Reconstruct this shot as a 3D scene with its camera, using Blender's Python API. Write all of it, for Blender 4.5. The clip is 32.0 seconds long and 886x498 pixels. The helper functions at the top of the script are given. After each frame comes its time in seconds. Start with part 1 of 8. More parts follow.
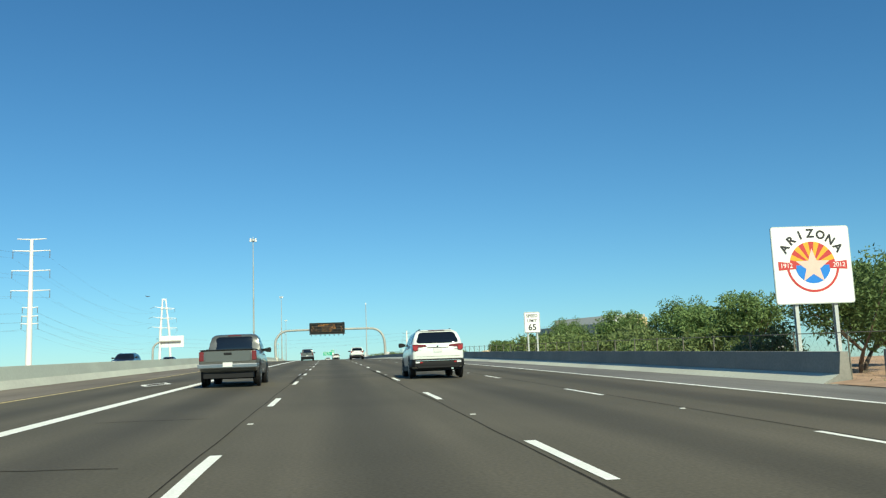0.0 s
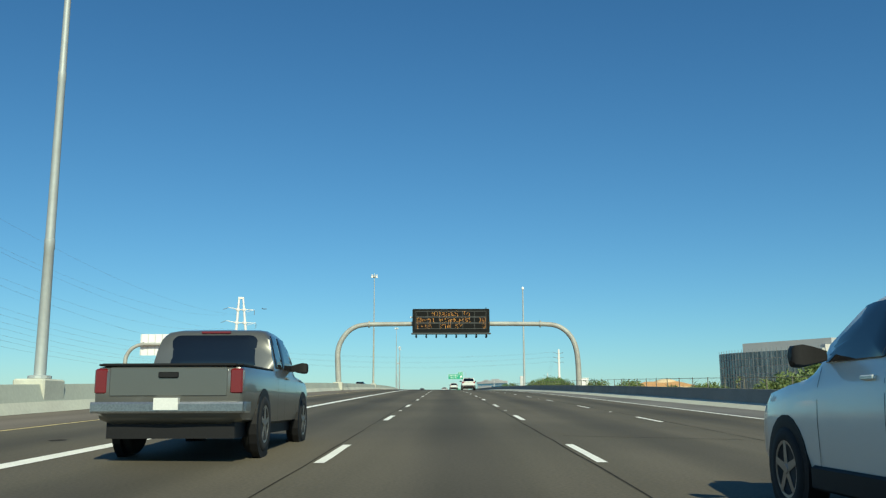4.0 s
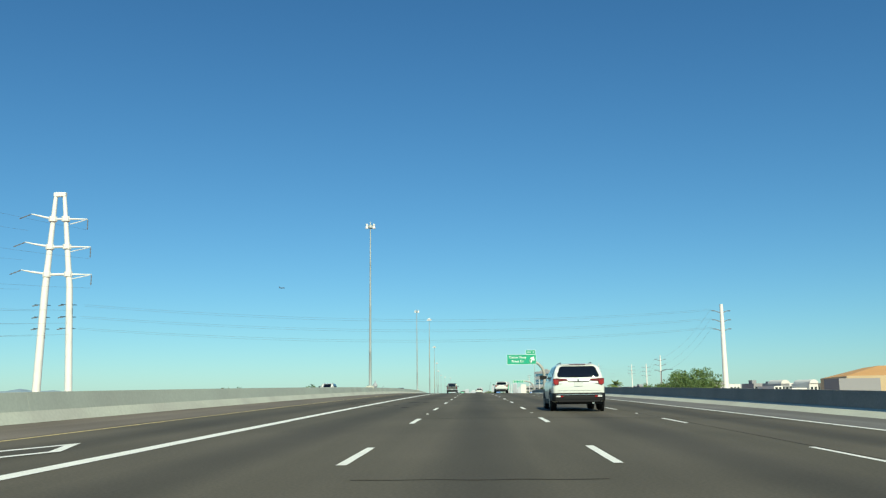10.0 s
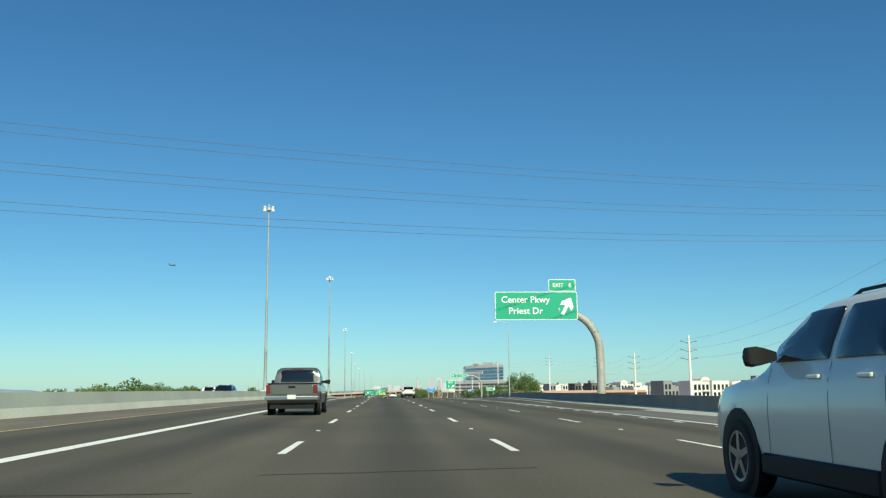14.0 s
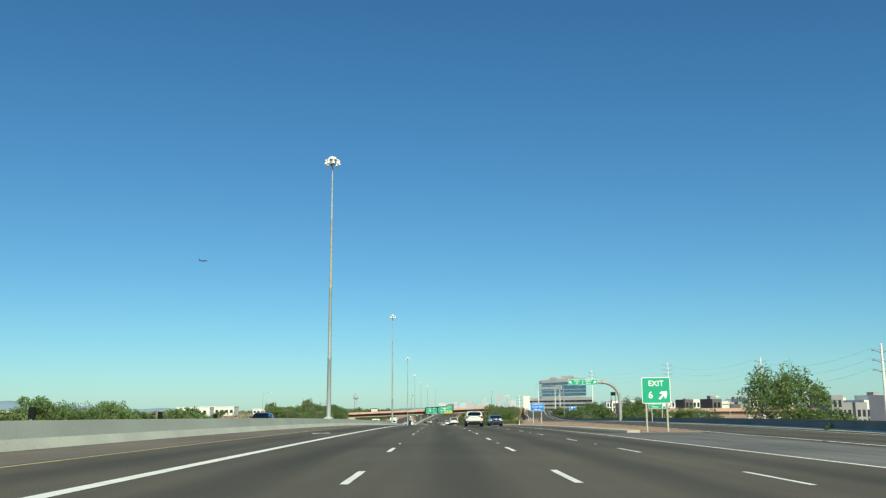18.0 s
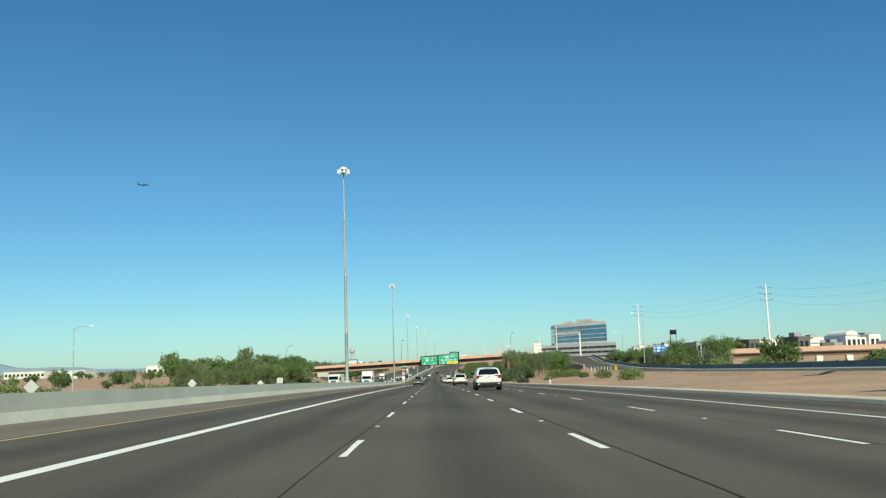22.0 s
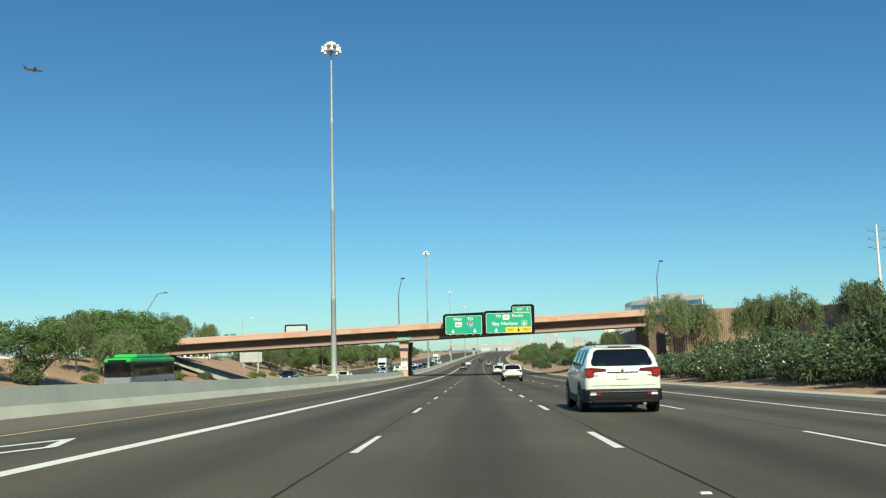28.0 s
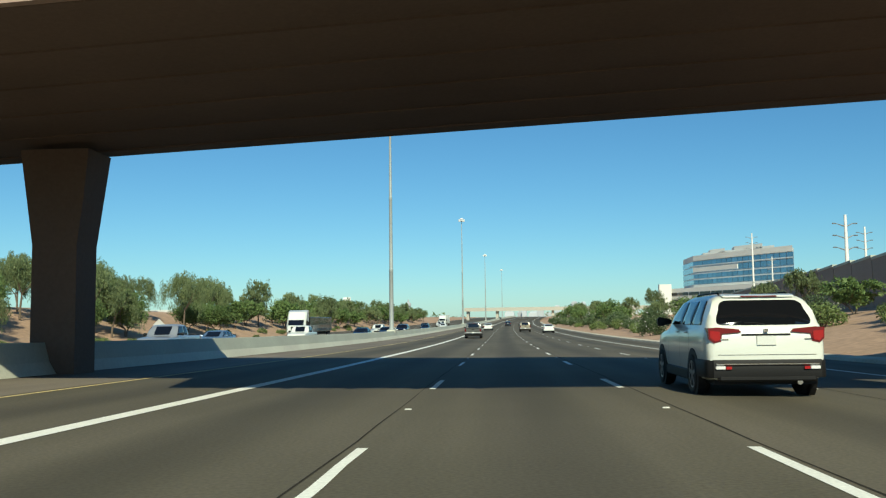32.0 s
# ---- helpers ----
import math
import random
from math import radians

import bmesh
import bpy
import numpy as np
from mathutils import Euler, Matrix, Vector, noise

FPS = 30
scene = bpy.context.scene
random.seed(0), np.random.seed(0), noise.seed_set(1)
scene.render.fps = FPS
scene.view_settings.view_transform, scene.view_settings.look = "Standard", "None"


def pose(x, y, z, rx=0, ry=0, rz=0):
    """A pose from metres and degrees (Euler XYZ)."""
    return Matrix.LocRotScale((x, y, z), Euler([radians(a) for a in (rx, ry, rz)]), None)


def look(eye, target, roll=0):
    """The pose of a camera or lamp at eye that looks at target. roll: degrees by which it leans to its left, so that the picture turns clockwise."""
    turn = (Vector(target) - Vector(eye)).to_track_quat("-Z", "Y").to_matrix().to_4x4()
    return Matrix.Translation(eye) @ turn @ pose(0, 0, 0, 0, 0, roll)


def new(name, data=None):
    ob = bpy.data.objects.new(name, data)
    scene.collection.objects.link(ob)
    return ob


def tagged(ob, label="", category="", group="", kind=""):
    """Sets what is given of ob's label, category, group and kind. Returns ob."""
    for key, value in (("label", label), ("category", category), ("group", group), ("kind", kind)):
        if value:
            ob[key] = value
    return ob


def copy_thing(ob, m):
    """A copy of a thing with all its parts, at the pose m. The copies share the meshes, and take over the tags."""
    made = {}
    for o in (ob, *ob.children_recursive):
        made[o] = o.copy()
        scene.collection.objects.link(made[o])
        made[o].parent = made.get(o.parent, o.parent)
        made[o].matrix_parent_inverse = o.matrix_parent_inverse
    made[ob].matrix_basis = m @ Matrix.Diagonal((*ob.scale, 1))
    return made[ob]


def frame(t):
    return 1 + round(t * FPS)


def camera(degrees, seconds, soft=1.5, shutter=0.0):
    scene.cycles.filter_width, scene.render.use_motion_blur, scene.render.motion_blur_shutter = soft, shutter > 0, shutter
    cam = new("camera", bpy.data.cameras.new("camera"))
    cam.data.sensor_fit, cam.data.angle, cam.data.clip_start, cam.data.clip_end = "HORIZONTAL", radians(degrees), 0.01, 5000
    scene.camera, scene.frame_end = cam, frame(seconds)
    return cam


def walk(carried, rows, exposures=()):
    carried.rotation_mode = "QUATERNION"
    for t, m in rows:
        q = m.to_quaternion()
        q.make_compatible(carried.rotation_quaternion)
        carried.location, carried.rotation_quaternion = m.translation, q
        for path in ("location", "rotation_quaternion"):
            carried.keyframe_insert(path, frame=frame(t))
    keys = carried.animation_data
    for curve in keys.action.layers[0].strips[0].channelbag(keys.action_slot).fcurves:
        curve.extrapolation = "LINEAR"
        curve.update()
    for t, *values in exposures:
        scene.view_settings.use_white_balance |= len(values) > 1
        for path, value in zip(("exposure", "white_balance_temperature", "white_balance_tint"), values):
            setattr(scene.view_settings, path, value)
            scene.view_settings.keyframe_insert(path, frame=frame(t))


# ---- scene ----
# ---------- camera ----------
cam = camera(52.93, 32.0, soft=1.25)
PATH = (
    (0, -0.469, -0.097, 1.164, -7.20, 8.18, -2.25),
    (1, -0.333, 32.474, 2.202, -3.28, 7.57, -0.33),
    (2, -0.474, 64.930, 3.269, -1.24, 7.99, -0.13),
    (3, -0.524, 97.304, 4.276, 0.50, 9.20, 0.01),
    (5.5, -1.658, 178.093, 6.510, 1.64, 10.13, -0.15),
    (6, -1.847, 194.283, 6.907, 2.18, 10.15, 0.17),
    (6.5, -2.126, 210.451, 7.277, 2.51, 10.10, 0.09),
    (7, -2.406, 226.619, 7.647, 2.66, 9.80, -0.25),
    (7.5, -2.792, 242.876, 7.983, 2.80, 9.40, -0.37),
    (8, -3.178, 259.133, 8.320, 2.25, 9.35, -0.92),
    (8.5, -3.635, 275.379, 8.620, 1.97, 9.57, -1.19),
    (9, -4.092, 291.625, 8.920, 2.04, 10.04, -1.20),
    (9.5, -4.658, 307.992, 9.186, 3.23, 9.61, -1.05),
    (10, -5.224, 324.359, 9.451, 4.42, 9.36, -0.71),
    (10.5, -5.914, 340.786, 9.679, 4.66, 9.38, -1.01),
    (11, -6.604, 357.213, 9.907, 4.91, 8.97, -1.31),
    (11.5, -7.252, 373.581, 10.095, 4.15, 8.64, -1.51),
    (12, -7.899, 389.948, 10.284, 2.96, 8.48, -1.53),
    (12.5, -8.737, 406.441, 10.434, 2.23, 8.25, -1.50),
    (13, -9.574, 422.933, 10.584, 1.68, 8.11, -1.46),
    (13.5, -10.432, 439.556, 10.662, -0.58, 8.89, -0.59),
    (15.5, -13.864, 506.049, 10.973, 0.96, 9.25, -0.74),
    (16, -14.906, 522.745, 10.988, 1.49, 9.61, -1.04),
    (16.5, -16.010, 539.501, 10.970, 2.09, 9.64, -0.54),
    (17, -17.114, 556.256, 10.952, 2.69, 9.40, -0.22),
    (17.5, -18.359, 573.119, 10.890, 3.08, 9.95, -0.34),
    (18, -19.603, 589.981, 10.828, 3.74, 10.16, -0.38),
    (18.5, -20.791, 606.790, 10.722, 3.92, 9.61, -0.52),
    (19, -21.978, 623.598, 10.616, 4.09, 9.41, -0.47),
    (19.5, -23.117, 640.515, 10.462, 4.03, 9.98, -1.00),
    (20, -24.255, 657.431, 10.308, 3.19, 9.24, -1.78),
    (20.5, -25.597, 674.412, 10.106, 3.09, 8.57, -1.39),
    (21, -26.939, 691.392, 9.904, 3.43, 8.60, -1.26),
    (21.5, -28.270, 708.385, 9.658, 3.23, 8.49, -1.36),
    (22, -29.601, 725.377, 9.411, 3.55, 7.16, -1.81),
    (22.5, -30.955, 742.486, 9.123, 3.72, 6.43, -1.40),
    (23, -32.309, 759.596, 8.835, 2.76, 7.34, -1.16),
    (23.5, -33.620, 776.742, 8.508, 2.15, 8.07, -1.30),
    (24, -34.930, 793.889, 8.181, 1.98, 8.20, -1.53),
    (24.5, -36.149, 811.099, 7.822, 2.12, 8.46, -1.62),
    (25, -37.367, 828.309, 7.463, 3.13, 8.54, -1.44),
    (25.5, -38.650, 845.611, 7.076, 4.44, 8.28, -1.44),
    (27.5, -43.782, 914.816, 5.526, 5.95, 7.29, -0.84),
    (28, -45.133, 932.162, 5.133, 6.35, 6.63, -1.34),
    (28.5, -46.531, 949.615, 4.745, 6.37, 6.49, -2.12),
    (29, -47.929, 967.068, 4.358, 6.73, 7.13, -1.43),
    (29.5, -49.374, 984.634, 3.980, 7.73, 7.49, -0.73),
    (30, -50.858, 1002.199, 3.622, 7.94, 7.42, -0.21),
    (30.5, -52.235, 1019.852, 3.283, 8.03, 7.23, -0.09),
    (31, -53.622, 1037.505, 2.944, 8.13, 7.12, 0.19),
    (31.5, -55.069, 1055.268, 2.634, 7.73, 5.87, -0.27),
    (32, -56.527, 1073.032, 2.325, 7.94, 4.62, -0.74),
)


def ahead_of(yaw, pitch):
    a, b = radians(yaw), radians(pitch)
    return Vector((-math.sin(a) * math.cos(b), math.cos(a) * math.cos(b), math.sin(b)))


walk(cam, [(t, look((x, y, z), Vector((x, y, z)) + ahead_of(a, b), c)) for t, x, y, z, a, b, c in PATH],
     exposures=((0.0, 0.16, 6500, 10), (1.0, 0.07, 6430, 10), (2.0, -0.03, 6370, 10), (3.0, -0.06, 6420, 10), (5.5, 0.0, 6500, 10), (16.0, 0.03, 6500, 10), (18.0, 0.0, 6500, 10), (22.0, 0.03, 6540, 10),
                (25.0, 0.05, 6640, 10), (28.0, 0.09, 6640, 10), (29.0, 0.09, 6680, 10), (30.0, 0.07, 6560, 10), (31.0, 0.12, 6460, 10), (32.0, 0.03, 6500, 10)))

# ---------- daylight ----------
SUN_EL, SUN_AZ = 38.0, 163.5
world = bpy.data.worlds.new("sky")
scene.world = world
world.use_nodes = True
wn = world.node_tree.nodes
wn.clear()
sky = wn.new("ShaderNodeTexSky")
sky.sky_type = "NISHITA"
sky.sun_disc = False
sky.sun_elevation, sky.sun_rotation = radians(SUN_EL), radians(SUN_AZ)
sky.altitude, sky.air_density, sky.dust_density, sky.ozone_density = 350, 1.0, 0.30, 4.9
bg = wn.new("ShaderNodeBackground")
bg.inputs["Strength"].default_value = 0.104
wo = wn.new("ShaderNodeOutputWorld")
# the camera's colour response to a clear desert sky: channel = gain * value ** power
split_rgb = wn.new("ShaderNodeSeparateColor")
join_rgb = wn.new("ShaderNodeCombineColor")
world.node_tree.links.new(sky.outputs[0], split_rgb.inputs[0])
for channel, gain, power in (("Red", 0.408, 1.19), ("Green", 0.806, 1.05), ("Blue", 0.985, 0.965)):
    pw, gn = wn.new("ShaderNodeMath"), wn.new("ShaderNodeMath")
    pw.operation, gn.operation = "POWER", "MULTIPLY"
    pw.inputs[1].default_value, gn.inputs[1].default_value = power, gain
    world.node_tree.links.new(split_rgb.outputs[channel], pw.inputs[0])
    world.node_tree.links.new(pw.outputs[0], gn.inputs[0])
    world.node_tree.links.new(gn.outputs[0], join_rgb.inputs[channel])
world.node_tree.links.new(join_rgb.outputs[0], bg.inputs["Color"])
world.node_tree.links.new(bg.outputs[0], wo.inputs["Surface"])
sun_data = bpy.data.lights.new("sun", "SUN")
sun_data.energy, sun_data.angle, sun_data.color = 5.1, radians(0.53), (0.99, 0.985, 0.72)
sun = new("sun", sun_data)
to_sun = Vector((math.sin(radians(SUN_AZ)) * math.cos(radians(SUN_EL)), math.cos(radians(SUN_AZ)) * math.cos(radians(SUN_EL)), math.sin(radians(SUN_EL))))
sun.matrix_world = look((0, 0, 300), Vector((0, 0, 300)) - to_sun)

# ---------- the line of the freeway ----------
KNOT = list(range(-100, 1801, 100))
HEAD = [-0.5, 0, 0.51, 1.13, 1.83, 2.6, 3.37, 3.98, 4.27, 4.39, 4.46, 4.49, 4.4, 4.1, 3.6, 3.0, 2.2, 1.2, 0.0, -1.0]
RISE = [4.08, 3.55, 3.01, 2.36, 1.68, 0.96, 0.2, -0.57, -1.39, -2.05, -2.31, -2.12, -1.3, -0.1, 0.2, 0.5, 0.9, 1.3, 1.4, 1.0]
SS = np.arange(-100, 1801, 5.0)
TH = np.radians(np.interp(SS, KNOT, HEAD))
SG = np.interp(SS, KNOT, RISE) / 100


def cumulate(v):
    c = np.r_[0, np.cumsum((v[1:] + v[:-1]) / 2 * 5)]
    return c - c[20]


LX, LY, LZ = cumulate(-np.sin(TH)), cumulate(np.cos(TH)), cumulate(SG)


def heading(s):
    return float(np.interp(s, SS, TH))


def road_z(s):
    return float(np.interp(s, SS, LZ))


def cross(off):
    """Fall of the carriageway across its width."""
    if off > 1.83:
        return -0.016 * (min(off, 14) - 1.83)
    if off < -1.83:
        return 0.011 * (-1.83 - max(off, -13.2))
    return 0.0


def at(s, off, z=0.0):
    """A point s metres along the freeway, off metres to the right of the driven lane's middle, z above the lane."""
    sc = min(max(s, -100), 1800)
    h = heading(sc)
    d = s - sc
    x = float(np.interp(sc, SS, LX)) - d * math.sin(h)
    y = float(np.interp(sc, SS, LY)) + d * math.cos(h)
    return Vector((x + off * math.cos(h), y + off * math.sin(h), road_z(sc) + z))


def stand(s, off, z=0.0, turn=0.0):
    """The pose of a thing at that place, its +y along the freeway, turned to the left by turn degrees."""
    p = at(s, off, z)
    return pose(p.x, p.y, p.z, 0, 0, math.degrees(heading(min(max(s, -100), 1800))) + turn)


# ---------- materials ----------
MATS = {}


def surface(name, col, rough=0.6, metal=0.0, vary=0.12, scale=3.0, fine=40.0, bump=0.0, col2=None, mix=0.5, stretch=(1, 1, 1), each=0.0, spec=0.5, coat=0.0, space="Object"):
    """A plain material with variation at two scales, relief, and a difference from object to object."""
    if name in MATS:
        return MATS[name]
    m = bpy.data.materials.new(name)
    m.use_nodes = True
    n, l = m.node_tree.nodes, m.node_tree.links
    b = n["Principled BSDF"]
    b.inputs["Roughness"].default_value, b.inputs["Metallic"].default_value = rough, metal
    b.inputs["Specular IOR Level"].default_value = spec
    b.inputs["Coat Weight"].default_value = coat
    b.inputs["Coat Roughness"].default_value = 0.06
    tc = n.new("ShaderNodeTexCoord")
    mp = n.new("ShaderNodeMapping")
    mp.inputs["Scale"].default_value = stretch
    l.new(tc.outputs[space], mp.inputs["Vector"])
    big = n.new("ShaderNodeTexNoise")
    big.inputs["Scale"].default_value, big.inputs["Detail"].default_value = scale, 5.0
    small = n.new("ShaderNodeTexNoise")
    small.inputs["Scale"].default_value, small.inputs["Detail"].default_value = fine, 3.0
    l.new(mp.outputs[0], big.inputs["Vector"])
    l.new(mp.outputs[0], small.inputs["Vector"])
    ramp = n.new("ShaderNodeMapRange")
    ramp.inputs["From Min"].default_value, ramp.inputs["From Max"].default_value = 0.3, 0.7
    l.new(big.outputs[0], ramp.inputs["Value"])
    two = n.new("ShaderNodeMix")
    two.data_type = "RGBA"
    c2 = col2 or tuple(c * (1 - vary) for c in col)
    two.inputs["A"].default_value = (*col, 1)
    two.inputs["B"].default_value = (*c2, 1)
    am = n.new("ShaderNodeMath")
    am.operation = "MULTIPLY"
    am.inputs[1].default_value = 1.0 if col2 is None else 2 * mix
    l.new(ramp.outputs[0], am.inputs[0])
    l.new(am.outputs[0], two.inputs["Factor"])
    grain = n.new("ShaderNodeMapRange")
    grain.inputs["From Min"].default_value, grain.inputs["From Max"].default_value = 0.3, 0.7
    grain.inputs["To Min"].default_value, grain.inputs["To Max"].default_value = 1 - vary, 1 + vary
    l.new(small.outputs[0], grain.inputs["Value"])
    hsv = n.new("ShaderNodeHueSaturation")
    l.new(two.outputs["Result"], hsv.inputs["Color"])
    if each > 0:
        info = n.new("ShaderNodeObjectInfo")
        er = n.new("ShaderNodeMapRange")
        er.inputs["To Min"].default_value, er.inputs["To Max"].default_value = 1 - each, 1 + each
        l.new(info.outputs["Random"], er.inputs["Value"])
        mu = n.new("ShaderNodeMath")
        mu.operation = "MULTIPLY"
        l.new(grain.outputs[0], mu.inputs[0])
        l.new(er.outputs[0], mu.inputs[1])
        l.new(mu.outputs[0], hsv.inputs["Value"])
    else:
        l.new(grain.outputs[0], hsv.inputs["Value"])
    l.new(hsv.outputs[0], b.inputs["Base Color"])
    if bump > 0:
        bp = n.new("ShaderNodeBump")
        bp.inputs["Strength"].default_value, bp.inputs["Distance"].default_value = bump, 0.02
        l.new(small.outputs[0], bp.inputs["Height"])
        l.new(bp.outputs[0], b.inputs["Normal"])
    MATS[name] = m
    return m


def glow(name, col, strength):
    m = bpy.data.materials.new(name)
    m.use_nodes = True
    b = m.node_tree.nodes["Principled BSDF"]
    b.inputs["Base Color"].default_value = (*col, 1)
    b.inputs["Emission Color"].default_value = (*col, 1)
    b.inputs["Emission Strength"].default_value = strength
    return m


def pavement_material(name, col, worn, dusty):
    """Asphalt in coordinates of the lane: grain, patches, a dark oil track down each lane, dust."""
    m = bpy.data.materials.new(name)
    m.use_nodes = True
    n, l = m.node_tree.nodes, m.node_tree.links
    b = n["Principled BSDF"]
    b.inputs["Roughness"].default_value = 0.82
    b.inputs["Specular IOR Level"].default_value = 0.3
    uv = n.new("ShaderNodeUVMap")
    sep = n.new("ShaderNodeSeparateXYZ")
    l.new(uv.outputs[0], sep.inputs[0])
    # oil track, one each 3.66 m, wandering a little
    wander = n.new("ShaderNodeTexNoise")
    wander.inputs["Scale"].default_value = 0.02
    l.new(uv.outputs[0], wander.inputs["Vector"])
    ph = n.new("ShaderNodeMath")
    ph.operation = "MULTIPLY_ADD"
    ph.inputs[1].default_value = 2 * math.pi / 3.66
    l.new(sep.outputs["X"], ph.inputs[0])
    wm = n.new("ShaderNodeMath")
    wm.operation = "MULTIPLY_ADD"
    wm.inputs[1].default_value, wm.inputs[2].default_value = 0.8, -0.4
    l.new(wander.outputs[0], wm.inputs[0])
    l.new(wm.outputs[0], ph.inputs[2])
    co = n.new("ShaderNodeMath")
    co.operation = "COSINE"
    l.new(ph.outputs[0], co.inputs[0])
    track = n.new("ShaderNodeMapRange")
    track.inputs["From Min"].default_value, track.inputs["From Max"].default_value = 0.1, 1.0
    track.inputs["To Max"].default_value = worn
    l.new(co.outputs[0], track.inputs["Value"])
    mp = n.new("ShaderNodeMapping")
    mp.inputs["Scale"].default_value = (1.0, 0.06, 1.0)
    l.new(uv.outputs[0], mp.inputs["Vector"])
    streak = n.new("ShaderNodeTexNoise")
    streak.inputs["Scale"].default_value, streak.inputs["Detail"].default_value = 1.1, 6.0
    l.new(mp.outputs[0], streak.inputs["Vector"])
    patch = n.new("ShaderNodeTexNoise")
    patch.inputs["Scale"].default_value, patch.inputs["Detail"].default_value = 0.11, 4.0
    l.new(uv.outputs[0], patch.inputs["Vector"])
    grain = n.new("ShaderNodeTexNoise")
    grain.inputs["Scale"].default_value, grain.inputs["Detail"].default_value = 24.0, 4.0
    l.new(uv.outputs[0], grain.inputs["Vector"])
    a1 = n.new("ShaderNodeMix")
    a1.data_type = "RGBA"
    a1.inputs["A"].default_value = (*col, 1)
    a1.inputs["B"].default_value = (*dusty, 1)
    f1 = n.new("ShaderNodeMapRange")
    f1.inputs["From Min"].default_value, f1.inputs["From Max"].default_value = 0.35, 0.7
    l.new(streak.outputs[0], f1.inputs["Value"])
    l.new(f1.outputs[0], a1.inputs["Factor"])
    a2 = n.new("ShaderNodeMix")
    a2.data_type = "RGBA"
    a2.blend_type = "MULTIPLY"
    a2.inputs["B"].default_value = (0.45, 0.45, 0.47, 1)
    l.new(a1.outputs["Result"], a2.inputs["A"])
    l.new(track.outputs[0], a2.inputs["Factor"])
    v1 = n.new("ShaderNodeMapRange")
    v1.inputs["From Min"].default_value, v1.inputs["From Max"].default_value = 0.3, 0.7
    v1.inputs["To Min"].default_value, v1.inputs["To Max"].default_value = 0.82, 1.15
    l.new(patch.outputs[0], v1.inputs["Value"])
    v2 = n.new("ShaderNodeMapRange")
    v2.inputs["From Min"].default_value, v2.inputs["From Max"].default_value = 0.3, 0.7
    v2.inputs["To Min"].default_value, v2.inputs["To Max"].default_value = 0.80, 1.20
    l.new(grain.outputs[0], v2.inputs["Value"])
    vm = n.new("ShaderNodeMath")
    vm.operation = "MULTIPLY"
    l.new(v1.outputs[0], vm.inputs[0])
    l.new(v2.outputs[0], vm.inputs[1])
    hs = n.new("ShaderNodeHueSaturation")
    l.new(a2.outputs["Result"], hs.inputs["Color"])
    l.new(vm.outputs[0], hs.inputs["Value"])
    l.new(hs.outputs[0], b.inputs["Base Color"])
    bp = n.new("ShaderNodeBump")
    bp.inputs["Strength"].default_value, bp.inputs["Distance"].default_value = 0.22, 0.01
    l.new(grain.outputs[0], bp.inputs["Height"])
    l.new(bp.outputs[0], b.inputs["Normal"])
    return m


ASPHALT = pavement_material("asphalt", (0.096, 0.083, 0.058), 0.55, (0.119, 0.102, 0.074))
SHOULDER_L = pavement_material("dusty_shoulder", (0.15, 0.126, 0.098), 0.0, (0.2, 0.168, 0.135))
SHOULDER_R = pavement_material("grey_shoulder", (0.14, 0.132, 0.12), 0.0, (0.19, 0.18, 0.165))
PAINT = surface("road_paint", (0.88, 0.87, 0.80), 0.7, vary=0.10, scale=1.5, fine=30, col2=(0.55, 0.53, 0.48), mix=0.16)
OLD_PAINT = surface("worn_paint", (0.5, 0.5, 0.48), 0.75, vary=0.25, scale=2.5, fine=25, col2=(0.16, 0.155, 0.15), mix=0.5)
YELLOW = surface("yellow_paint", (0.78, 0.60, 0.26), 0.7, vary=0.15, col2=(0.5, 0.4, 0.22), mix=0.4)
TAR = surface("tar", (0.042, 0.037, 0.030), 0.95, vary=0.3, spec=0.1)
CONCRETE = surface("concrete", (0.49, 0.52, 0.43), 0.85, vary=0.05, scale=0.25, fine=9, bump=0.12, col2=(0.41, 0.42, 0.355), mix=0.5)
# Paler concrete; on the right barrier's sloped toe it imitates sunlight.
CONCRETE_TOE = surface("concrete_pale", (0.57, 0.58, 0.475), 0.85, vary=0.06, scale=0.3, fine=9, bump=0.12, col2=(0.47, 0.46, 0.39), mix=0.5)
# Concrete darkened so that the right barrier's shade sits in its colour.
WALL_SHADE_GREY = surface("concrete_wall_shade", (0.25, 0.24, 0.21), 0.85, vary=0.1, scale=0.4, fine=14, bump=0.2, col2=(0.18, 0.172, 0.155), mix=0.4)
KERB = surface("dusty_kerb", (0.60, 0.535, 0.42), 0.9, vary=0.14, scale=0.5, fine=9, bump=0.25, col2=(0.46, 0.38, 0.28), mix=0.5)
DIRT = surface("dirt", (0.45, 0.285, 0.185), 0.95, vary=0.2, scale=0.12, fine=2.2, bump=0.6, col2=(0.35, 0.225, 0.145), mix=0.6)
GALV = surface("galvanised_steel", (0.47, 0.515, 0.50), 0.55, 0.35, vary=0.05, scale=0.7, fine=6, col2=(0.42, 0.44, 0.43), mix=0.5)
RUST = surface("rusty_steel", (0.42, 0.35, 0.25), 0.7, 0.2, vary=0.2, scale=1.0, fine=10, col2=(0.46, 0.47, 0.44), mix=0.6)
WEATHERED = surface("weathered_pipe", (0.42, 0.43, 0.39), 0.65, 0.2, vary=0.16, scale=0.9, fine=8, col2=(0.32, 0.31, 0.28), mix=0.5)
WHITE_STEEL = surface("white_steel", (0.78, 0.77, 0.73), 0.5, vary=0.05, scale=0.5)
WHITE = surface("white_enamel", (0.80, 0.80, 0.78), 0.4, vary=0.04, scale=1.0)
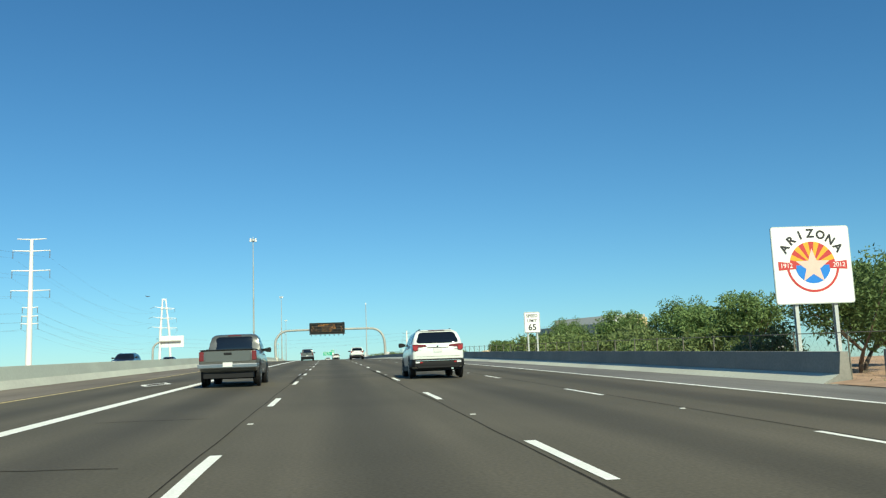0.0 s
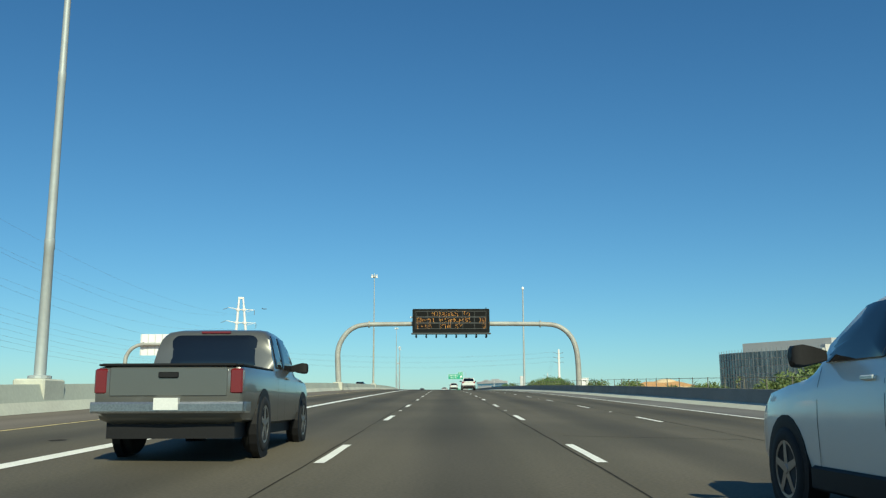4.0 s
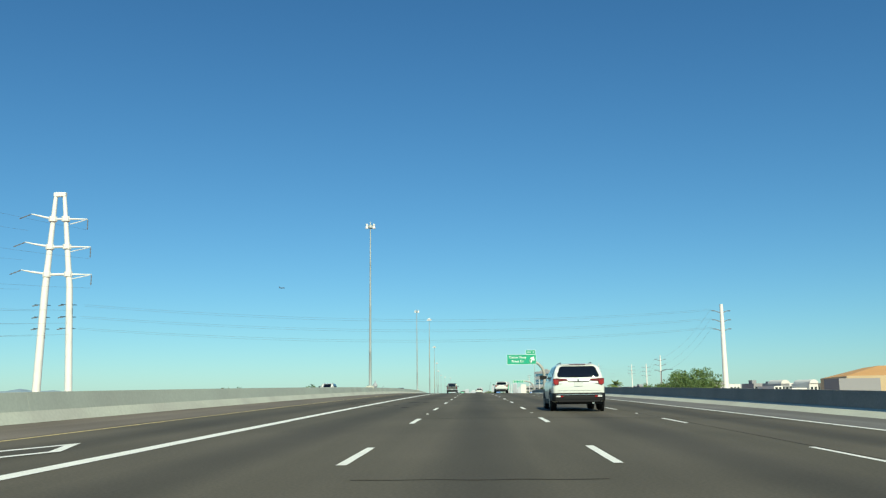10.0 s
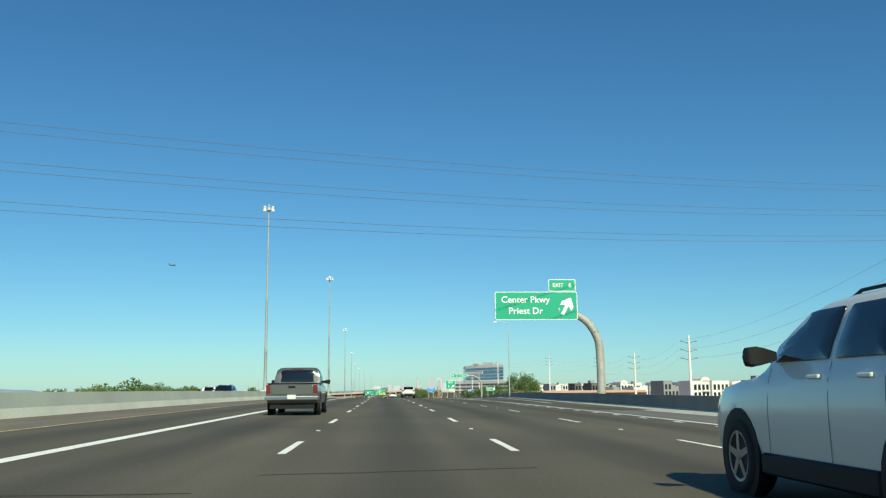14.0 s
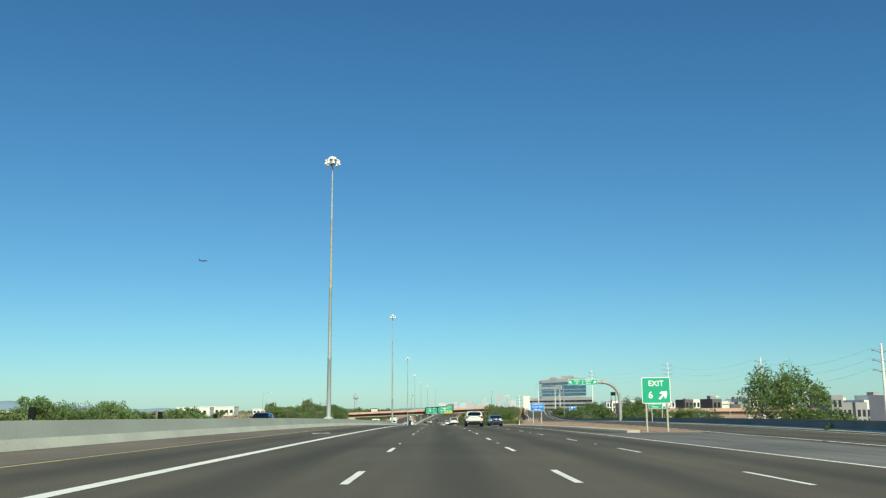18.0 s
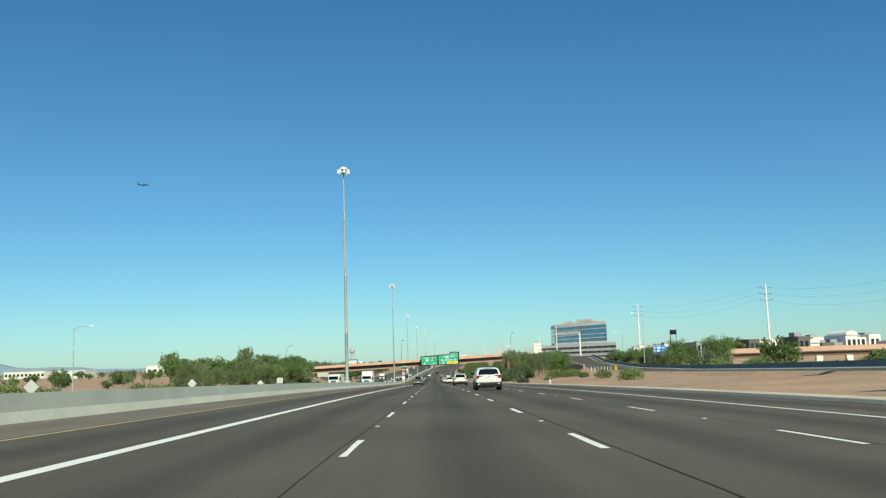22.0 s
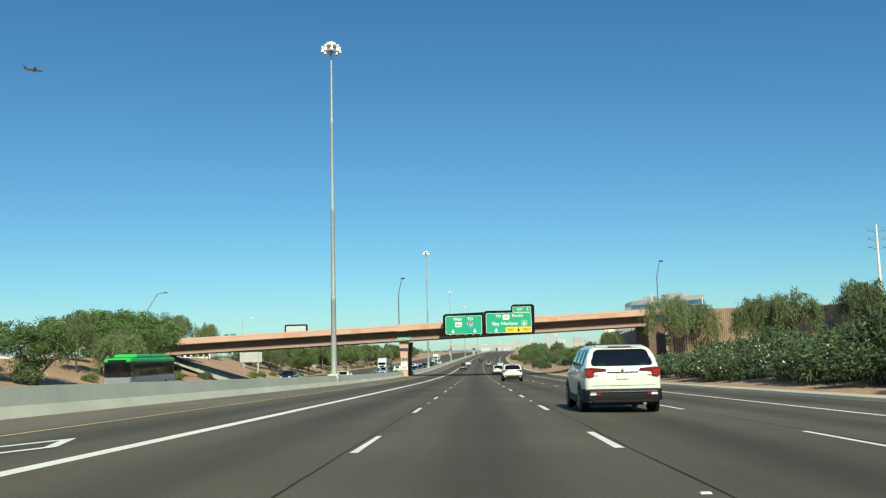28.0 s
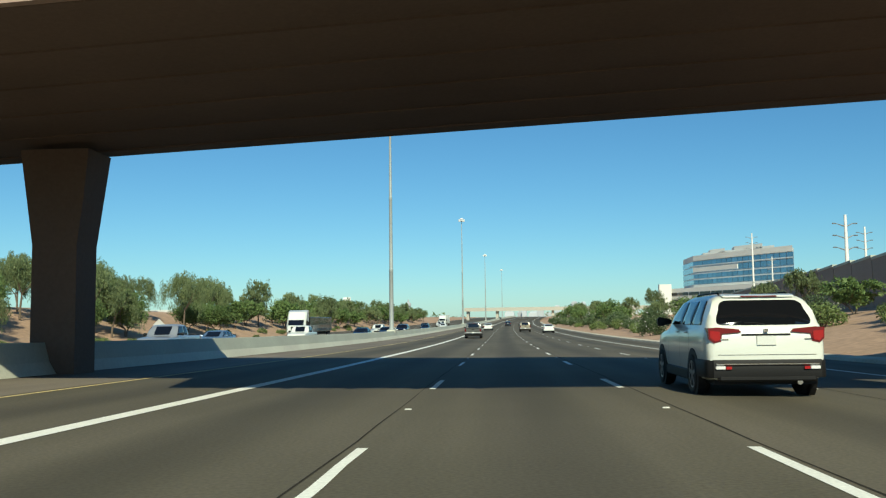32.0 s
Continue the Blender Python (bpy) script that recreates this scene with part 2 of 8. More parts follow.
SIGN_WHITE = surface("white_sheeting", (0.82, 0.82, 0.80), 0.45, vary=0.03)
SIGN_GREEN = surface("green_sheeting", (0.002, 0.36, 0.205), 0.45, vary=0.05, scale=0.8)
SIGN_BLUE = surface("blue_sheeting", (0.005, 0.19, 0.62), 0.45, vary=0.05)
SIGN_YELLOW = surface("yellow_sheeting", (0.85, 0.60, 0.02), 0.45, vary=0.05)
SIGN_RED = surface("red_sheeting", (0.50, 0.04, 0.035), 0.45, vary=0.05)
SIGN_BACK = surface("bare_aluminium", (0.62, 0.62, 0.60), 0.5, 0.4, vary=0.08)
BLACK = surface("black_paint", (0.012, 0.012, 0.013), 0.6, vary=0.15, spec=0.15)
INK = surface("black_sheeting", (0.012, 0.012, 0.013), 0.5, vary=0.1)
GLASS_DARK = surface("tinted_glass", (0.006, 0.007, 0.009), 0.05, vary=0.05, spec=0.8)
CHROME = surface("chrome", (0.75, 0.75, 0.76), 0.12, 1.0, vary=0.03)
RUBBER = surface("rubber", (0.014, 0.014, 0.014), 0.8, vary=0.2)
RIM = surface("alloy_rim", (0.32, 0.33, 0.34), 0.3, 0.9, vary=0.05)
TAIL = surface("red_lens", (0.34, 0.010, 0.012), 0.15, vary=0.05, coat=0.5)
LENS = surface("clear_lens", (0.72, 0.72, 0.72), 0.15, vary=0.05, coat=0.5)
AMBER = glow("amber_lamps", (1.0, 0.42, 0.07), 1.7)

# ---------- mesh helpers ----------


class Shell:
    """Collects vertices and faces of one mesh."""

    def __init__(self):
        self.v, self.f, self.m = [], [], []

    def add(self, verts, faces, mat=0):
        o = len(self.v)
        self.v += [tuple(p) for p in verts]
        self.f += [tuple(i + o for i in f) for f in faces]
        self.m += [mat] * len(faces)
        return self

    def box(self, x0, x1, y0, y1, z0, z1, b=0.0, mat=0):
        """A box; b cuts its upright and level edges."""
        if b <= 0:
            v = [(x, y, z) for z in (z0, z1) for x, y in ((x0, y0), (x1, y0), (x1, y1), (x0, y1))]
            return self.add(v, [(3, 2, 1, 0), (4, 5, 6, 7), (0, 1, 5, 4), (1, 2, 6, 5), (2, 3, 7, 6), (3, 0, 4, 7)], mat)
        rings = []
        for z, k in ((z0, b), (z0 + b, 0), (z1 - b, 0), (z1, b)):
            rings.append([(x, y, z) for x, y in (
                ((x0 + k + b, y0 + k), (x1 - k - b, y0 + k), (x1 - k, y0 + k + b), (x1 - k, y1 - k - b),
                 (x1 - k - b, y1 - k), (x0 + k + b, y1 - k), (x0 + k, y1 - k - b), (x0 + k, y0 + k + b)))])
        return self.loft(rings, mat, True, True)

    def loft(self, rings, mat=0, cap0=False, cap1=False, closed=True):
        n = len(rings[0])
        v = [p for r in rings for p in r]
        f = []
        for i in range(len(rings) - 1):
            for j in range(n if closed else n - 1):
                k = (j + 1) % n
                f.append((i * n + j, i * n + k, (i + 1) * n + k, (i + 1) * n + j))
        if cap0:
            f.append(tuple(range(n - 1, -1, -1)))
        if cap1:
            f.append(tuple(range((len(rings) - 1) * n, len(rings) * n)))
        return self.add(v, f, mat)

    def tube(self, path, radii, n=8, mat=0, caps=True):
        """A round bar along a path of points."""
        path = [Vector(p) for p in path]
        if not hasattr(radii, "__len__"):
            radii = [radii] * len(path)
        rings, side = [], None
        for i, p in enumerate(path):
            d = (path[min(i + 1, len(path) - 1)] - path[max(i - 1, 0)]).normalized()
            if side is None:
                side = d.cross(Vector((0, 0, 1)))
                if side.length < 0.2:
                    side = d.cross(Vector((0, 1, 0)))
            side = (side - d * side.dot(d)).normalized()
            up = side.cross(d)
            rings.append([p + float(radii[i]) * (math.cos(2 * math.pi * k / n) * side + math.sin(2 * math.pi * k / n) * up) for k in range(n)])
        return self.loft(rings, mat, caps, caps)

    def lathe(self, profile, n=16, axis="z", at=(0, 0, 0), mat=0):
        """A body of revolution from (radius, height) pairs."""
        rings = []
        for r, h in profile:
            ring = []
            for k in range(n):
                c, s = r * math.cos(2 * math.pi * k / n), r * math.sin(2 * math.pi * k / n)
                q = (c, s, h) if axis == "z" else (h, c, s) if axis == "x" else (s, h, c)
                ring.append((q[0] + at[0], q[1] + at[1], q[2] + at[2]))
            rings.append(ring)
        return self.loft(rings, mat, True, True)

    def mesh(self, name, mats, smooth=None):
        me = bpy.data.meshes.new(name)
        me.from_pydata(self.v, [], self.f)
        for m in (mats if isinstance(mats, (list, tuple)) else [mats]):
            me.materials.append(m)
        if any(self.m):
            me.polygons.foreach_set("material_index", self.m)
        if smooth is not None:
            me.polygons.foreach_set("use_smooth", [True] * len(me.polygons))
            me.set_sharp_from_angle(angle=radians(smooth))
        me.update()
        return me


def part(name, shell, mats, parent, label="", smooth=None, where=None):
    ob = new(name, shell.mesh(name, mats, smooth) if isinstance(shell, Shell) else shell)
    if parent is not None:
        ob.parent = parent
    if where is not None:
        ob.matrix_basis = where
    if label:
        tagged(ob, label)
    return ob


def thing(name, where, label, category, group="", kind=""):
    ob = new(name)
    ob.empty_display_size = 0.3
    ob.matrix_basis = where
    return tagged(ob, label, category, group, kind)


def solid(name, shell, mats, where, label, category, group="", kind="", smooth=None):
    ob = new(name, shell.mesh(name, mats, smooth))
    if where is not None:
        ob.matrix_basis = where
    return tagged(ob, label, category, group, kind)


LETTER_CACHE = {}


def words(text, size, mat, parent, where, align="CENTER", stretch=1.0, bold=0.0):
    """Flat lettering, as a mesh; it reads from -y when where stands upright."""
    key = (text, size, align, bold)
    if key not in LETTER_CACHE:
        cu = bpy.data.curves.new("lettering", "FONT")
        cu.body, cu.size, cu.align_x, cu.align_y, cu.fill_mode = text, size, align, "CENTER", "FRONT"
        cu.resolution_u = 3
        cu.offset = bold
        tmp = bpy.data.objects.new("lettering", cu)
        scene.collection.objects.link(tmp)
        dg = bpy.context.evaluated_depsgraph_get()
        me = bpy.data.meshes.new_from_object(tmp.evaluated_get(dg))
        bpy.data.objects.remove(tmp)
        LETTER_CACHE[key] = me
    me = LETTER_CACHE[key].copy()
    me.materials.clear()
    me.materials.append(mat)
    ob = new("lettering", me)
    ob.parent = parent
    ob.matrix_basis = where @ Matrix.Diagonal((stretch, 1, 1, 1))
    return ob


def upright(x, y, z):
    """Pose for lettering on a face that looks to -y."""
    return pose(x, y, z, 90, 0, 0)


def rounded(x0, x1, z0, z1, r, n=5):
    """Outline of a plate with round corners, in x and z."""
    pts = []
    for cx, cz, a in ((x1 - r, z1 - r, 0), (x0 + r, z1 - r, 90), (x0 + r, z0 + r, 180), (x1 - r, z0 + r, 270)):
        for k in range(n + 1):
            t = radians(a + 90 * k / n)
            pts.append((cx + r * math.cos(t), cz + r * math.sin(t)))
    return pts


def plate(outline, y0, y1):
    """A flat plate of that outline between two depths; it looks to -y."""
    s = Shell()
    s.loft([[(x, y1, z) for x, z in outline], [(x, y0, z) for x, z in outline]], 0, True, True)
    return s

# ---------- carriageway ----------
S0, S1 = -90, 1790


def strip(name, offs, s0, s1, mat, label, category, kind="structure", step=5.0, lift=0.0, uv=True, zfun=None, parent=None):
    """A sheet laid along the freeway between the given offsets (numbers, or functions of s)."""
    n = max(2, int((s1 - s0) / step) + 1)
    ss = np.linspace(s0, s1, n)
    v, u = [], []
    for s in ss:
        for o in offs:
            oo = o(s) if callable(o) else o
            v.append(at(s, oo, (zfun(s, oo) if zfun else cross(oo)) + lift))
            u.append((oo, s))
    k = len(offs)
    f = [(i * k + j, i * k + j + 1, (i + 1) * k + j + 1, (i + 1) * k + j) for i in range(n - 1) for j in range(k - 1)]
    sh = Shell().add(v, f)
    me = sh.mesh(name, mat)
    if uv:
        lay = me.uv_layers.new(name="lane")
        idx = np.empty(len(me.loops), int)
        me.loops.foreach_get("vertex_index", idx)
        lay.data.foreach_set("uv", np.array(u, float)[idx].ravel())
    ob = new(name, me)
    if parent is not None:
        ob.parent = parent
        return ob
    return tagged(ob, label, category, "", kind)


road = strip("road", [-9.3, -5.5, -1.83, 0, 1.83, 5.5, 9.25], S0, S1, ASPHALT, "dark worn asphalt freeway carriageway with oil tracks", "road")
strip("pavement_left", [-12.45, -9.3], S0, S1, SHOULDER_L, "dusty brown paved shoulder beside the median barrier", "shoulder")


def edge_r(s):
    """Outer edge of the right shoulder."""
    return 12.25 if s < 640 else 12.6


strip("pavement_right", [9.25, 11.0, edge_r], S0, 650, SHOULDER_R, "pale grey paved shoulder along the right edge", "shoulder")
strip("pavement_right_beyond_exit", [9.25, 11.0, edge_r], 650, S1, ASPHALT, "dark asphalt shoulder beside the kerb", "shoulder")

DASH, CYCLE, FIRST = 3.25, 12.192, 7.3


def line(name, off, w, s0, s1, mat, label, dash=None, cycle=None, first=0.0, lift=0.006, ragged=0.0):
    """Painted line, whole or broken, as thin sheets just above the pavement."""
    sh = Shell()
    rnd = random.Random(int(abs(off) * 100) + int(w * 1000))
    if dash:
        k0 = math.ceil((s0 - first) / cycle)
        spans = [(first + k * cycle, first + k * cycle + dash) for k in range(k0, int((s1 - first) / cycle))]
    else:
        spans = [(s, min(s + 10, s1)) for s in np.arange(s0, s1, 10)]
    for a, b in spans:
        n = max(1, int((b - a) / 1.0)) if dash else 2
        rows = []
        for i in range(n + 1):
            s = a + (b - a) * i / n
            o = off(s) if callable(off) else off
            j, g = rnd.uniform(-ragged, ragged), rnd.uniform(-ragged, ragged)
            rows.append([at(s, o - w / 2 + j, cross(o) + lift), at(s, o + w / 2 + g, cross(o) + lift)])
        sh.loft(rows, 0, closed=False)
    return tagged(new(name, sh.mesh(name, mat)), label, "road marking", "", "structure")


line("trim_hov_line", -5.55, 0.32, S0, S1, PAINT, "broad solid white line beside the carpool lane", ragged=0.012)
line("trim_yellow_line", -9.05, 0.12, S0, S1, YELLOW, "faded solid yellow edge line", ragged=0.006)
line("trim_dashes_left_far", -1.83, 0.105, 640, S1, PAINT, "thin broken white lane line", DASH, CYCLE, FIRST, ragged=0.012)
line("trim_dashes_left", -1.83, 0.14, S0, 640, PAINT, "broken white lane line", DASH, CYCLE, FIRST, ragged=0.008)
line("trim_dashes_middle", 1.83, 0.135, S0, S1, PAINT, "broken white lane line", DASH, CYCLE, FIRST, ragged=0.008)
line("trim_dashes_right", 5.49, 0.11, S0, S1, PAINT, "broken white lane line on the outer lane", DASH, CYCLE, FIRST, ragged=0.008)
line("trim_edge_line", 9.15, 0.15, S0, S1, PAINT, "solid white right edge line", ragged=0.006)
line("trim_exit_dots", 8.7, 0.17, 425, 520, PAINT, "short broken white exit line", 0.9, 3.66, 0.0)
# a second, older set of strokes beside the left lane line
line("trim_old_dashes", -2.08, 0.09, 40, 110, OLD_PAINT, "older worn lane dashes beside the newer line", DASH, CYCLE, FIRST)
line("trim_old_dashes_far", -2.06, 0.09, 655, 745, OLD_PAINT, "older worn lane dashes beside the newer line", DASH, CYCLE, FIRST)


def seam(name, off, s0, s1, w, seed):
    """A tarred joint that wanders along a lane line."""
    rnd, sh, rows = random.Random(seed), Shell(), []
    o = 0.0
    for s in np.arange(s0, s1, 1.5):
        o = 0.8 * o + rnd.uniform(-0.02, 0.02)
        ww = w * rnd.uniform(0.6, 1.4)
        rows.append([at(s, off + o - ww / 2, cross(off) + 0.004), at(s, off + o + ww / 2, cross(off) + 0.004)])
    sh.loft(rows, 0, closed=False)
    return tagged(new(name, sh.mesh(name, TAR)), "dark tarred joint along the lane line", "road seam", "", "structure")


seam("trim_tar_left", -2.0, 33, 49, 0.11, 11)
seam("trim_tar_middle", 1.70, 33, 49, 0.12, 12)
seam("trim_seam_left", -1.98, S0, 330, 0.02, 1)
seam("trim_seam_middle", 1.66, S0, 330, 0.024, 2)
seam("trim_seam_right", 5.62, S0, 420, 0.025, 3)
seam("trim_seam_left_far", -1.98, 640, 1200, 0.02, 4)
seam("trim_seam_middle_far", 2.0, 640, 1200, 0.026, 5)
seam("trim_seam_right_far", 5.66, 640, 1200, 0.018, 6)


def stains():
    """Transverse cracks, patches of spilt tar and skid marks."""
    rnd, sh = random.Random(7), Shell()
    for k in range(60):
        s = rnd.uniform(-20, 620)
        lane = rnd.choice((-7.3, -3.66, 0, 0, 3.66, 7.3))
        a = rnd.uniform(0.6, 1.8)
        t = rnd.uniform(-0.15, 0.15)
        rows = []
        for i in range(7):
            o = lane - a + 2 * a * i / 6
            d = t * (o - lane) + rnd.uniform(-0.05, 0.05)
            rows.append([at(s + d - 0.02, o, cross(o) + 0.003), at(s + d + 0.025, o, cross(o) + 0.003)])
        sh.loft(rows, 0, closed=False)
    for s, a, b, w in ((41, -5.4, 9.0, 0.05), (58, -5.2, 8.8, 0.06), (66, -9.0, 9.1, 0.035), (92, -1.8, 9.1, 0.04), (118, -5.3, 5.4, 0.035), (301.5, -5.6, 9.2, 0.06), (352, -1.8, 9.1, 0.04)):
        rows = []
        for o in np.arange(a, b, 0.45):
            d, ww = rnd.uniform(-0.05, 0.05) + 0.012 * (o - a), w * rnd.uniform(0.5, 1.4)
            rows.append([at(s + d - ww, o, cross(o) + 0.0036), at(s + d + ww, o, cross(o) + 0.0036)])
        sh.loft(rows, 0, closed=False)
    for k in range(30):
        s, o = rnd.uniform(0, 1080), rnd.choice((-10.6, -7.3, -7.1, -3.6, -3.5, 3.6, 7.2)) + rnd.uniform(-0.5, 0.5)
        if k < 16:
            s, o = 365 + rnd.uniform(0, 14), rnd.uniform(-8.4, -2.4)
        ln, w = rnd.uniform(0.2, 0.6), rnd.uniform(0.12, 0.34)
        ring = [at(s + ln * math.sin(q) * rnd.uniform(0.7, 1.1), o + w * math.cos(q) * rnd.uniform(0.7, 1.1), 0) for q in np.linspace(0, 2 * math.pi, 13)[:-1]]
        ring = [Vector((p.x, p.y, p.z + cross(o) + 0.0035)) for p in ring]
        sh.add(ring, [tuple(range(12))])
    return tagged(new("road_stains", sh.mesh("road_stains", TAR)), "dark tar patches and fine cracks in the asphalt", "stains", "", "stuff")


stains()


def skid_marks():
    sh = Shell()
    for o, a, b, w in ((-0.75, 770, 812, 0.28), (-0.35, 766, 800, 0.2), (0.85, 768, 815, 0.3), (0.2, 640, 652, 0.35), (1.35, 648, 660, 0.4)):
        rows = []
        for s in np.arange(a, b, 2.0):
            d = 0.12 * math.sin((s - a) * 0.12)
            rows.append([at(s, o + d - w / 2, 0.0034), at(s, o + d + w / 2, 0.0034)])
        sh.loft(rows, 0, closed=False)
    m = surface("tyre_black", (0.066, 0.058, 0.044), 0.8, vary=0.25, scale=0.6, col2=(0.085, 0.074, 0.055), mix=0.5)
    tagged(new("skid_marks", sh.mesh("skid_marks", m)), "dark tyre marks on the driven lane", "skid marks", "", "stuff")


skid_marks()


def carpool_diamond(s):
    sh = Shell()
    p = [(0, -2.1), (0.62, 0), (0, 2.1), (-0.62, 0)]
    q = [(0, -1.45), (0.42, 0), (0, 1.45), (-0.42, 0)]
    v = [at(s + y, -7.3 + x, cross(-7.3) + 0.006) for x, y in p] + [at(s + y, -7.3 + x, cross(-7.3) + 0.006) for x, y in q]
    sh.add(v, [(i, (i + 1) % 4, 4 + (i + 1) % 4, 4 + i) for i in range(4)])
    tagged(new("carpool_diamond", sh.mesh("carpool_diamond", PAINT)), "painted hollow white diamond in the carpool lane", "road marking", "carpool diamonds", "structure")


for s in (36, 338.7, 644, 947.5):
    carpool_diamond(s)


def reflectors():
    """Small square markers glued in the gaps of the lane lines."""
    sh = Shell()
    sh.loft([[(-0.05, -0.045, 0), (0.05, -0.045, 0), (0.05, 0.045, 0), (-0.05, 0.045, 0)], [(-0.042, -0.022, 0.014), (0.042, -0.022, 0.014), (0.042, 0.022, 0.014), (-0.042, 0.022, 0.014)]], 0, False, True)
    me = sh.mesh("reflector", surface("marker_grey", (0.62, 0.61, 0.56), 0.5, vary=0.1, each=0.2))
    for off in (-1.83, 1.83, 5.49):
        k = 0
        for s in np.arange(FIRST + 7.6 - 24.384, 1150, 24.384):
            ob = new("reflector", me)
            ob.parent = road
            ob.matrix_basis = stand(s, off, cross(off))


reflectors()

# ---------- barriers ----------


def barrier(name, prof, s0, s1, offfun, zfun, mats, label, split, step=6.1):
    """A cast wall with the given section; each pour is a piece with a joint at its ends."""
    base = thing(name, Matrix.Identity(4), label, "barrier", "", "structure")
    n = int((s1 - s0) / step)
    k = len(prof)
    whole = Shell()
    for i in range(n):
        a, b = s0 + i * step + 0.004, s0 + (i + 1) * step - 0.004
        rings = []
        for s in (a, (a + b) / 2, b):
            o, z = offfun(s), zfun(s)
            rings.append([at(s, o + x, z + y) for x, y in prof])
        sh = whole if not split(a) else Shell()
        v = [p for r in rings for p in r]
        f, m = [], []
        for q in range(2):
            for j in range(k - 1):
                f.append((q * k + j, (q + 1) * k + j, (q + 1) * k + j + 1, q * k + j + 1))
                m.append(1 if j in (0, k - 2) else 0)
        o = len(sh.v)
        sh.v += [tuple(p) for p in v]
        sh.f += [tuple(i2 + o for i2 in g) for g in f]
        sh.m += m
        sh.f += [tuple(o + j for j in range(k)), tuple(o + 2 * k + j for j in range(k - 1, -1, -1))]
        sh.m += [0, 0]
        if sh is not whole:
            part("barrier_section", sh, mats, base)
    if whole.v:
        tagged(part("barrier_run", whole, mats, base), kind="stuff")
    return base


MED = [(-1.32, 0.0), (-1.12, 0.32), (-0.98, 0.84), (-0.40, 0.84), (-0.26, 0.32), (-0.06, 0.0)]
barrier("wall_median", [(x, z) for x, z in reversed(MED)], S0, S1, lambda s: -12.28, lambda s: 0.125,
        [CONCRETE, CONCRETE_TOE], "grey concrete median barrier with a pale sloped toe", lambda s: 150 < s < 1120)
RGT = [(-0.06, 0.0), (0.46, 0.26), (0.54, 0.84), (0.76, 0.84), (0.80, 0.0)]


def right_wall(s):
    """Offset of the outer wall, which follows the exit ramp."""
    return float(np.interp(s, [-100, 480, 520, 560, 600, 650, 700, 760, 850, 940, 1000, 1060], [12.22, 12.22, 13.4, 16.2, 20.3, 26.5, 31.5, 36.2, 42.5, 47.5, 52, 58]))


def ramp_z(s):
    """Height of the exit ramp over the freeway's lane."""
    return float(np.interp(s, [480, 640, 720, 780, 840, 880, 905, 930, 950, 1000, 1040, 1080], [-0.18, -0.2, 0.1, 0.55, 0.92, 1.3, 1.8, 2.25, 2.9, 4.75, 7.2, 8.9]))


# Dark face and pale toe put shade and sunlight into the wall's colour.
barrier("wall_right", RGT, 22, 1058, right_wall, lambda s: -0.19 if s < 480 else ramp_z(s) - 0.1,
        [WALL_SHADE_GREY, CONCRETE_TOE], "concrete barrier tinted dark for shade with a sloped toe tinted pale for sunlight along the outer edge", lambda s: s < 800)
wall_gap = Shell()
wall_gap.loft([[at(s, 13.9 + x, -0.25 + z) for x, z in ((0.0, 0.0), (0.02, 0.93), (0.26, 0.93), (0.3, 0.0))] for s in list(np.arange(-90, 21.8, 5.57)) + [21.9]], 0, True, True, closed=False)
# The near wall takes the same colour darkened for shade.
solid("wall_right_near", wall_gap, WALL_SHADE_GREY, None, "concrete barrier tinted dark for shade at the roadside planting", "barrier", kind="structure")
strip("ground_verge", [12.2, 13.0, 14.3], S0, 21.8, DIRT, "bare dirt verge before the barrier", "ground", zfun=lambda s, o: cross(12.2) + (0.02 if o < 12.5 else 0.1), uv=False)
strip("pavement_gutter", [lambda s: 12.25, lambda s: 12.6], S0, 640, CONCRETE_TOE, "pale concrete gutter at the foot of the barrier", "gutter", lift=-0.015, uv=False)


def curb():
    """Pale concrete kerb between the freeway and the dirt."""
    sh = Shell()
    for a in np.arange(653, 1500, 6.1):
        rings = [[at(s, 12.6 + x, cross(12) + z) for x, z in ((0, 0.0), (0.06, 0.13), (0.9, 0.16), (0.92, -0.3))] for s in (a, a + 6.09)]
        sh.loft(rings, 0, True, True, closed=False)
    solid("curb", sh, KERB, None, "pale concrete kerb beside the bare dirt", "kerb", kind="structure")


curb()

# ---------- exit ramp ----------


def ramp_left(s):
    return float(np.interp(s, [500, 540, 590, 650, 700, 760, 850, 940, 1000, 1060], [9.3, 10.2, 12.6, 17.2, 21.0, 25.2, 31.2, 36.4, 41, 47]))


strip("road_ramp", [ramp_left, lambda s: (ramp_left(s) + right_wall(s)) / 2, lambda s: right_wall(s) + 0.1], 500, 1062, ASPHALT, "two-lane asphalt exit ramp climbing away from the freeway", "road",
      zfun=lambda s, o: ramp_z(s) + 0.02 if s > 640 else cross(min(o, 12.2)) + 0.012)


strip("pavement_gore", [lambda s: 12.2, lambda s: (12.2 + ramp_left(s) + 0.15) / 2, lambda s: ramp_left(s) + 0.15], 583, 652, SHOULDER_R, "pale worn pavement of the gore between freeway and exit ramp", "shoulder",
      zfun=lambda s, o: cross(12.2) + 0.006)


def ramp_bank():
    """Dirt bank that falls from the ramp's inner edge."""
    rows = []
    for s in np.arange(650, 946, 6.0):
        l, z = ramp_left(s), ramp_z(s)
        rows.append([at(s, l - 3.4, z - 1.1), at(s, l - 1.2, z - 0.22), at(s, l - 0.3, z + 0.03), at(s, l + 0.08, z + 0.03)])
    sh = Shell()
    sh.loft(rows, 0, closed=False)
    solid("ground_ramp_bank", sh, DIRT, None, "bare reddish dirt bank along the exit ramp", "ground", kind="structure")


ramp_bank()


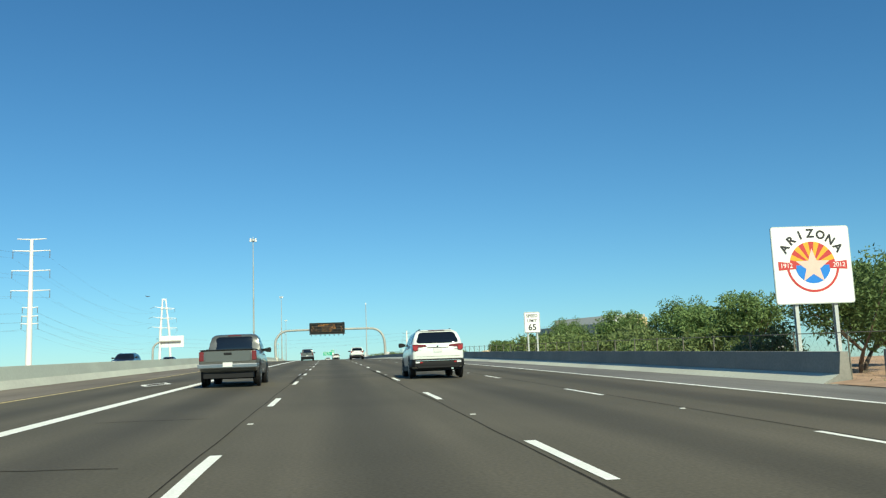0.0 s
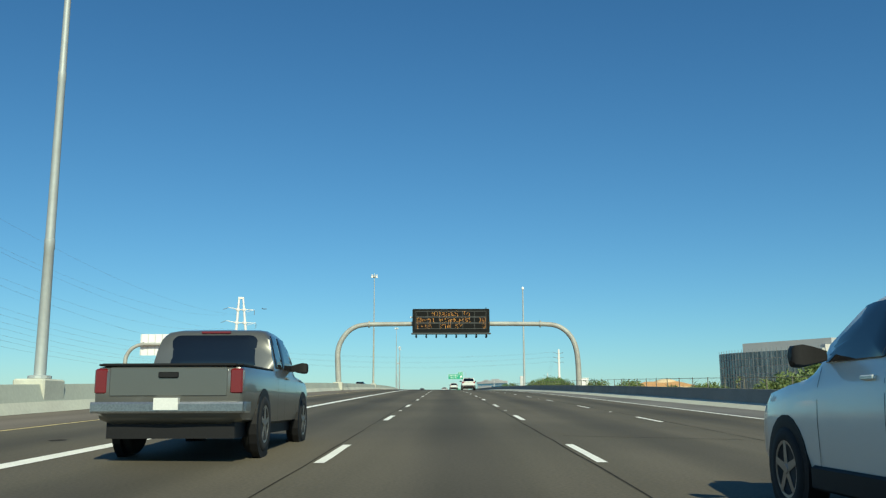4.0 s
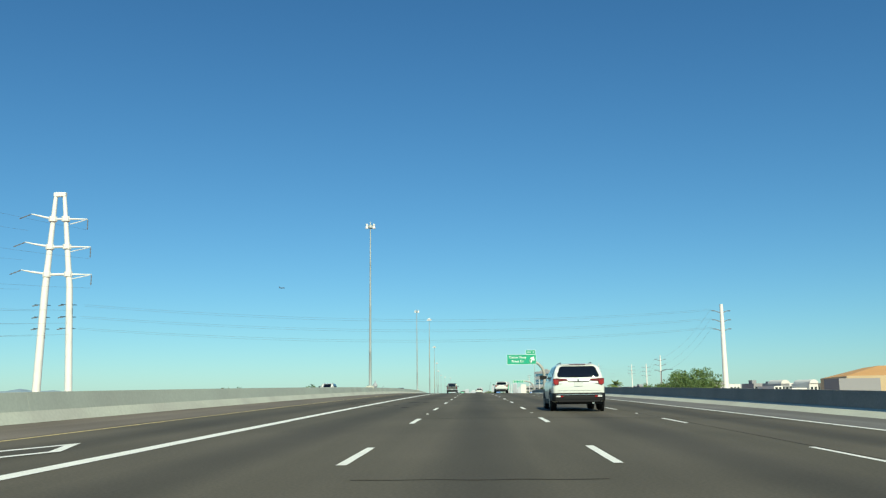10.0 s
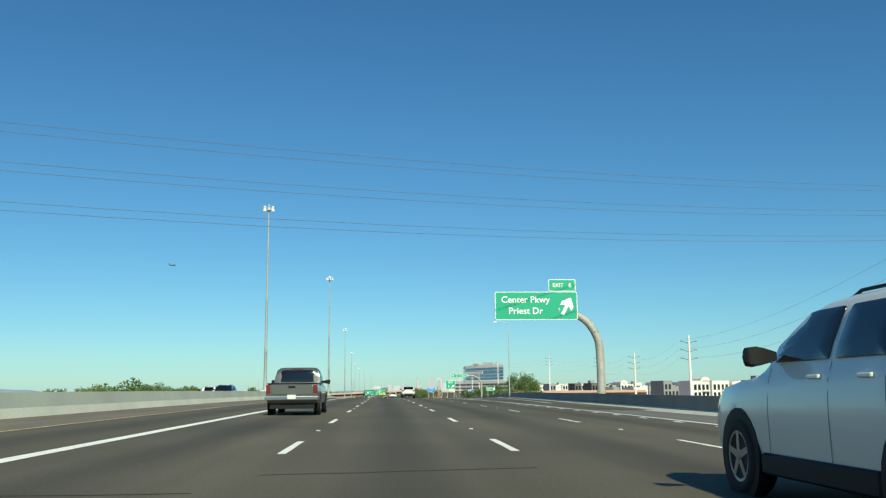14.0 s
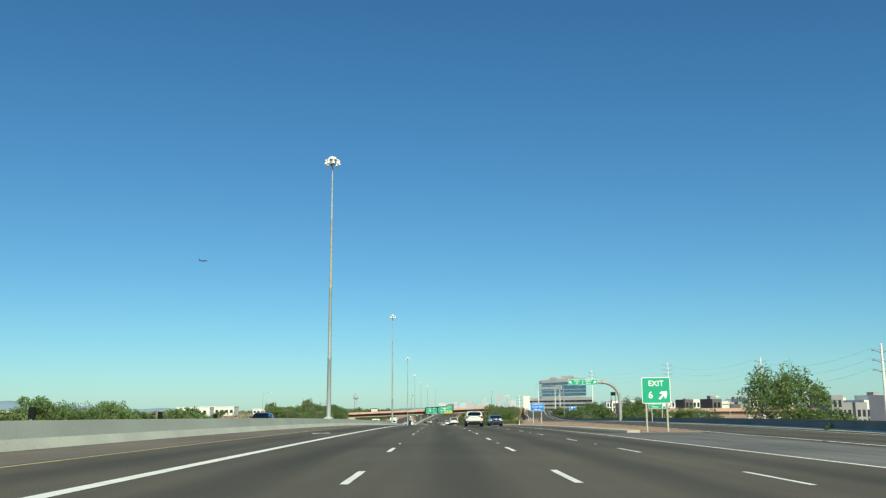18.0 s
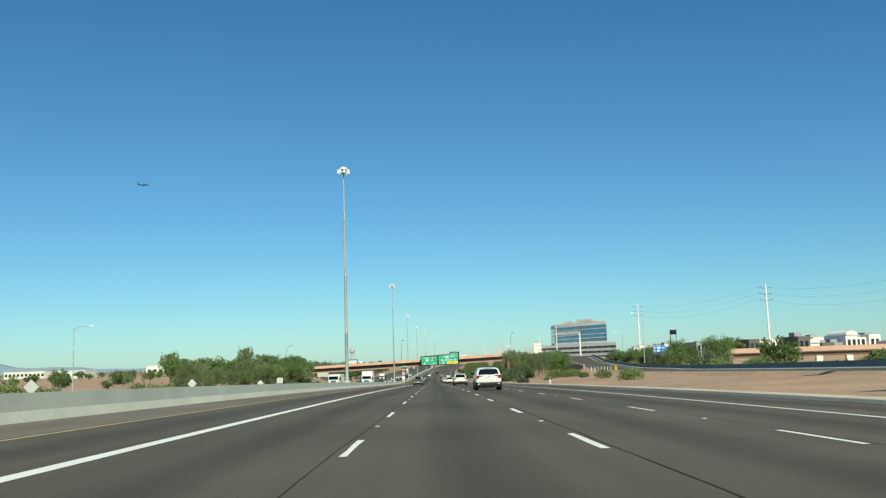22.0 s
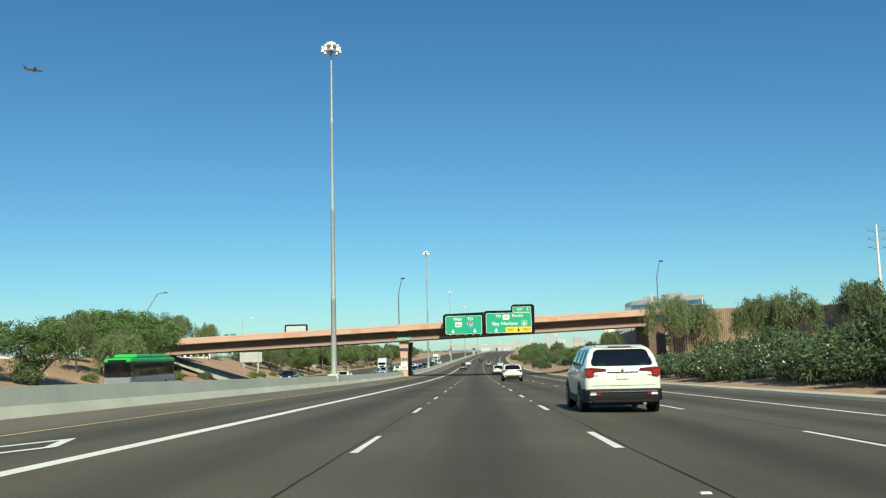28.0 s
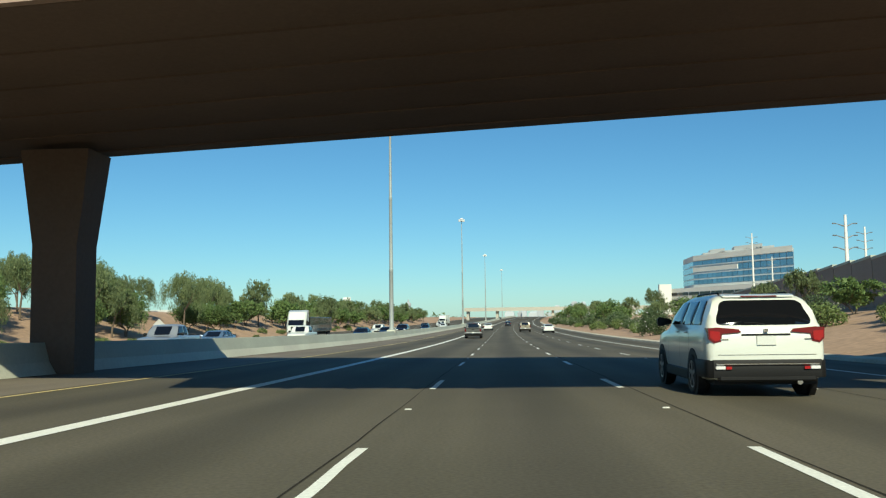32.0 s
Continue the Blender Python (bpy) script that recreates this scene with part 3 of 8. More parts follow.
def ramp_line(name, f, w, a, b):
    sh, rows = Shell(), []
    for s in np.arange(a, b, 6.0):
        z = (ramp_z(s) + 0.02 if s > 640 else cross(12.2) + 0.012) + 0.008
        rows.append([at(s, f(s) - w / 2, z), at(s, f(s) + w / 2, z)])
    sh.loft(rows, 0, closed=False)
    tagged(new(name, sh.mesh(name, PAINT)), "solid white line along the exit ramp", "road marking", "", "structure")


ramp_line("trim_ramp_left", lambda s: ramp_left(s) + 0.6, 0.18, 528, 1050)
ramp_line("trim_ramp_right", lambda s: right_wall(s) - 1.6, 0.15, 520, 1050)

# ---------- opposing carriageway ----------
strip("road_opposing", [-41.5, -31, -22, -13.55], S0, S1, ASPHALT, "opposing asphalt carriageway beyond the median barrier", "road", zfun=lambda s, o: -0.05 + 0.006 * (o + 13.5))
line("trim_opposing_edge", -39.0, 0.15, S0, S1, PAINT, "white edge line of the opposing carriageway", lift=-0.17)
for o in (-20.3, -24.0, -27.6, -31.3, -35.0):
    sh = Shell()
    for s in np.arange(900, 1500, CYCLE):
        z = -0.05 + 0.006 * (o + 13.5) + 0.008
        sh.add([at(s, o - 0.07, z), at(s, o + 0.07, z), at(s + DASH, o + 0.07, z), at(s + DASH, o - 0.07, z)], [(0, 1, 2, 3)])
    tagged(new("trim_opposing_dashes", sh.mesh("trim_opposing_dashes", PAINT)), "broken white lane line of the opposing carriageway", "road marking", "", "structure")

# ---------- ground ----------


def lerp(x, xs, ys):
    return float(np.interp(x, xs, ys))


def ground_z(s, off):
    """Height over the plain of the one ground sheet: embankment, cutting, planting strips."""
    sc = min(max(s, -100), 1800)
    rz = road_z(sc)
    plain = lerp(s, [-300, 0, 60, 900, 1200, 1800, 2500], [-4.5, -0.6, 0.0, 0.0, 0.0, 2.5, 3.5])
    if -41.6 <= off <= (12.55 if s < 655 else 13.3):
        return rz - 0.55
    if off > 0:
        if s < 620:
            shelf = lerp(s, [0, 130, 200, 300, 480, 620], [34, 30, 20, 17, 15, 22])
            top = rz - 0.45
        else:
            shelf = lerp(s, [620, 900, 1000, 1080, 1130, 1300, 1700], [24, 46, 60, 90, 60, 45, 40])
            top = None
        if s < 620:
            if off <= shelf:
                return top
            return max(plain, top - (off - shelf) / 2.5) if top > plain else plain
        # beside and beyond the exit ramp
        if s <= 1062:
            l, r, z = ramp_left(s), right_wall(s) + 0.7, rz + ramp_z(s) - 0.12
            inner = rz - 0.08
            if s < 657 and off < l:
                return rz - 0.7
            if off < l - 0.3:
                t = min(max((off - 13.6) / max(l - 0.3 - 13.6, 0.5), 0), 1)
                foot = min(z, rz + lerp(s, [640, 930, 960, 1062], [0.6, 2.1, 2.2, 2.9]))
                return inner + (foot - inner) * t ** 1.25
            if off <= r:
                return z - 0.25
            return max(plain, z - (off - r) / lerp(s, [860, 900], [3.0, 16.0])) if z > plain else plain
        hi = rz + lerp(s, [1062, 1078, 1092, 1110, 1180, 1400, 1700], [3.4, 3.6, 6.0, 5.5, 3.0, 2.0, 1.0])
        t = min(max((off - 14.0) / 26.0, 0), 1)
        return rz - 0.1 + (hi - rz) * t ** 1.2
    o = -off
    rise = lerp(s, [0, 820, 900, 1000, 1090, 1200, 1400, 1600, 1800], [0, 0, 0.8, 3.0, 4.6, 4.4, 3.6, 2.0, 0.5])
    if o < 44:
        return rz - 0.45
    if rise > 0.3:
        t = min((o - 44) / 15.0, 1)
        far = max(plain, rz + rise - max(o - 90, 0) / 12)
        return min(rz - 0.45 + (rise + 0.45) * t, far) if o < 60 else far
    return max(plain, rz - 0.45 - (o - 44) / 2.5) if rz > plain else plain


def ground():
    offs = [-4600, -2500, -1200, -600, -350, -220, -150, -110, -90, -75, -65, -60, -56, -52, -48, -44.5, -42, -41.0, -13, 12.4, 12.7, 13.6, 15, 17, 19, 22, 26, 30, 34, 38, 42, 46, 50, 55, 60, 68, 78, 92, 120, 160, 230, 400, 800, 1600, 3000, 4600]
    ss = list(np.arange(-140, 1200, 8)) + list(np.arange(1200, 1800, 25)) + [1850, 2000, 2300, 2800, 3500, 4300, 4900]
    v = []
    for s in ss:
        for o in offs:
            w = o if abs(o) < 100 or s < 1800 else o
            p = at(s, w)
            z = ground_z(s, o)
            if (o > 13.5 or o < -44) and abs(o) < 500:
                z += 0.22 * (noise.noise(Vector((p.x * 0.12, p.y * 0.12, 3.1)))) + 0.05 * noise.noise(Vector((p.x * 0.6, p.y * 0.6, 1.0)))
            v.append((p.x, p.y, z))
    k = len(offs)
    f = [(i * k + j, i * k + j + 1, (i + 1) * k + j + 1, (i + 1) * k + j) for i in range(len(ss) - 1) for j in range(k - 1)]
    sh = Shell().add(v, f)
    ob = new("ground", sh.mesh("ground", DIRT, 80))
    return tagged(ob, "bare reddish desert dirt with dry patches", "ground", "", "structure")


ground()

# ---------- light masts ----------

def light_mast(s, off, top, lamps, rusty, z0=0.125, square=True):
    """A tall tapered mast on a block in the barrier, with a ring of lamps."""
    base = thing("light_mast", stand(s, off, 0), "tall galvanised light mast on a concrete block in the barrier" if not rusty else "tall galvanised light mast with rust-stained sections", "light mast", "light masts")
    sh = Shell().box(-0.5, 0.5, -0.75, 0.75, z0, 1.12, 0.05)
    part("plinth", sh, CONCRETE_TOE, base, "pale concrete plinth")
    cuts = [1.12, top * 0.24, top * 0.5, top * 0.76, top - 0.3]
    rad = [0.27, 0.22, 0.17, 0.12, 0.08] if top > 25 else [0.185, 0.15, 0.12, 0.09, 0.065]
    reach = 0.8 if top > 25 else 0.46
    for i in range(4):
        sh = Shell()
        sh.lathe([(rad[i], cuts[i]), (rad[i + 1] * 1.03, cuts[i + 1]), (rad[i + 1] * 1.1, cuts[i + 1] + 0.02), (rad[i + 1] * 1.1, cuts[i + 1] + 0.35), (rad[i + 1], cuts[i + 1] + 0.36)], 14)
        part("mast_section", sh, RUST if (rusty and i in rusty) else GALV, base, "rust-stained section" if (rusty and i in rusty) else "", 40)
    sh = Shell()
    sh.lathe([(0.3, 1.12), (0.36, 1.14), (0.36, 1.22), (0.3, 1.24)], 12)
    part("base_flange", sh, GALV, base)
    part("lamp_ring", Shell().lathe([(0.2, top - 0.75), (0.32, top - 0.68), (0.32, top - 0.4), (0.2, top - 0.3)], 12), GALV, base, smooth=40)
    for k in range(lamps):
        a = 2 * math.pi * (k + (0.3 if lamps > 2 else 0.06)) / lamps
        part("lamp_arm", Shell().tube([(0.1 * math.cos(a), 0.1 * math.sin(a), top - 0.55), (reach * 0.9 * math.cos(a), reach * 0.9 * math.sin(a), top - 0.5)], 0.035, 6), GALV, base)
    if lamps > 4:
        sh = Shell()
        sh.lathe([(0.52, top - 0.12), (0.55, top - 0.05), (0.5, top + 0.12), (0.3, top + 0.25), (0.05, top + 0.3)], 16)
        part("hood", sh, WHITE, base, "white domed hood", 40)
    for k in range(lamps):
        a = 2 * math.pi * (k + (0.3 if lamps > 2 else 0.06)) / lamps
        x, y = reach * math.cos(a), reach * math.sin(a)
        sh = Shell()
        sh.lathe([(0.07, top - 0.14), (0.15, top - 0.18), (0.15, top - 0.36), (0.10, top - 0.42), (0.15, top - 0.52), (0.20, top - 0.74), (0.19, top - 0.78)], 12, at=(x, y, 0))
        part("floodlight", sh, WHITE, base, smooth=40)
    return base


light_mast(157.9, -13.05, 21.9, 2, ())
light_mast(297.3, -12.95, 21.8, 2, (0, 1))
light_mast(436.5, -13.1, 21.9, 2, ())
light_mast(556.1, -13.15, 21.8, 2, ())
light_mast(696.8, -13.2, 32.5, 8, (2,))
light_mast(857.0, -13.15, 32.6, 8, (1, 2))
light_mast(1015.2, -13.0, 32.2, 8, ())
light_mast(1177.7, -13.1, 32.6, 8, ())
light_mast(1340, -13.1, 32.4, 8, ())
light_mast(1500, -13.1, 32.4, 8, ())
light_mast(1660, -13.1, 32.4, 8, ())


def street_light(s, off, height, z0, arm=-2.0, label="grey street light with a curved arm over the ramp", dark=False, turn=0.0):
    m = BLACK if dark else GALV
    base = thing("street_light", stand(s, off, z0, turn), label, "street light", "street lights")
    sh = Shell()
    sh.lathe([(0.16, 0), (0.16, 0.25), (0.1, 0.3), (0.06, height)], 10)
    part("pole", sh, m, base, smooth=40)
    sh = Shell()
    sgn = 1 if arm > 0 else -1
    sh.tube([(0, 0, height - 0.15), (arm * 0.3, 0, height + 0.18), (arm * 0.7, 0, height + 0.28), (arm, 0, height + 0.22)], 0.04, 6)
    part("arm", sh, m, base, smooth=40)
    sh = Shell()
    x = arm
    sh.loft([[(x + sgn * a, w, height + 0.22 + h) for w, h in ((-b, 0), (b, 0), (b * 0.8, c), (-b * 0.8, c))] for a, b, c in ((0, 0.07, 0.07), (0.2, 0.16, 0.12), (0.6, 0.15, 0.1), (0.75, 0.07, 0.04))], 0, True, True)
    part("lamp_head", sh, m if dark else WHITE, base)
    return base


street_light(612.9, 22.3, 12.9, -0.1)
street_light(935.3, 48.9, 11.4, 3.5)
street_light(770, 58, 11, -6.0)
street_light(1010, 60, 10, 4.0)
street_light(1150, -57, 10, 4.0, 2.0, "grey street light beyond the trees")
street_light(850, -50, 10, -0.5, 2.0, "grey street light beyond the opposing lanes")

# pole on the right behind the barrier, seen beside the gantry
base = thing("camera_pole", stand(284.2, 13.9, -0.3), "tall slim grey pole with a camera dome behind the barrier", "pole")
part("pole", Shell().lathe([(0.24, 0), (0.24, 0.3), (0.19, 0.35), (0.10, 17.6)], 12), GALV, base, smooth=40)
part("camera_dome", Shell().lathe([(0.06, 17.5), (0.2, 17.62), (0.22, 17.85), (0.14, 18.05), (0.02, 18.1)], 12), WHITE, base, smooth=40)
part("cabinet", Shell().box(-0.75, -0.25, -0.2, 0.2, 0.9, 2.6, 0.03), SIGN_BACK, base)

# ---------- message sign gantry ----------
GLYPH = {"M": "1b1515111111 11", "I": "0e04040404040e", "N": "11191513111111", "U": "1111111111110e", "T": "1f040404040404", "E": "1f10101e10101f",
         "S": "0f10100e01011e", "O": "0e11111111110e", "R": "1e11111e141211", "-": "0000001f000000", "5": "1f101e0101110e", "1": "040c040404040e",
         "H": "1111111f111111", "G": "0e11101713110f", "L": "1010101010101f", "A": "0e11111f111111", "D": "1e11111111111e", "0": "0e11131519110e",
         "7": "1f010204080808", "8": "0e11110e11110e"}


def glide(pts, k=4):
    """A smooth line through the given points."""
    q = [Vector(p) for p in pts]
    out = []
    for i in range(len(q) - 1):
        a, b, c, d = q[max(i - 1, 0)], q[i], q[i + 1], q[min(i + 2, len(q) - 1)]
        for j in range(k):
            t = j / k
            out.append(0.5 * (2 * b + (c - a) * t + (2 * a - 5 * b + 4 * c - d) * t * t + (3 * b - a - 3 * c + d) * t ** 3))
    return out + [q[-1]]


def gantry():
    base = thing("message_gantry", stand(235.7, 0, 0), "weathered steel arch gantry carrying an electronic message sign", "gantry")
    path = [(-12.72, 0, 0.9), (-12.85, 0, 3.4), (-12.85, 0, 4.8), (-12.45, 0, 6.0), (-11.65, 0, 7.05), (-10.55, 0, 7.68), (-9.2, 0, 7.88)]
    part("left_arch", Shell().tube(glide(path), list(np.linspace(0.34, 0.27, 25)), 14), WEATHERED, base, smooth=50)
    path = [(15.62, 0, -0.3), (15.6, 0, 3.0), (15.4, 0, 4.9), (14.95, 0, 6.15), (14.1, 0, 7.15), (12.9, 0, 7.74), (11.2, 0, 7.88)]
    part("right_arch", Shell().tube(glide(path), list(np.linspace(0.34, 0.27, 25)), 14), WEATHERED, base, smooth=50)
    part("left_beam", Shell().tube([(-9.2, 0, 7.88), (-4.0, 0, 7.92)], 0.27, 14), WEATHERED, base, smooth=50)
    part("right_beam", Shell().tube([(5.1, 0, 7.92), (11.2, 0, 7.88)], 0.27, 14), WEATHERED, base, smooth=50)
    for x in (-9.2, 11.2):
        part("flange", Shell().lathe([(0.42, -0.07), (0.42, 0.07)], 14, "x", (x, 0, 7.88)), WEATHERED, base)
    part("plinth", Shell().box(-13.3, -12.2, -0.7, 0.7, 0.1, 1.05, 0.05), CONCRETE_TOE, base)
    part("foot", Shell().box(15.0, 16.1, -0.6, 0.6, -0.7, -0.2, 0.05), CONCRETE, base)
    # the sign box, its face to the oncoming traffic
    x0, x1, z0, z1 = -4.02, 5.12, 6.82, 9.64
    box = part("sign_box", plate(rounded(x0, x1, z0, z1, 0.16), -0.75, 0.45), surface("sign_black", (0.013, 0.0135, 0.013), 0.7, vary=0.15, scale=0.8, spec=0.1), base, "matt black message sign box")
    fx0, fx1 = x0 + 0.42, x1 - 0.42
    rows = ((8.72, 9.34), (8.0, 8.62), (7.28, 7.90))
    cell = surface("sign_panel", (0.008, 0.0085, 0.008), 0.7, vary=0.3, scale=20, fine=60, spec=0.15)
    frame_m = surface("sign_frame", (0.055, 0.058, 0.055), 0.5, vary=0.1)
    n = 6
    cw = (fx1 - fx0) / n
    bars = Shell()
    for za, zb in rows:
        for k in range(n):
            a, b = fx0 + k * cw + 0.03, fx0 + (k + 1) * cw - 0.03
            part("lamp_panel", Shell().box(a, b, -0.772, -0.745, za + 0.03, zb - 0.03), cell, box)
        bars.box(fx0 - 0.03, fx1 + 0.03, -0.81, -0.752, za - 0.03, za + 0.03)
        bars.box(fx0 - 0.03, fx1 + 0.03, -0.81, -0.752, zb - 0.03, zb + 0.03)
        for k in range(n + 1):
            bars.box(fx0 + k * cw - 0.025, fx0 + k * cw + 0.025, -0.806, -0.753, za + 0.03, zb - 0.03)
    part("panel_frame", bars, frame_m, box, "dull grey panel frames")
    lit = Shell()
    pitch = (fx1 - fx0) / 18
    text = ((4, "MINUTES"), (12, "TO")), ((0, "SR-51"), (6, "HIGHLAND"), (16, "10")), ((0, "I-10"), (6, "7TH"), (10, "ST"), (17, "8"))
    for (za, zb), bits in zip(rows, text):
        for start, chars in bits:
            for i, c in enumerate(chars):
                code = GLYPH[c].replace(" ", "")
                for r in range(7):
                    row = int(code[2 * r:2 * r + 2], 16)
                    for q in range(5):
                        if row >> (4 - q) & 1:
                            x = fx0 + (start + i) * pitch + 0.075 + q * (pitch - 0.12) / 4.4
                            z = zb - 0.085 - r * (zb - za - 0.17) / 6
                            lit.add([(x + 0.0165 * math.cos(t), -0.776, z + 0.0165 * math.sin(t)) for t in np.linspace(0, 2 * math.pi, 7)[:-1]], [(0, 1, 2, 3, 4, 5)])
    tagged(part("lamp_matrix", lit, AMBER, box), "amber lamps spelling travel times", kind="stuff")
    # catwalk rail and brackets beneath
    part("walkway_rail", Shell().box(x0 - 0.12, x1 + 0.12, -1.15, -0.55, 6.6, 6.78, 0.03), frame_m, base)
    for k in range(8):
        x = x0 + 0.45 + k * (x1 - x0 - 0.85) / 7
        sh = Shell()
        sh.loft([[(x - w, -1.3, 6.62 - h), (x + w, -1.3, 6.62 - h), (x + w, 0.3, 6.62 - h), (x - w, 0.3, 6.62 - h)] for w, h in ((0.09, 0), (0.05, 0.16), (0.1, 0.2), (0.09, 0.36))], 0, True, True)
        part("bracket", sh, BLACK, base)
    part("antenna", Shell().tube([(4.75, 0, 9.6), (4.75, 0, 9.86)], 0.06, 8), BLACK, base)
    part("side_lamp", Shell().box(-4.35, -4.03, -0.3, -0.1, 8.62, 8.76, 0.02), WHITE, base)


gantry()
base = thing("control_cabinet", stand(236.5, 16.3, -0.35), "white metal control cabinet behind the barrier", "cabinet")
part("body", Shell().box(-0.55, 0.55, -0.35, 0.35, 0.0, 1.8, 0.03), WHITE, base)
part("label_bar", Shell().box(-0.2, 0.2, -0.362, -0.345, 1.45, 1.52), INK, base, "dark unreadable line of print")
part("roof_cap", Shell().box(-0.6, 0.6, -0.4, 0.4, 1.8, 1.86, 0.02), WHITE, base)

# ---------- signs ----------


def sign_face(parent, x0, x1, z0, z1, mat, border=SIGN_WHITE, y=0.0, r=0.12, b=0.05, name="panel", label=""):
    """A sheeted panel with a border line, looking to -y."""
    p = part(name, plate(rounded(x0, x1, z0, z1, r), y - 0.02, y + 0.03), border, parent, label)
    part("sheeting", plate(rounded(x0 + b, x1 - b, z0 + b, z1 - b, max(r - b, 0.02)), y - 0.026, y - 0.015), mat, p)
    return p


def arrow(parent, x, y, z, size, turn, mat):
    pts = [(-0.09, -0.5), (0.09, -0.5), (0.09, 0.02), (0.34, -0.12), (0.34, 0.12), (0.0, 0.5), (-0.34, 0.12), (-0.34, -0.12), (-0.09, 0.02)]
    c, s = math.cos(radians(turn)), math.sin(radians(turn))
    v = [(x + size * (a * c - b * s), y, z + size * (a * s + b * c)) for a, b in pts]
    return part("arrow", Shell().add(v, [(0, 1, 2, 8), (2, 3, 4, 5), (2, 5, 8), (5, 6, 7, 8)]), mat, parent)


def posts(parent, xs, z0, z1, mat=GALV, w=0.06, y=0.06):
    for x in xs:
        sh = Shell()
        sh.box(x - w, x + w, y, y + 0.02, z0, z1)
        sh.box(x - 0.012, x + 0.012, y + 0.02, y + 0.14, z0, z1)
        sh.box(x - w, x + w, y + 0.14, y + 0.16, z0, z1)
        part("post", sh, mat, parent)


def state_sign():
    base = thing("centennial_sign", stand(28.0, 15.68, 0.0, -3), "square white centennial state sign with copper star on posts", "road sign")
    p = sign_face(base, -1.37, 1.37, 2.14, 4.78, SIGN_WHITE, GALV, r=0.1, b=0.03)
    cz, y = 3.45, -0.032
    sky_r = 0.80
    gold = SIGN_YELLOW
    for k in range(13):
        a0, a1 = math.pi * k / 13, math.pi * (k + 1) / 13
        v = [(0, y, cz)] + [(sky_r * math.cos(a0 + (a1 - a0) * t / 3), y, cz + sky_r * math.sin(a0 + (a1 - a0) * t / 3)) for t in range(4)]
        part("ray", Shell().add(v, [(0, 1, 2, 3, 4)]), SIGN_RED if k % 2 == 0 else surface("orange_sheeting", (0.80, 0.36, 0.02), 0.45, vary=0.05), p)
    v = [(0.62 * math.cos(t), y, cz + 0.62 * math.sin(t)) for t in np.linspace(math.pi, 2 * math.pi, 20)]
    part("blue_field", Shell().add(v, [tuple(range(20))]), SIGN_BLUE, p)
    ring = [[(r * math.cos(t), y - 0.001, cz + r * math.sin(t)) for t in np.linspace(math.pi * 1.02, math.pi * 1.98, 26)] for r in (0.84, 0.92)]
    part("red_arc", Shell().loft(ring, 0, closed=False), SIGN_RED, p)
    star = [((0.62 if k % 2 == 0 else 0.25) * math.cos(radians(90 + 36 * k)), y - 0.004, cz - 0.05 + (0.62 if k % 2 == 0 else 0.25) * math.sin(radians(90 + 36 * k))) for k in range(10)]
    part("star", Shell().add(star + [(0, y - 0.004, cz - 0.05)], [(10, k, (k + 1) % 10) for k in range(10)]), surface("copper_sheeting", (0.78, 0.50, 0.42), 0.45, vary=0.05), p)
    for sx, tx in ((-1, "1912"), (1, "2012")):
        band = [(sx * 0.58, y - 0.003, cz + 0.07), (sx * 0.58, y - 0.003, cz - 0.12), (sx * 1.2, y - 0.003, cz - 0.16), (sx * 1.2, y - 0.003, cz + 0.14)]
        part("red_band", Shell().add(band, [(0, 1, 2, 3)]), SIGN_RED, p)
        words(tx, 0.22, SIGN_WHITE, p, upright(sx * 0.92, y - 0.006, cz - 0.01))
    for k, c in enumerate("ARIZONA"):
        a = radians(146 - k * 112 / 6)
        words(c, 0.40, INK, p, pose(1.12 * math.cos(a), y - 0.002, cz - 0.05 + 1.12 * math.sin(a), 90, 0, 0) @ pose(0, 0, 0, 0, 0, math.degrees(a) - 90), bold=0.014)
    posts(base, (-0.65, 0.72), -0.45, 4.5)


state_sign()


def mile_marker():
    base = thing("mile_marker", stand(107.5, 13.95, 0.0, -2), "narrow green mile marker on a slim post", "road sign")
    p = sign_face(base, -0.19, 0.19, 1.28, 2.06, SIGN_GREEN, r=0.03, b=0.015)
    words("MILE", 0.15, SIGN_WHITE, p, upright(0, -0.032, 1.93), bold=0.003)
    words("7", 0.46, SIGN_WHITE, p, upright(0, -0.032, 1.58), bold=0.008)
    posts(base, (0,), -0.45, 1.3, GALV, 0.03)


mile_marker()


def speed_sign():
    base = thing("speed_limit_sign", stand(68.1, 15.15, 0.0, -2), "white speed limit sign on two steel posts", "road sign")
    p = sign_face(base, -0.61, 0.61, 2.03, 3.62, SIGN_WHITE, INK, r=0.08, b=0.03)
    part("white_edge", plate(rounded(-0.63, 0.63, 2.01, 3.64, 0.09), -0.012, 0.02), SIGN_WHITE, p)
    words("SPEED", 0.33, INK, p, upright(0, -0.035, 3.32), bold=0.004)
    words("LIMIT", 0.33, INK, p, upright(0, -0.035, 2.94), bold=0.004)
    words("65", 0.66, INK, p, upright(0, -0.035, 2.42), bold=0.012)
    posts(base, (-0.35, 0.38), -0.45, 3.5)


speed_sign()


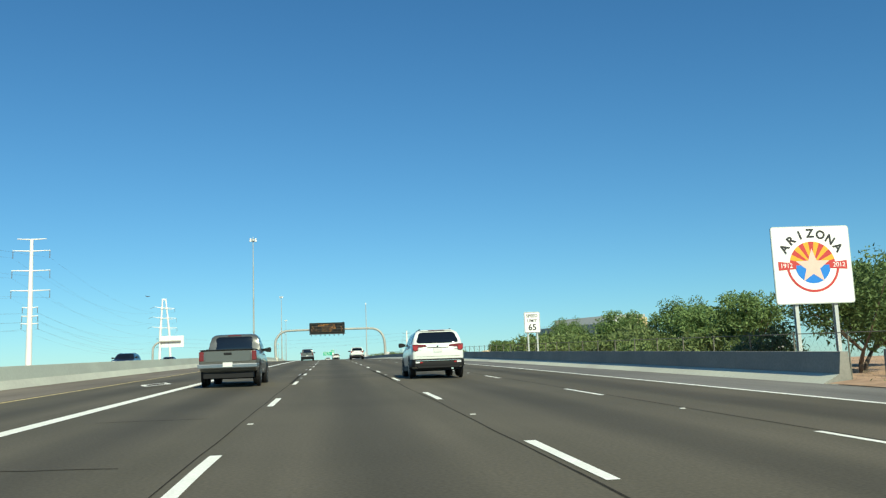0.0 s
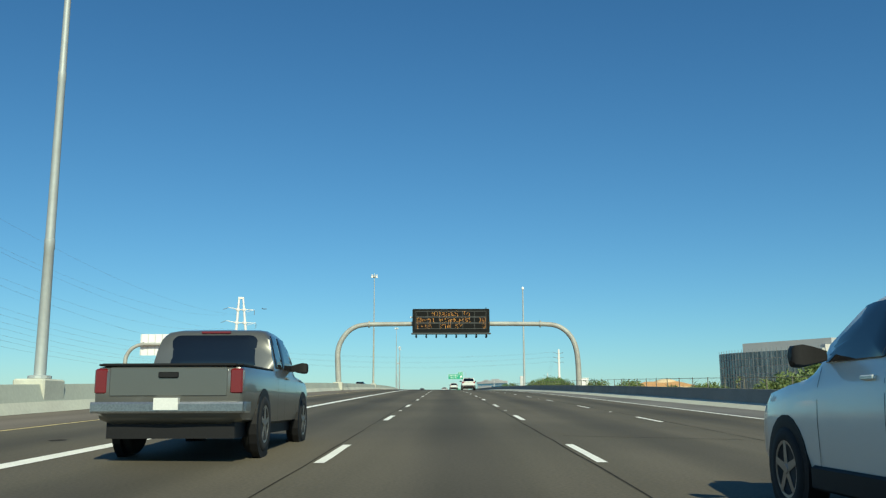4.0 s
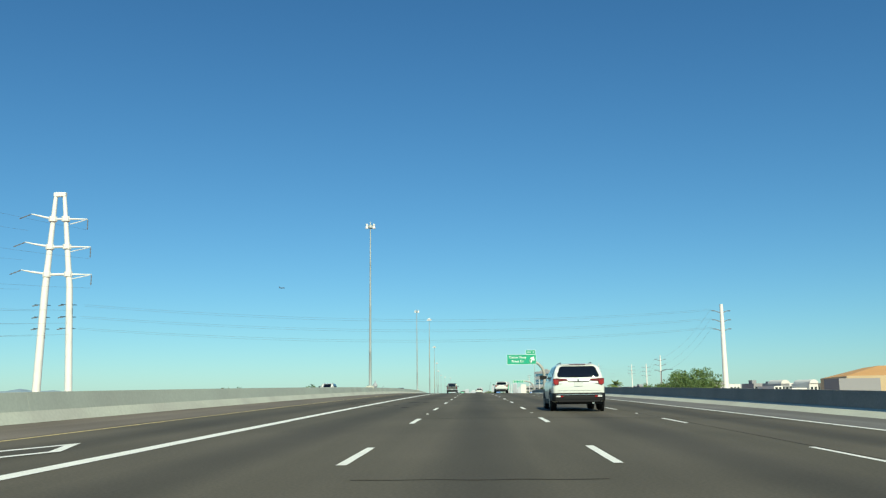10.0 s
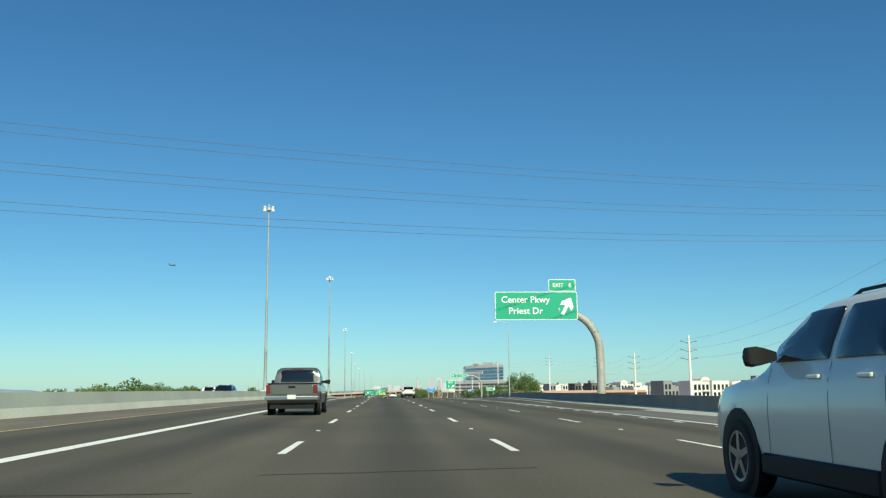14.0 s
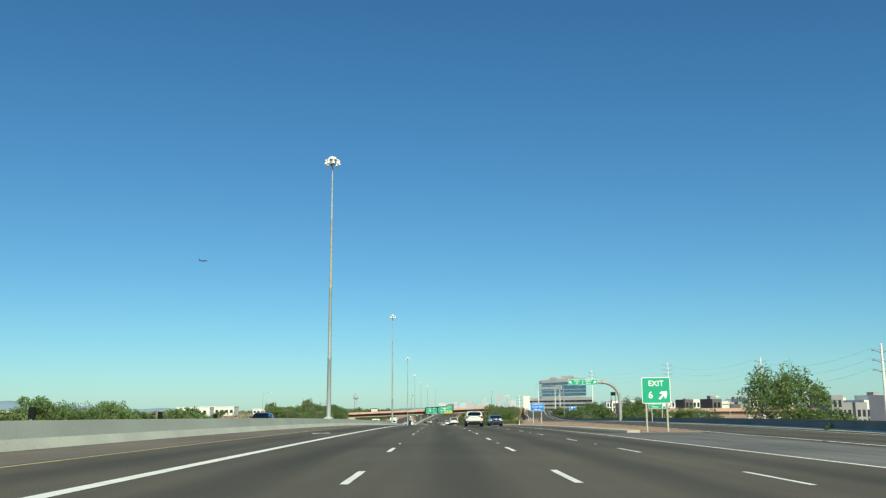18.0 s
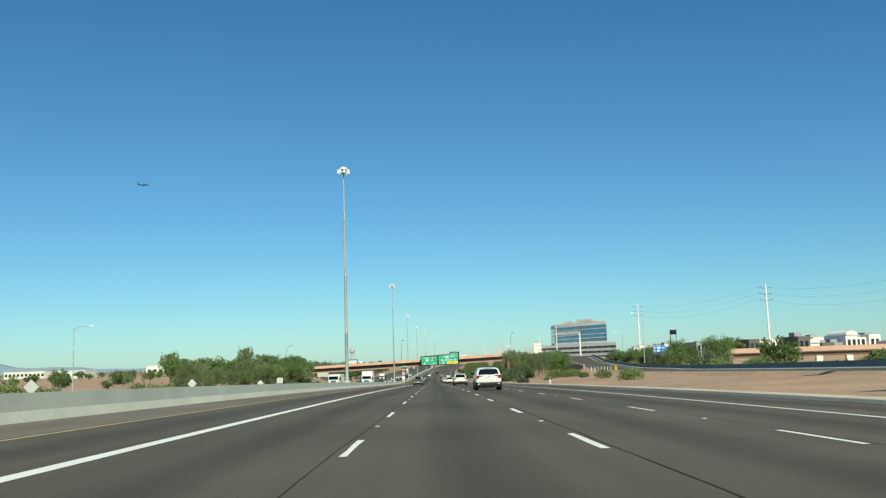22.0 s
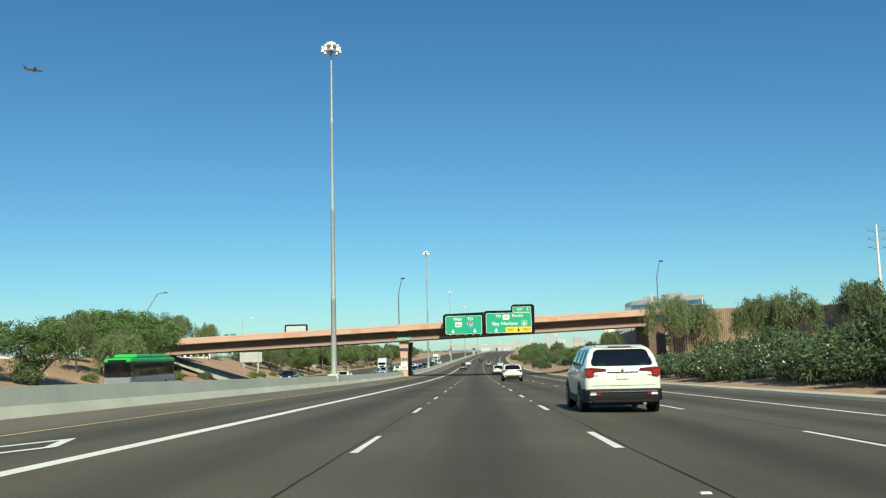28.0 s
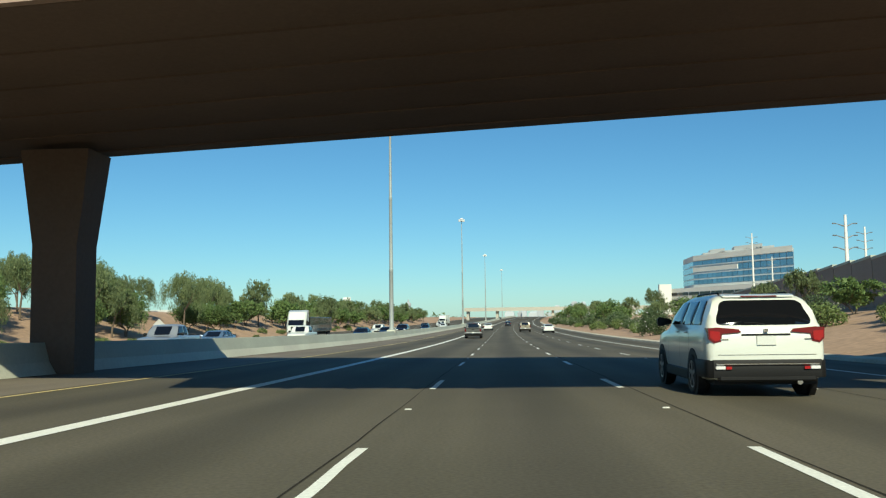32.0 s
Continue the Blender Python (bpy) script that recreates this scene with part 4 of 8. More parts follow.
def exit_sign_downtown():
    base = thing("exit_guide_sign", stand(144.3, 16.08, 0.0, -2), "green exit guide sign for downtown on two posts", "road sign")
    p = sign_face(base, -2.25, 2.25, 1.92, 2.88, SIGN_GREEN)
    words("Downtown Tempe", 0.52, SIGN_WHITE, p, upright(0, -0.035, 2.38), bold=0.008)
    t = sign_face(base, 0.15, 2.13, 2.9, 3.82, SIGN_GREEN, name="exit_tab")
    words("EXIT", 0.40, SIGN_WHITE, t, upright(0.78, -0.035, 3.36), bold=0.006)
    words("6", 0.6, SIGN_WHITE, t, upright(1.72, -0.035, 3.36), bold=0.008)
    posts(base, (-1.4, 1.45), -0.5, 2.8)


exit_sign_downtown()


def cantilever(name, s, leg_off, panel, z_arm, label, foot_z, pipe=WEATHERED, towards=-1, r=0.3, bend=3.0):
    """A bent pipe arm on a leg; panel is (x0, x1) across the freeway."""
    base = thing(name, stand(s, 0, 0), label, "overhead sign", "overhead signs")
    sg = towards
    xs = leg_off
    path = [(xs, 0.3, foot_z), (xs, 0.3, z_arm - bend * 1.05), (xs + sg * 0.08 * bend, 0.3, z_arm - 0.62 * bend), (xs + sg * 0.32 * bend, 0.3, z_arm - 0.27 * bend),
            (xs + sg * 0.66 * bend, 0.3, z_arm - 0.07 * bend), (xs + sg * bend, 0.3, z_arm)]
    part("leg", Shell().tube(glide(path), list(np.linspace(r * 1.05, r * 0.86, 21)), 14), pipe, base, smooth=50)
    end = panel[0] + 0.5 if sg < 0 else panel[1] - 0.5
    part("arm", Shell().tube([path[-1], (end, 0.3, z_arm + 0.03)], r * 0.82, 12), pipe, base, smooth=50)
    part("flange", Shell().lathe([(r * 1.3, -0.06), (r * 1.3, 0.06)], 12, "x", path[-1]), pipe, base)
    return base


b = cantilever("exit_arrow_sign", 525.2, 16.6, (8.3, 14.7), 7.0, "green overhead exit sign on a bent pipe arm", -0.3, bend=3.2, r=0.32)
p = sign_face(b, 8.35, 14.85, 6.22, 8.42, SIGN_GREEN, y=-0.05)
words("Center Pkwy", 0.72, SIGN_WHITE, p, upright(10.75, -0.085, 7.78), bold=0.01)
words("Priest Dr", 0.72, SIGN_WHITE, p, upright(10.75, -0.085, 6.9), bold=0.01)
arrow(p, 14.0, -0.085, 7.3, 1.5, -28, SIGN_WHITE)
t = sign_face(b, 12.6, 14.75, 8.45, 9.4, SIGN_GREEN, y=-0.05, name="exit_tab")
words("EXIT", 0.42, SIGN_WHITE, t, upright(13.35, -0.085, 8.92), bold=0.006)
words("6", 0.55, SIGN_WHITE, t, upright(14.3, -0.085, 8.92), bold=0.006)

b = cantilever("ramp_arrow_sign", 777.3, 37.7, (26.9, 33.2), 8.55, "green overhead sign over the ramp on a bent pipe arm", 0.6, bend=3.6, r=0.34)
for x0, x1, a, c, t, ax in ((27.0, 30.0, "Priest", "Dr", 40, 27.5), (30.05, 33.05, "Center", "Pkwy", -40, 32.5)):
    p = sign_face(b, x0, x1, 8.0, 9.15, SIGN_GREEN, y=-0.05)
    mid = (x0 + x1) / 2 + (0.35 if t > 0 else -0.35)
    words(a, 0.48, SIGN_WHITE, p, upright(mid, -0.085, 8.84), bold=0.006)
    words(c, 0.48, SIGN_WHITE, p, upright(mid, -0.085, 8.36), bold=0.006)
    arrow(p, ax, -0.085, 8.55, 0.75, t, SIGN_WHITE)

b = cantilever("sign_from_behind", 266.0, -48.6, (-46.5, -40.3), 7.0, "overhead sign seen from behind with pale ribbed aluminium panels", -0.6, towards=1, r=0.3, bend=2.6)
p = part("panel_back", Shell().box(-46.6, -40.0, 0.74, 0.78, 5.35, 8.6), WHITE, b, "pale painted back of the sign")
for k in range(7):
    part("rib", Shell().box(-46.5 + k * 1.06, -46.4 + k * 1.06, 0.62, 0.74, 5.4, 8.55), SIGN_BACK, p)


def gore_sign():
    base = thing("gore_exit_sign", stand(657.1, 15.75, 0.0, -1), "square green exit six sign on two posts in the gore", "road sign")
    p = sign_face(base, -1.06, 1.06, 1.85, 3.76, SIGN_GREEN)
    words("EXIT", 0.56, SIGN_WHITE, p, upright(0, -0.035, 3.3), bold=0.008)
    words("6", 0.72, SIGN_WHITE, p, upright(-0.42, -0.035, 2.45), bold=0.01)
    arrow(p, 0.5, -0.035, 2.45, 0.85, -45, SIGN_WHITE)
    posts(base, (-0.75, 0.78), -0.2, 1.9, RUST)


gore_sign()


def panel_sign(name, s, off, w, z0, z1, lines, mat, label, foot, size, turn=0.0, ink=SIGN_WHITE, arrow_turn=None, bars=False):
    base = thing(name, stand(s, off, 0, turn), label, "road sign")
    p = sign_face(base, -w / 2, w / 2, z0, z1, mat, r=0.1)
    n = len(lines)
    for i, tx in enumerate(lines):
        z = z1 - (i + 0.55) * (z1 - z0) / (n + 0.1)
        if bars:
            part("print_bar", Shell().box(-w * 0.3, w * 0.3, -0.034, -0.027, z - 0.06, z + 0.06), ink, p, "unreadable line of print")
        else:
            words(tx, size, ink, p, upright(-0.12 * w if arrow_turn is not None else 0, -0.035, z), bold=0.005)
    if arrow_turn is not None:
        arrow(p, w * 0.38, -0.035, (z0 + z1) / 2, 0.9, arrow_turn, ink)
    posts(base, (-w * 0.3, w * 0.3), foot, z0 + 0.1)
    return base


panel_sign("carpool_sign", 756.2, 18.05, 2.56, 2.42, 3.9, ("CARPOOL &", "TRANSIT INFO", "DIAL 511"), SIGN_BLUE, "blue carpool and transit information sign", -0.3, 0.32)
panel_sign("downtown_ramp_sign", 738, 35.6, 2.8, 2.45, 3.5, ("Downtown", "Tempe"), SIGN_GREEN, "green downtown sign beyond the exit ramp", -1.0, 0.42, arrow_turn=-30)


def service_sign():
    base = thing("service_sign", stand(931.1, 51.6, 0, 4), "blue route guide sign with white shields on two posts", "road sign")
    p = sign_face(base, -1.5, 1.5, 4.9, 7.2, SIGN_BLUE, r=0.1)
    for z, w in ((6.7, 0.55), (6.0, 0.5)):
        part("shield", Shell().box(-0.7, -0.7 + w * 1.4, -0.036, -0.028, z - 0.22, z + 0.22), SIGN_WHITE, p, "white route shield shape")
        part("print_bar", Shell().box(0.3, 1.1, -0.036, -0.028, z - 0.07, z + 0.07), SIGN_WHITE, p, "unreadable line of print")
    part("red_shape", Shell().box(-0.6, 0.2, -0.036, -0.028, 5.2, 5.55), SIGN_RED, p, "small red marker")
    for z in (6.7, 6.0, 5.35):
        arrow(p, -1.2, -0.036, z, 0.45, 0, SIGN_WHITE)
    posts(base, (-0.9, 0.9), 3.4, 5.0)


service_sign()
b = panel_sign("board_from_behind", 1132, -50.2, 5.0, 3.4, 5.6, (), SIGN_BACK, "large pale slatted sign board seen from behind on two posts", 1.0, 0.3)
for k in range(9):
    part("slat", Shell().box(-2.5, 2.5, -0.07, -0.031, 3.43 + 0.24 * k, 3.6 + 0.24 * k), SIGN_BACK, b)
for x in (-1.75, 1.75):
    part("back_post", Shell().box(x - 0.09, x + 0.09, -0.2, -0.072, 1.0, 5.6), GALV, b)
panel_sign("plain_board", 1380.9, -55.9, 2.6, 7.2, 10.4, (), SIGN_WHITE, "tall plain white board above the opposing lanes", 2.0, 0.3)
panel_sign("board_by_opposing_lanes", 985, -44.6, 1.7, 1.6, 3.1, (), SIGN_BACK, "small pale sign board seen from behind", -0.5, 0.3)
for s, o, zt in ((893, -45.2, 2.6), (960, -45.4, 2.6), (1195, -47.5, 3.0), (826, -45.0, 2.4)):
    base = thing("warning_diamond", stand(s, o, 0), "pale diamond warning sign seen from behind", "road sign", "diamond signs")
    h = zt - 0.9
    part("panel_back", plate([(0, h + 0.85), (-0.85, h), (0, h - 0.85), (0.85, h)], -0.02, 0.02), SIGN_BACK, base)
    posts(base, (0,), -0.6 if s < 1000 else 0.3, h + 0.5, GALV, 0.03, 0.03)
for s, o, w, z1 in ((801, -44.8, 1.9, 1.75), (807, -44.8, 1.7, 1.25)):
    base = thing("sign_board", stand(s, o, 0), "pale grey sign board seen from behind beside the opposing lanes", "road sign", "grey boards")
    part("panel_back", Shell().box(-w / 2, w / 2, -0.03, 0.03, 0.4, z1), SIGN_BACK, base)
    posts(base, (-0.5, 0.5), -0.5, 0.5)
for s, o in ((688, -44), (735, -44.5), (770, -44.2)):
    base = thing("signal_head", stand(s, o, 0), "dark ramp signal head seen from behind on a post", "traffic signal", "signal heads")
    part("head", Shell().box(-0.35, 0.35, -0.15, 0.15, 1.1, 2.4, 0.04), BLACK, base)
    part("post", Shell().tube([(0, 0, -0.5), (0, 0, 1.15)], 0.07, 8), GALV, base)
base = thing("ramp_message_sign", stand(1104, 101.5, 0), "dark ramp signal frame above the bushes", "traffic signal")
part("panel", Shell().box(-1.2, 1.6, -0.2, 0.2, 16.6, 18.6, 0.05), BLACK, base)
part("post", Shell().tube([(-1.0, 0.3, 4.0), (-1.0, 0.3, 17.0)], 0.16, 8), BLACK, base)
part("post", Shell().tube([(1.4, 0.3, 4.0), (1.4, 0.3, 17.0)], 0.13, 8), BLACK, base)
for s, o in ((838, 13.9), (746, 13.8), (1020, -50.5), (1092, -49.5)):
    base = thing("delineator", stand(s, o, -0.2 if o > 0 else 1.4), "white roadside delineator post", "marker post", "delineators")
    part("post", Shell().box(-0.05, 0.05, -0.01, 0.02, 0, 0.95), SIGN_WHITE, base)
    part("reflector_patch", Shell().box(-0.04, 0.04, -0.016, -0.008, 0.75, 0.88), RUBBER, base)

street_light(503, 37.6, 7.4, -3.5, arm=1.6, label="dark street light behind the barrier", dark=True)


def ramp_clutter():
    """White posts, a chevron barrel and a black sign by the ramp."""
    for k in range(7):
        b = thing("bollard", stand(910, 31.9 + 0.66 * k, 1.86), "short white reflective post by the ramp", "bollard", "ramp posts")
        part("post", Shell().lathe([(0.055, -0.25), (0.055, 0.74), (0.03, 0.8)], 8), WHITE, b)
        part("reflector_band", Shell().lathe([(0.058, 0.55), (0.058, 0.68)], 8), SIGN_BACK, b)
    o = 36.9
    b = thing("object_marker", stand(910, o, 1.86), "yellow and black striped hazard panel on a post", "road sign")
    part("post", Shell().box(-0.03, 0.03, 0.02, 0.08, -0.2, 0.9), GALV, b)
    p = part("panel", Shell().box(-0.28, 0.28, -0.01, 0.02, 0.05, 0.95), SIGN_YELLOW, b)
    for k in range(3):
        z = 0.10 + 0.27 * k
        part("stripe", Shell().add([(-0.28, -0.014, z), (0.28, -0.014, z + 0.22), (0.28, -0.014, z + 0.36), (-0.28, -0.014, z + 0.14)], [(0, 1, 2, 3)]), INK, p)


ramp_clutter()

# ---------- power line ----------


def insulator(parent, x, y, z, length=1.6, drop=(0, 0, -1)):
    d = Vector(drop)
    p0 = Vector((x, y, z))
    path = [p0 + d * length * k / 6 for k in range(7)]
    part("insulator", Shell().tube(path, [0.05, 0.13, 0.06, 0.13, 0.06, 0.13, 0.05], 6), surface("insulator_grey", (0.16, 0.17, 0.18), 0.4, vary=0.1), parent)


def mono_pylon():
    """Tall white tapered steel pole with level cross arms."""
    p = at(249.7, -77.4)
    base = thing("transmission_pole", pose(p.x, p.y, 0, 0, 0, 1.5), "tall white tapered steel transmission pole with cross arms", "pylon", "transmission poles")
    top = at(249.7, -77.4, 34.9).z
    part("shaft", Shell().lathe([(0.95, -1), (0.72, top * 0.45), (0.42, top)], 12), WHITE_STEEL, base, smooth=40)
    for h, a in ((35.0, 3.75), (31.85, 4.8), (26.5, 4.9), (21.15, 5.0), (16.6, 2.0), (14.3, 2.1), (12.3, 2.2)):
        z = top - 34.9 + h
        part("cross_arm", Shell().tube([(-a, 0, z + 0.12), (0, 0, z - 0.05), (a, 0, z + 0.12)], [0.1, 0.2, 0.1], 8), WHITE_STEEL, base)
        if h < 33:
            for sx in (-1, 1):
                insulator(base, sx * (a - 0.1), 0, z + 0.05, 2.1 if h > 20 else 1.5)


mono_pylon()


def a_pylon():
    p = at(483.8, -75.7)
    base = thing("transmission_tower", pose(p.x, p.y, 0, 0, 0, 3.2), "white two-legged steel transmission tower with cross arms", "pylon", "transmission poles")
    g = at(483.8, -75.7).z
    top = g + 37.3
    part("left_leg", Shell().tube([(-2.6, 0, -1), (-1.75, 0, g + 20), (-0.75, 0, top)], [0.78, 0.62, 0.36], 12), WHITE_STEEL, base, smooth=40)
    part("right_leg", Shell().tube([(4.1, 0, -1), (2.7, 0, g + 20), (0.8, 0, top)], [0.72, 0.56, 0.34], 12), WHITE_STEEL, base, smooth=40)
    part("cap", Shell().box(-1.1, 1.15, -0.4, 0.4, top - 0.5, top + 0.3, 0.08), WHITE_STEEL, base)
    for h, a in ((32.6, 5.4), (27.4, 6.2), (22.3, 6.6)):
        z = g + h
        part("cross_arm", Shell().tube([(-a + 0.9, -1.4, z + 0.75), (-a + 2.2, -0.6, z + 0.5), (-1.0, 0, z), (1.2, 0, z), (a, 0, z - 0.1)], [0.08, 0.16, 0.22, 0.22, 0.09], 8), WHITE_STEEL, base)
        k = (37.3 - h) / 37.3
        for x in (-0.8 - 2.0 * k, 0.85 + 3.7 * k):
            part("collar", Shell().lathe([(0.75, z - 0.45), (0.75, z + 0.45)], 10, at=(x, 0, 0)), WHITE_STEEL, base)
        part("brace", Shell().tube([(2.2, 0, z - 1.0), (a - 0.4, 0, z - 0.25)], 0.08, 6), WHITE_STEEL, base)
        insulator(base, a, 0, z - 0.2, 1.9)
        insulator(base, -a + 0.9, -1.4, z + 0.7, 2.3, (-0.92, 0, -0.35))
    for h in (16.7, 14.5, 12.4):
        z = g + h
        for x in (-2.0, 2.8):
            part("stub_arm", Shell().tube([(x - 1.5, 0, z + 0.1), (x + 1.4, 0, z - 0.05)], 0.07, 6), BLACK, base)
            insulator(base, x - 0.9, 0, z, 1.3, (-0.8, 0, -0.1))
            insulator(base, x + 0.6, 0, z - 0.6, 1.2, (0.05, 0, -1))


a_pylon()


def street_pole(s, off, top_z, arms, label, r=0.55):
    """A pale steel line pole with short arms; top_z is over the plain."""
    p = at(s, off)
    base = thing("line_pole", pose(p.x, p.y, -0.5, 0, 0, 14), label, "power pole", "power line poles")
    part("shaft", Shell().lathe([(r, 0), (r * 0.45, top_z + 0.5)], 12), WHITE_STEEL, base, smooth=40)
    for k in range(arms):
        z = top_z - 1.3 - 2.1 * k
        arm = surface("arm_grey", (0.2, 0.21, 0.22), 0.5)
        part("arm", Shell().tube([(-1.7, 0, z + 0.25), (-0.2, 0, z - 0.2)], [0.07, 0.13], 6), arm, base)
        part("arm", Shell().tube([(1.4, 0, z + 0.3), (0.2, 0, z - 0.2)], [0.07, 0.13], 6), arm, base)
        for x, d in ((-1.7, -1), (1.4, 1)):
            path = [(x + d * 0.8 * q / 6, 0, z + 0.27 + 0.03 * q / 6) for q in range(7)]
            part("insulator", Shell().tube(path, [0.06, 0.15, 0.07, 0.15, 0.07, 0.15, 0.06], 6), MATS["insulator_grey"], base)
    return base


POLES = ((531.3, 58.6, 29.6), (674.3, 77.2, 23.9), (782.4, 95.7, 24.1), (901.5, 113.1, 27.9), (1028.5, 114.0, 32.4), (1153.0, 98.5, 33.8))
street_pole(*POLES[0], 3, "white steel power line pole with three pairs of arms", 0.85)
for q in POLES[1:]:
    street_pole(*q, 3, "pale steel power line pole", 0.48)
for s, off, z in ((1320, 96, 26), (1420, 92, 34), (1235, 60, 20), (1500, 120, 30)):
    street_pole(s, off, z, 3, "distant pale power line pole", 0.5)

WIRE = surface("cable_grey", (0.16, 0.18, 0.20), 0.5, vary=0.1)


def cable(p, q, sag, r=0.013):
    p, q = Vector(p), Vector(q)
    pts = [p.lerp(q, k / 16) + Vector((0, 0, -4 * sag * (k / 16) * (1 - k / 16))) for k in range(17)]
    ob = solid("cable", Shell().tube(pts, r, 4), WIRE, None, "thin sagging overhead power cable", "cable", "power cables")
    return ob


def from_pole(s, off, lift):
    p = at(s, off)
    return Vector((p.x, p.y, lift))


g1, g2 = at(249.7, -77.4).z, at(483.8, -75.7).z
for h, a, b in ((30.0, 4.8, 5.4), (24.6, 4.9, 6.2), (19.2, 5.0, 6.6), (15.1, 2.0, 3.4), (12.8, 2.1, 3.4), (10.8, 2.2, 3.4)):
    for sx in (-1, 1):
        p = from_pole(249.7, -77.4 + sx * a, g1 + h)
        q = from_pole(483.8, -75.7 + sx * b, g2 + h + (0.5 if h > 18 else 0.6))
        cable(p, q, 5.5 if h > 18 else 4.5)
        w = from_pole(10, -96 + sx * a, g1 + h)
        cable(w, p, 5.5)
for k in range(3):
    p = from_pole(483.8, -70.3 - 0.4 * k, g2 + 16.7 - 2.1 * k)
    q = from_pole(531.3, 56.2, 29.6 - 1.1 - 2.1 * k)
    cable(p, q, 2.6)
    cable(p + Vector((0, 0.6, -0.25)), q + Vector((0, 0.6, -0.25)), 2.7)
for k in range(3):
    for i in range(5):
        a, b = POLES[i], POLES[i + 1]
        cable(from_pole(a[0], a[1] - 2.4, a[2] - 1.1 - 2.1 * k), from_pole(b[0], b[1] - 2.4, b[2] - 1.1 - 2.1 * k), 3.0 + 0.3 * k, 0.016)

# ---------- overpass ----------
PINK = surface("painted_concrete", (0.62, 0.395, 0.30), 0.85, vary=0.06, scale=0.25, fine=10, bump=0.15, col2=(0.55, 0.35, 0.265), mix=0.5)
# Parapet pink dimmed in its colour, for a ledge only partly lit.
LEDGE_PINK = surface("dimmed_pink", (0.40, 0.275, 0.225), 0.85, vary=0.08, scale=0.25, fine=10, bump=0.15, col2=(0.34, 0.235, 0.195), mix=0.5)
# Shade below the deck, put into the pink concrete's colour as dark brown.
SHADE_BROWN = surface("shaded_girder", (0.165, 0.108, 0.082), 0.85, vary=0.08, scale=0.3, fine=10, bump=0.15, col2=(0.135, 0.088, 0.067), mix=0.5)
PATCH = surface("repainted_patch", (0.60, 0.30, 0.20), 0.85, vary=0.05)


STUCCO_PALE = surface("pale_pier", (0.66, 0.64, 0.60), 0.85, vary=0.06, scale=0.3)


def bridge_s(off, back=0.0):
    return 1086.6 - 0.055 * off + back


def bridge_top(off):
    return 9.42 + 0.036 * off


def bridge_row(offs, sec, back=0.0):
    """Rings of a section (depth along the freeway, height under the parapet's top)."""
    return [[at(bridge_s(o, back + d), o, bridge_top(o) + h + 0.0) - Vector((0, 0, road_z(bridge_s(o, back + d)) - road_z(1085))) for d, h in sec] for o in offs]


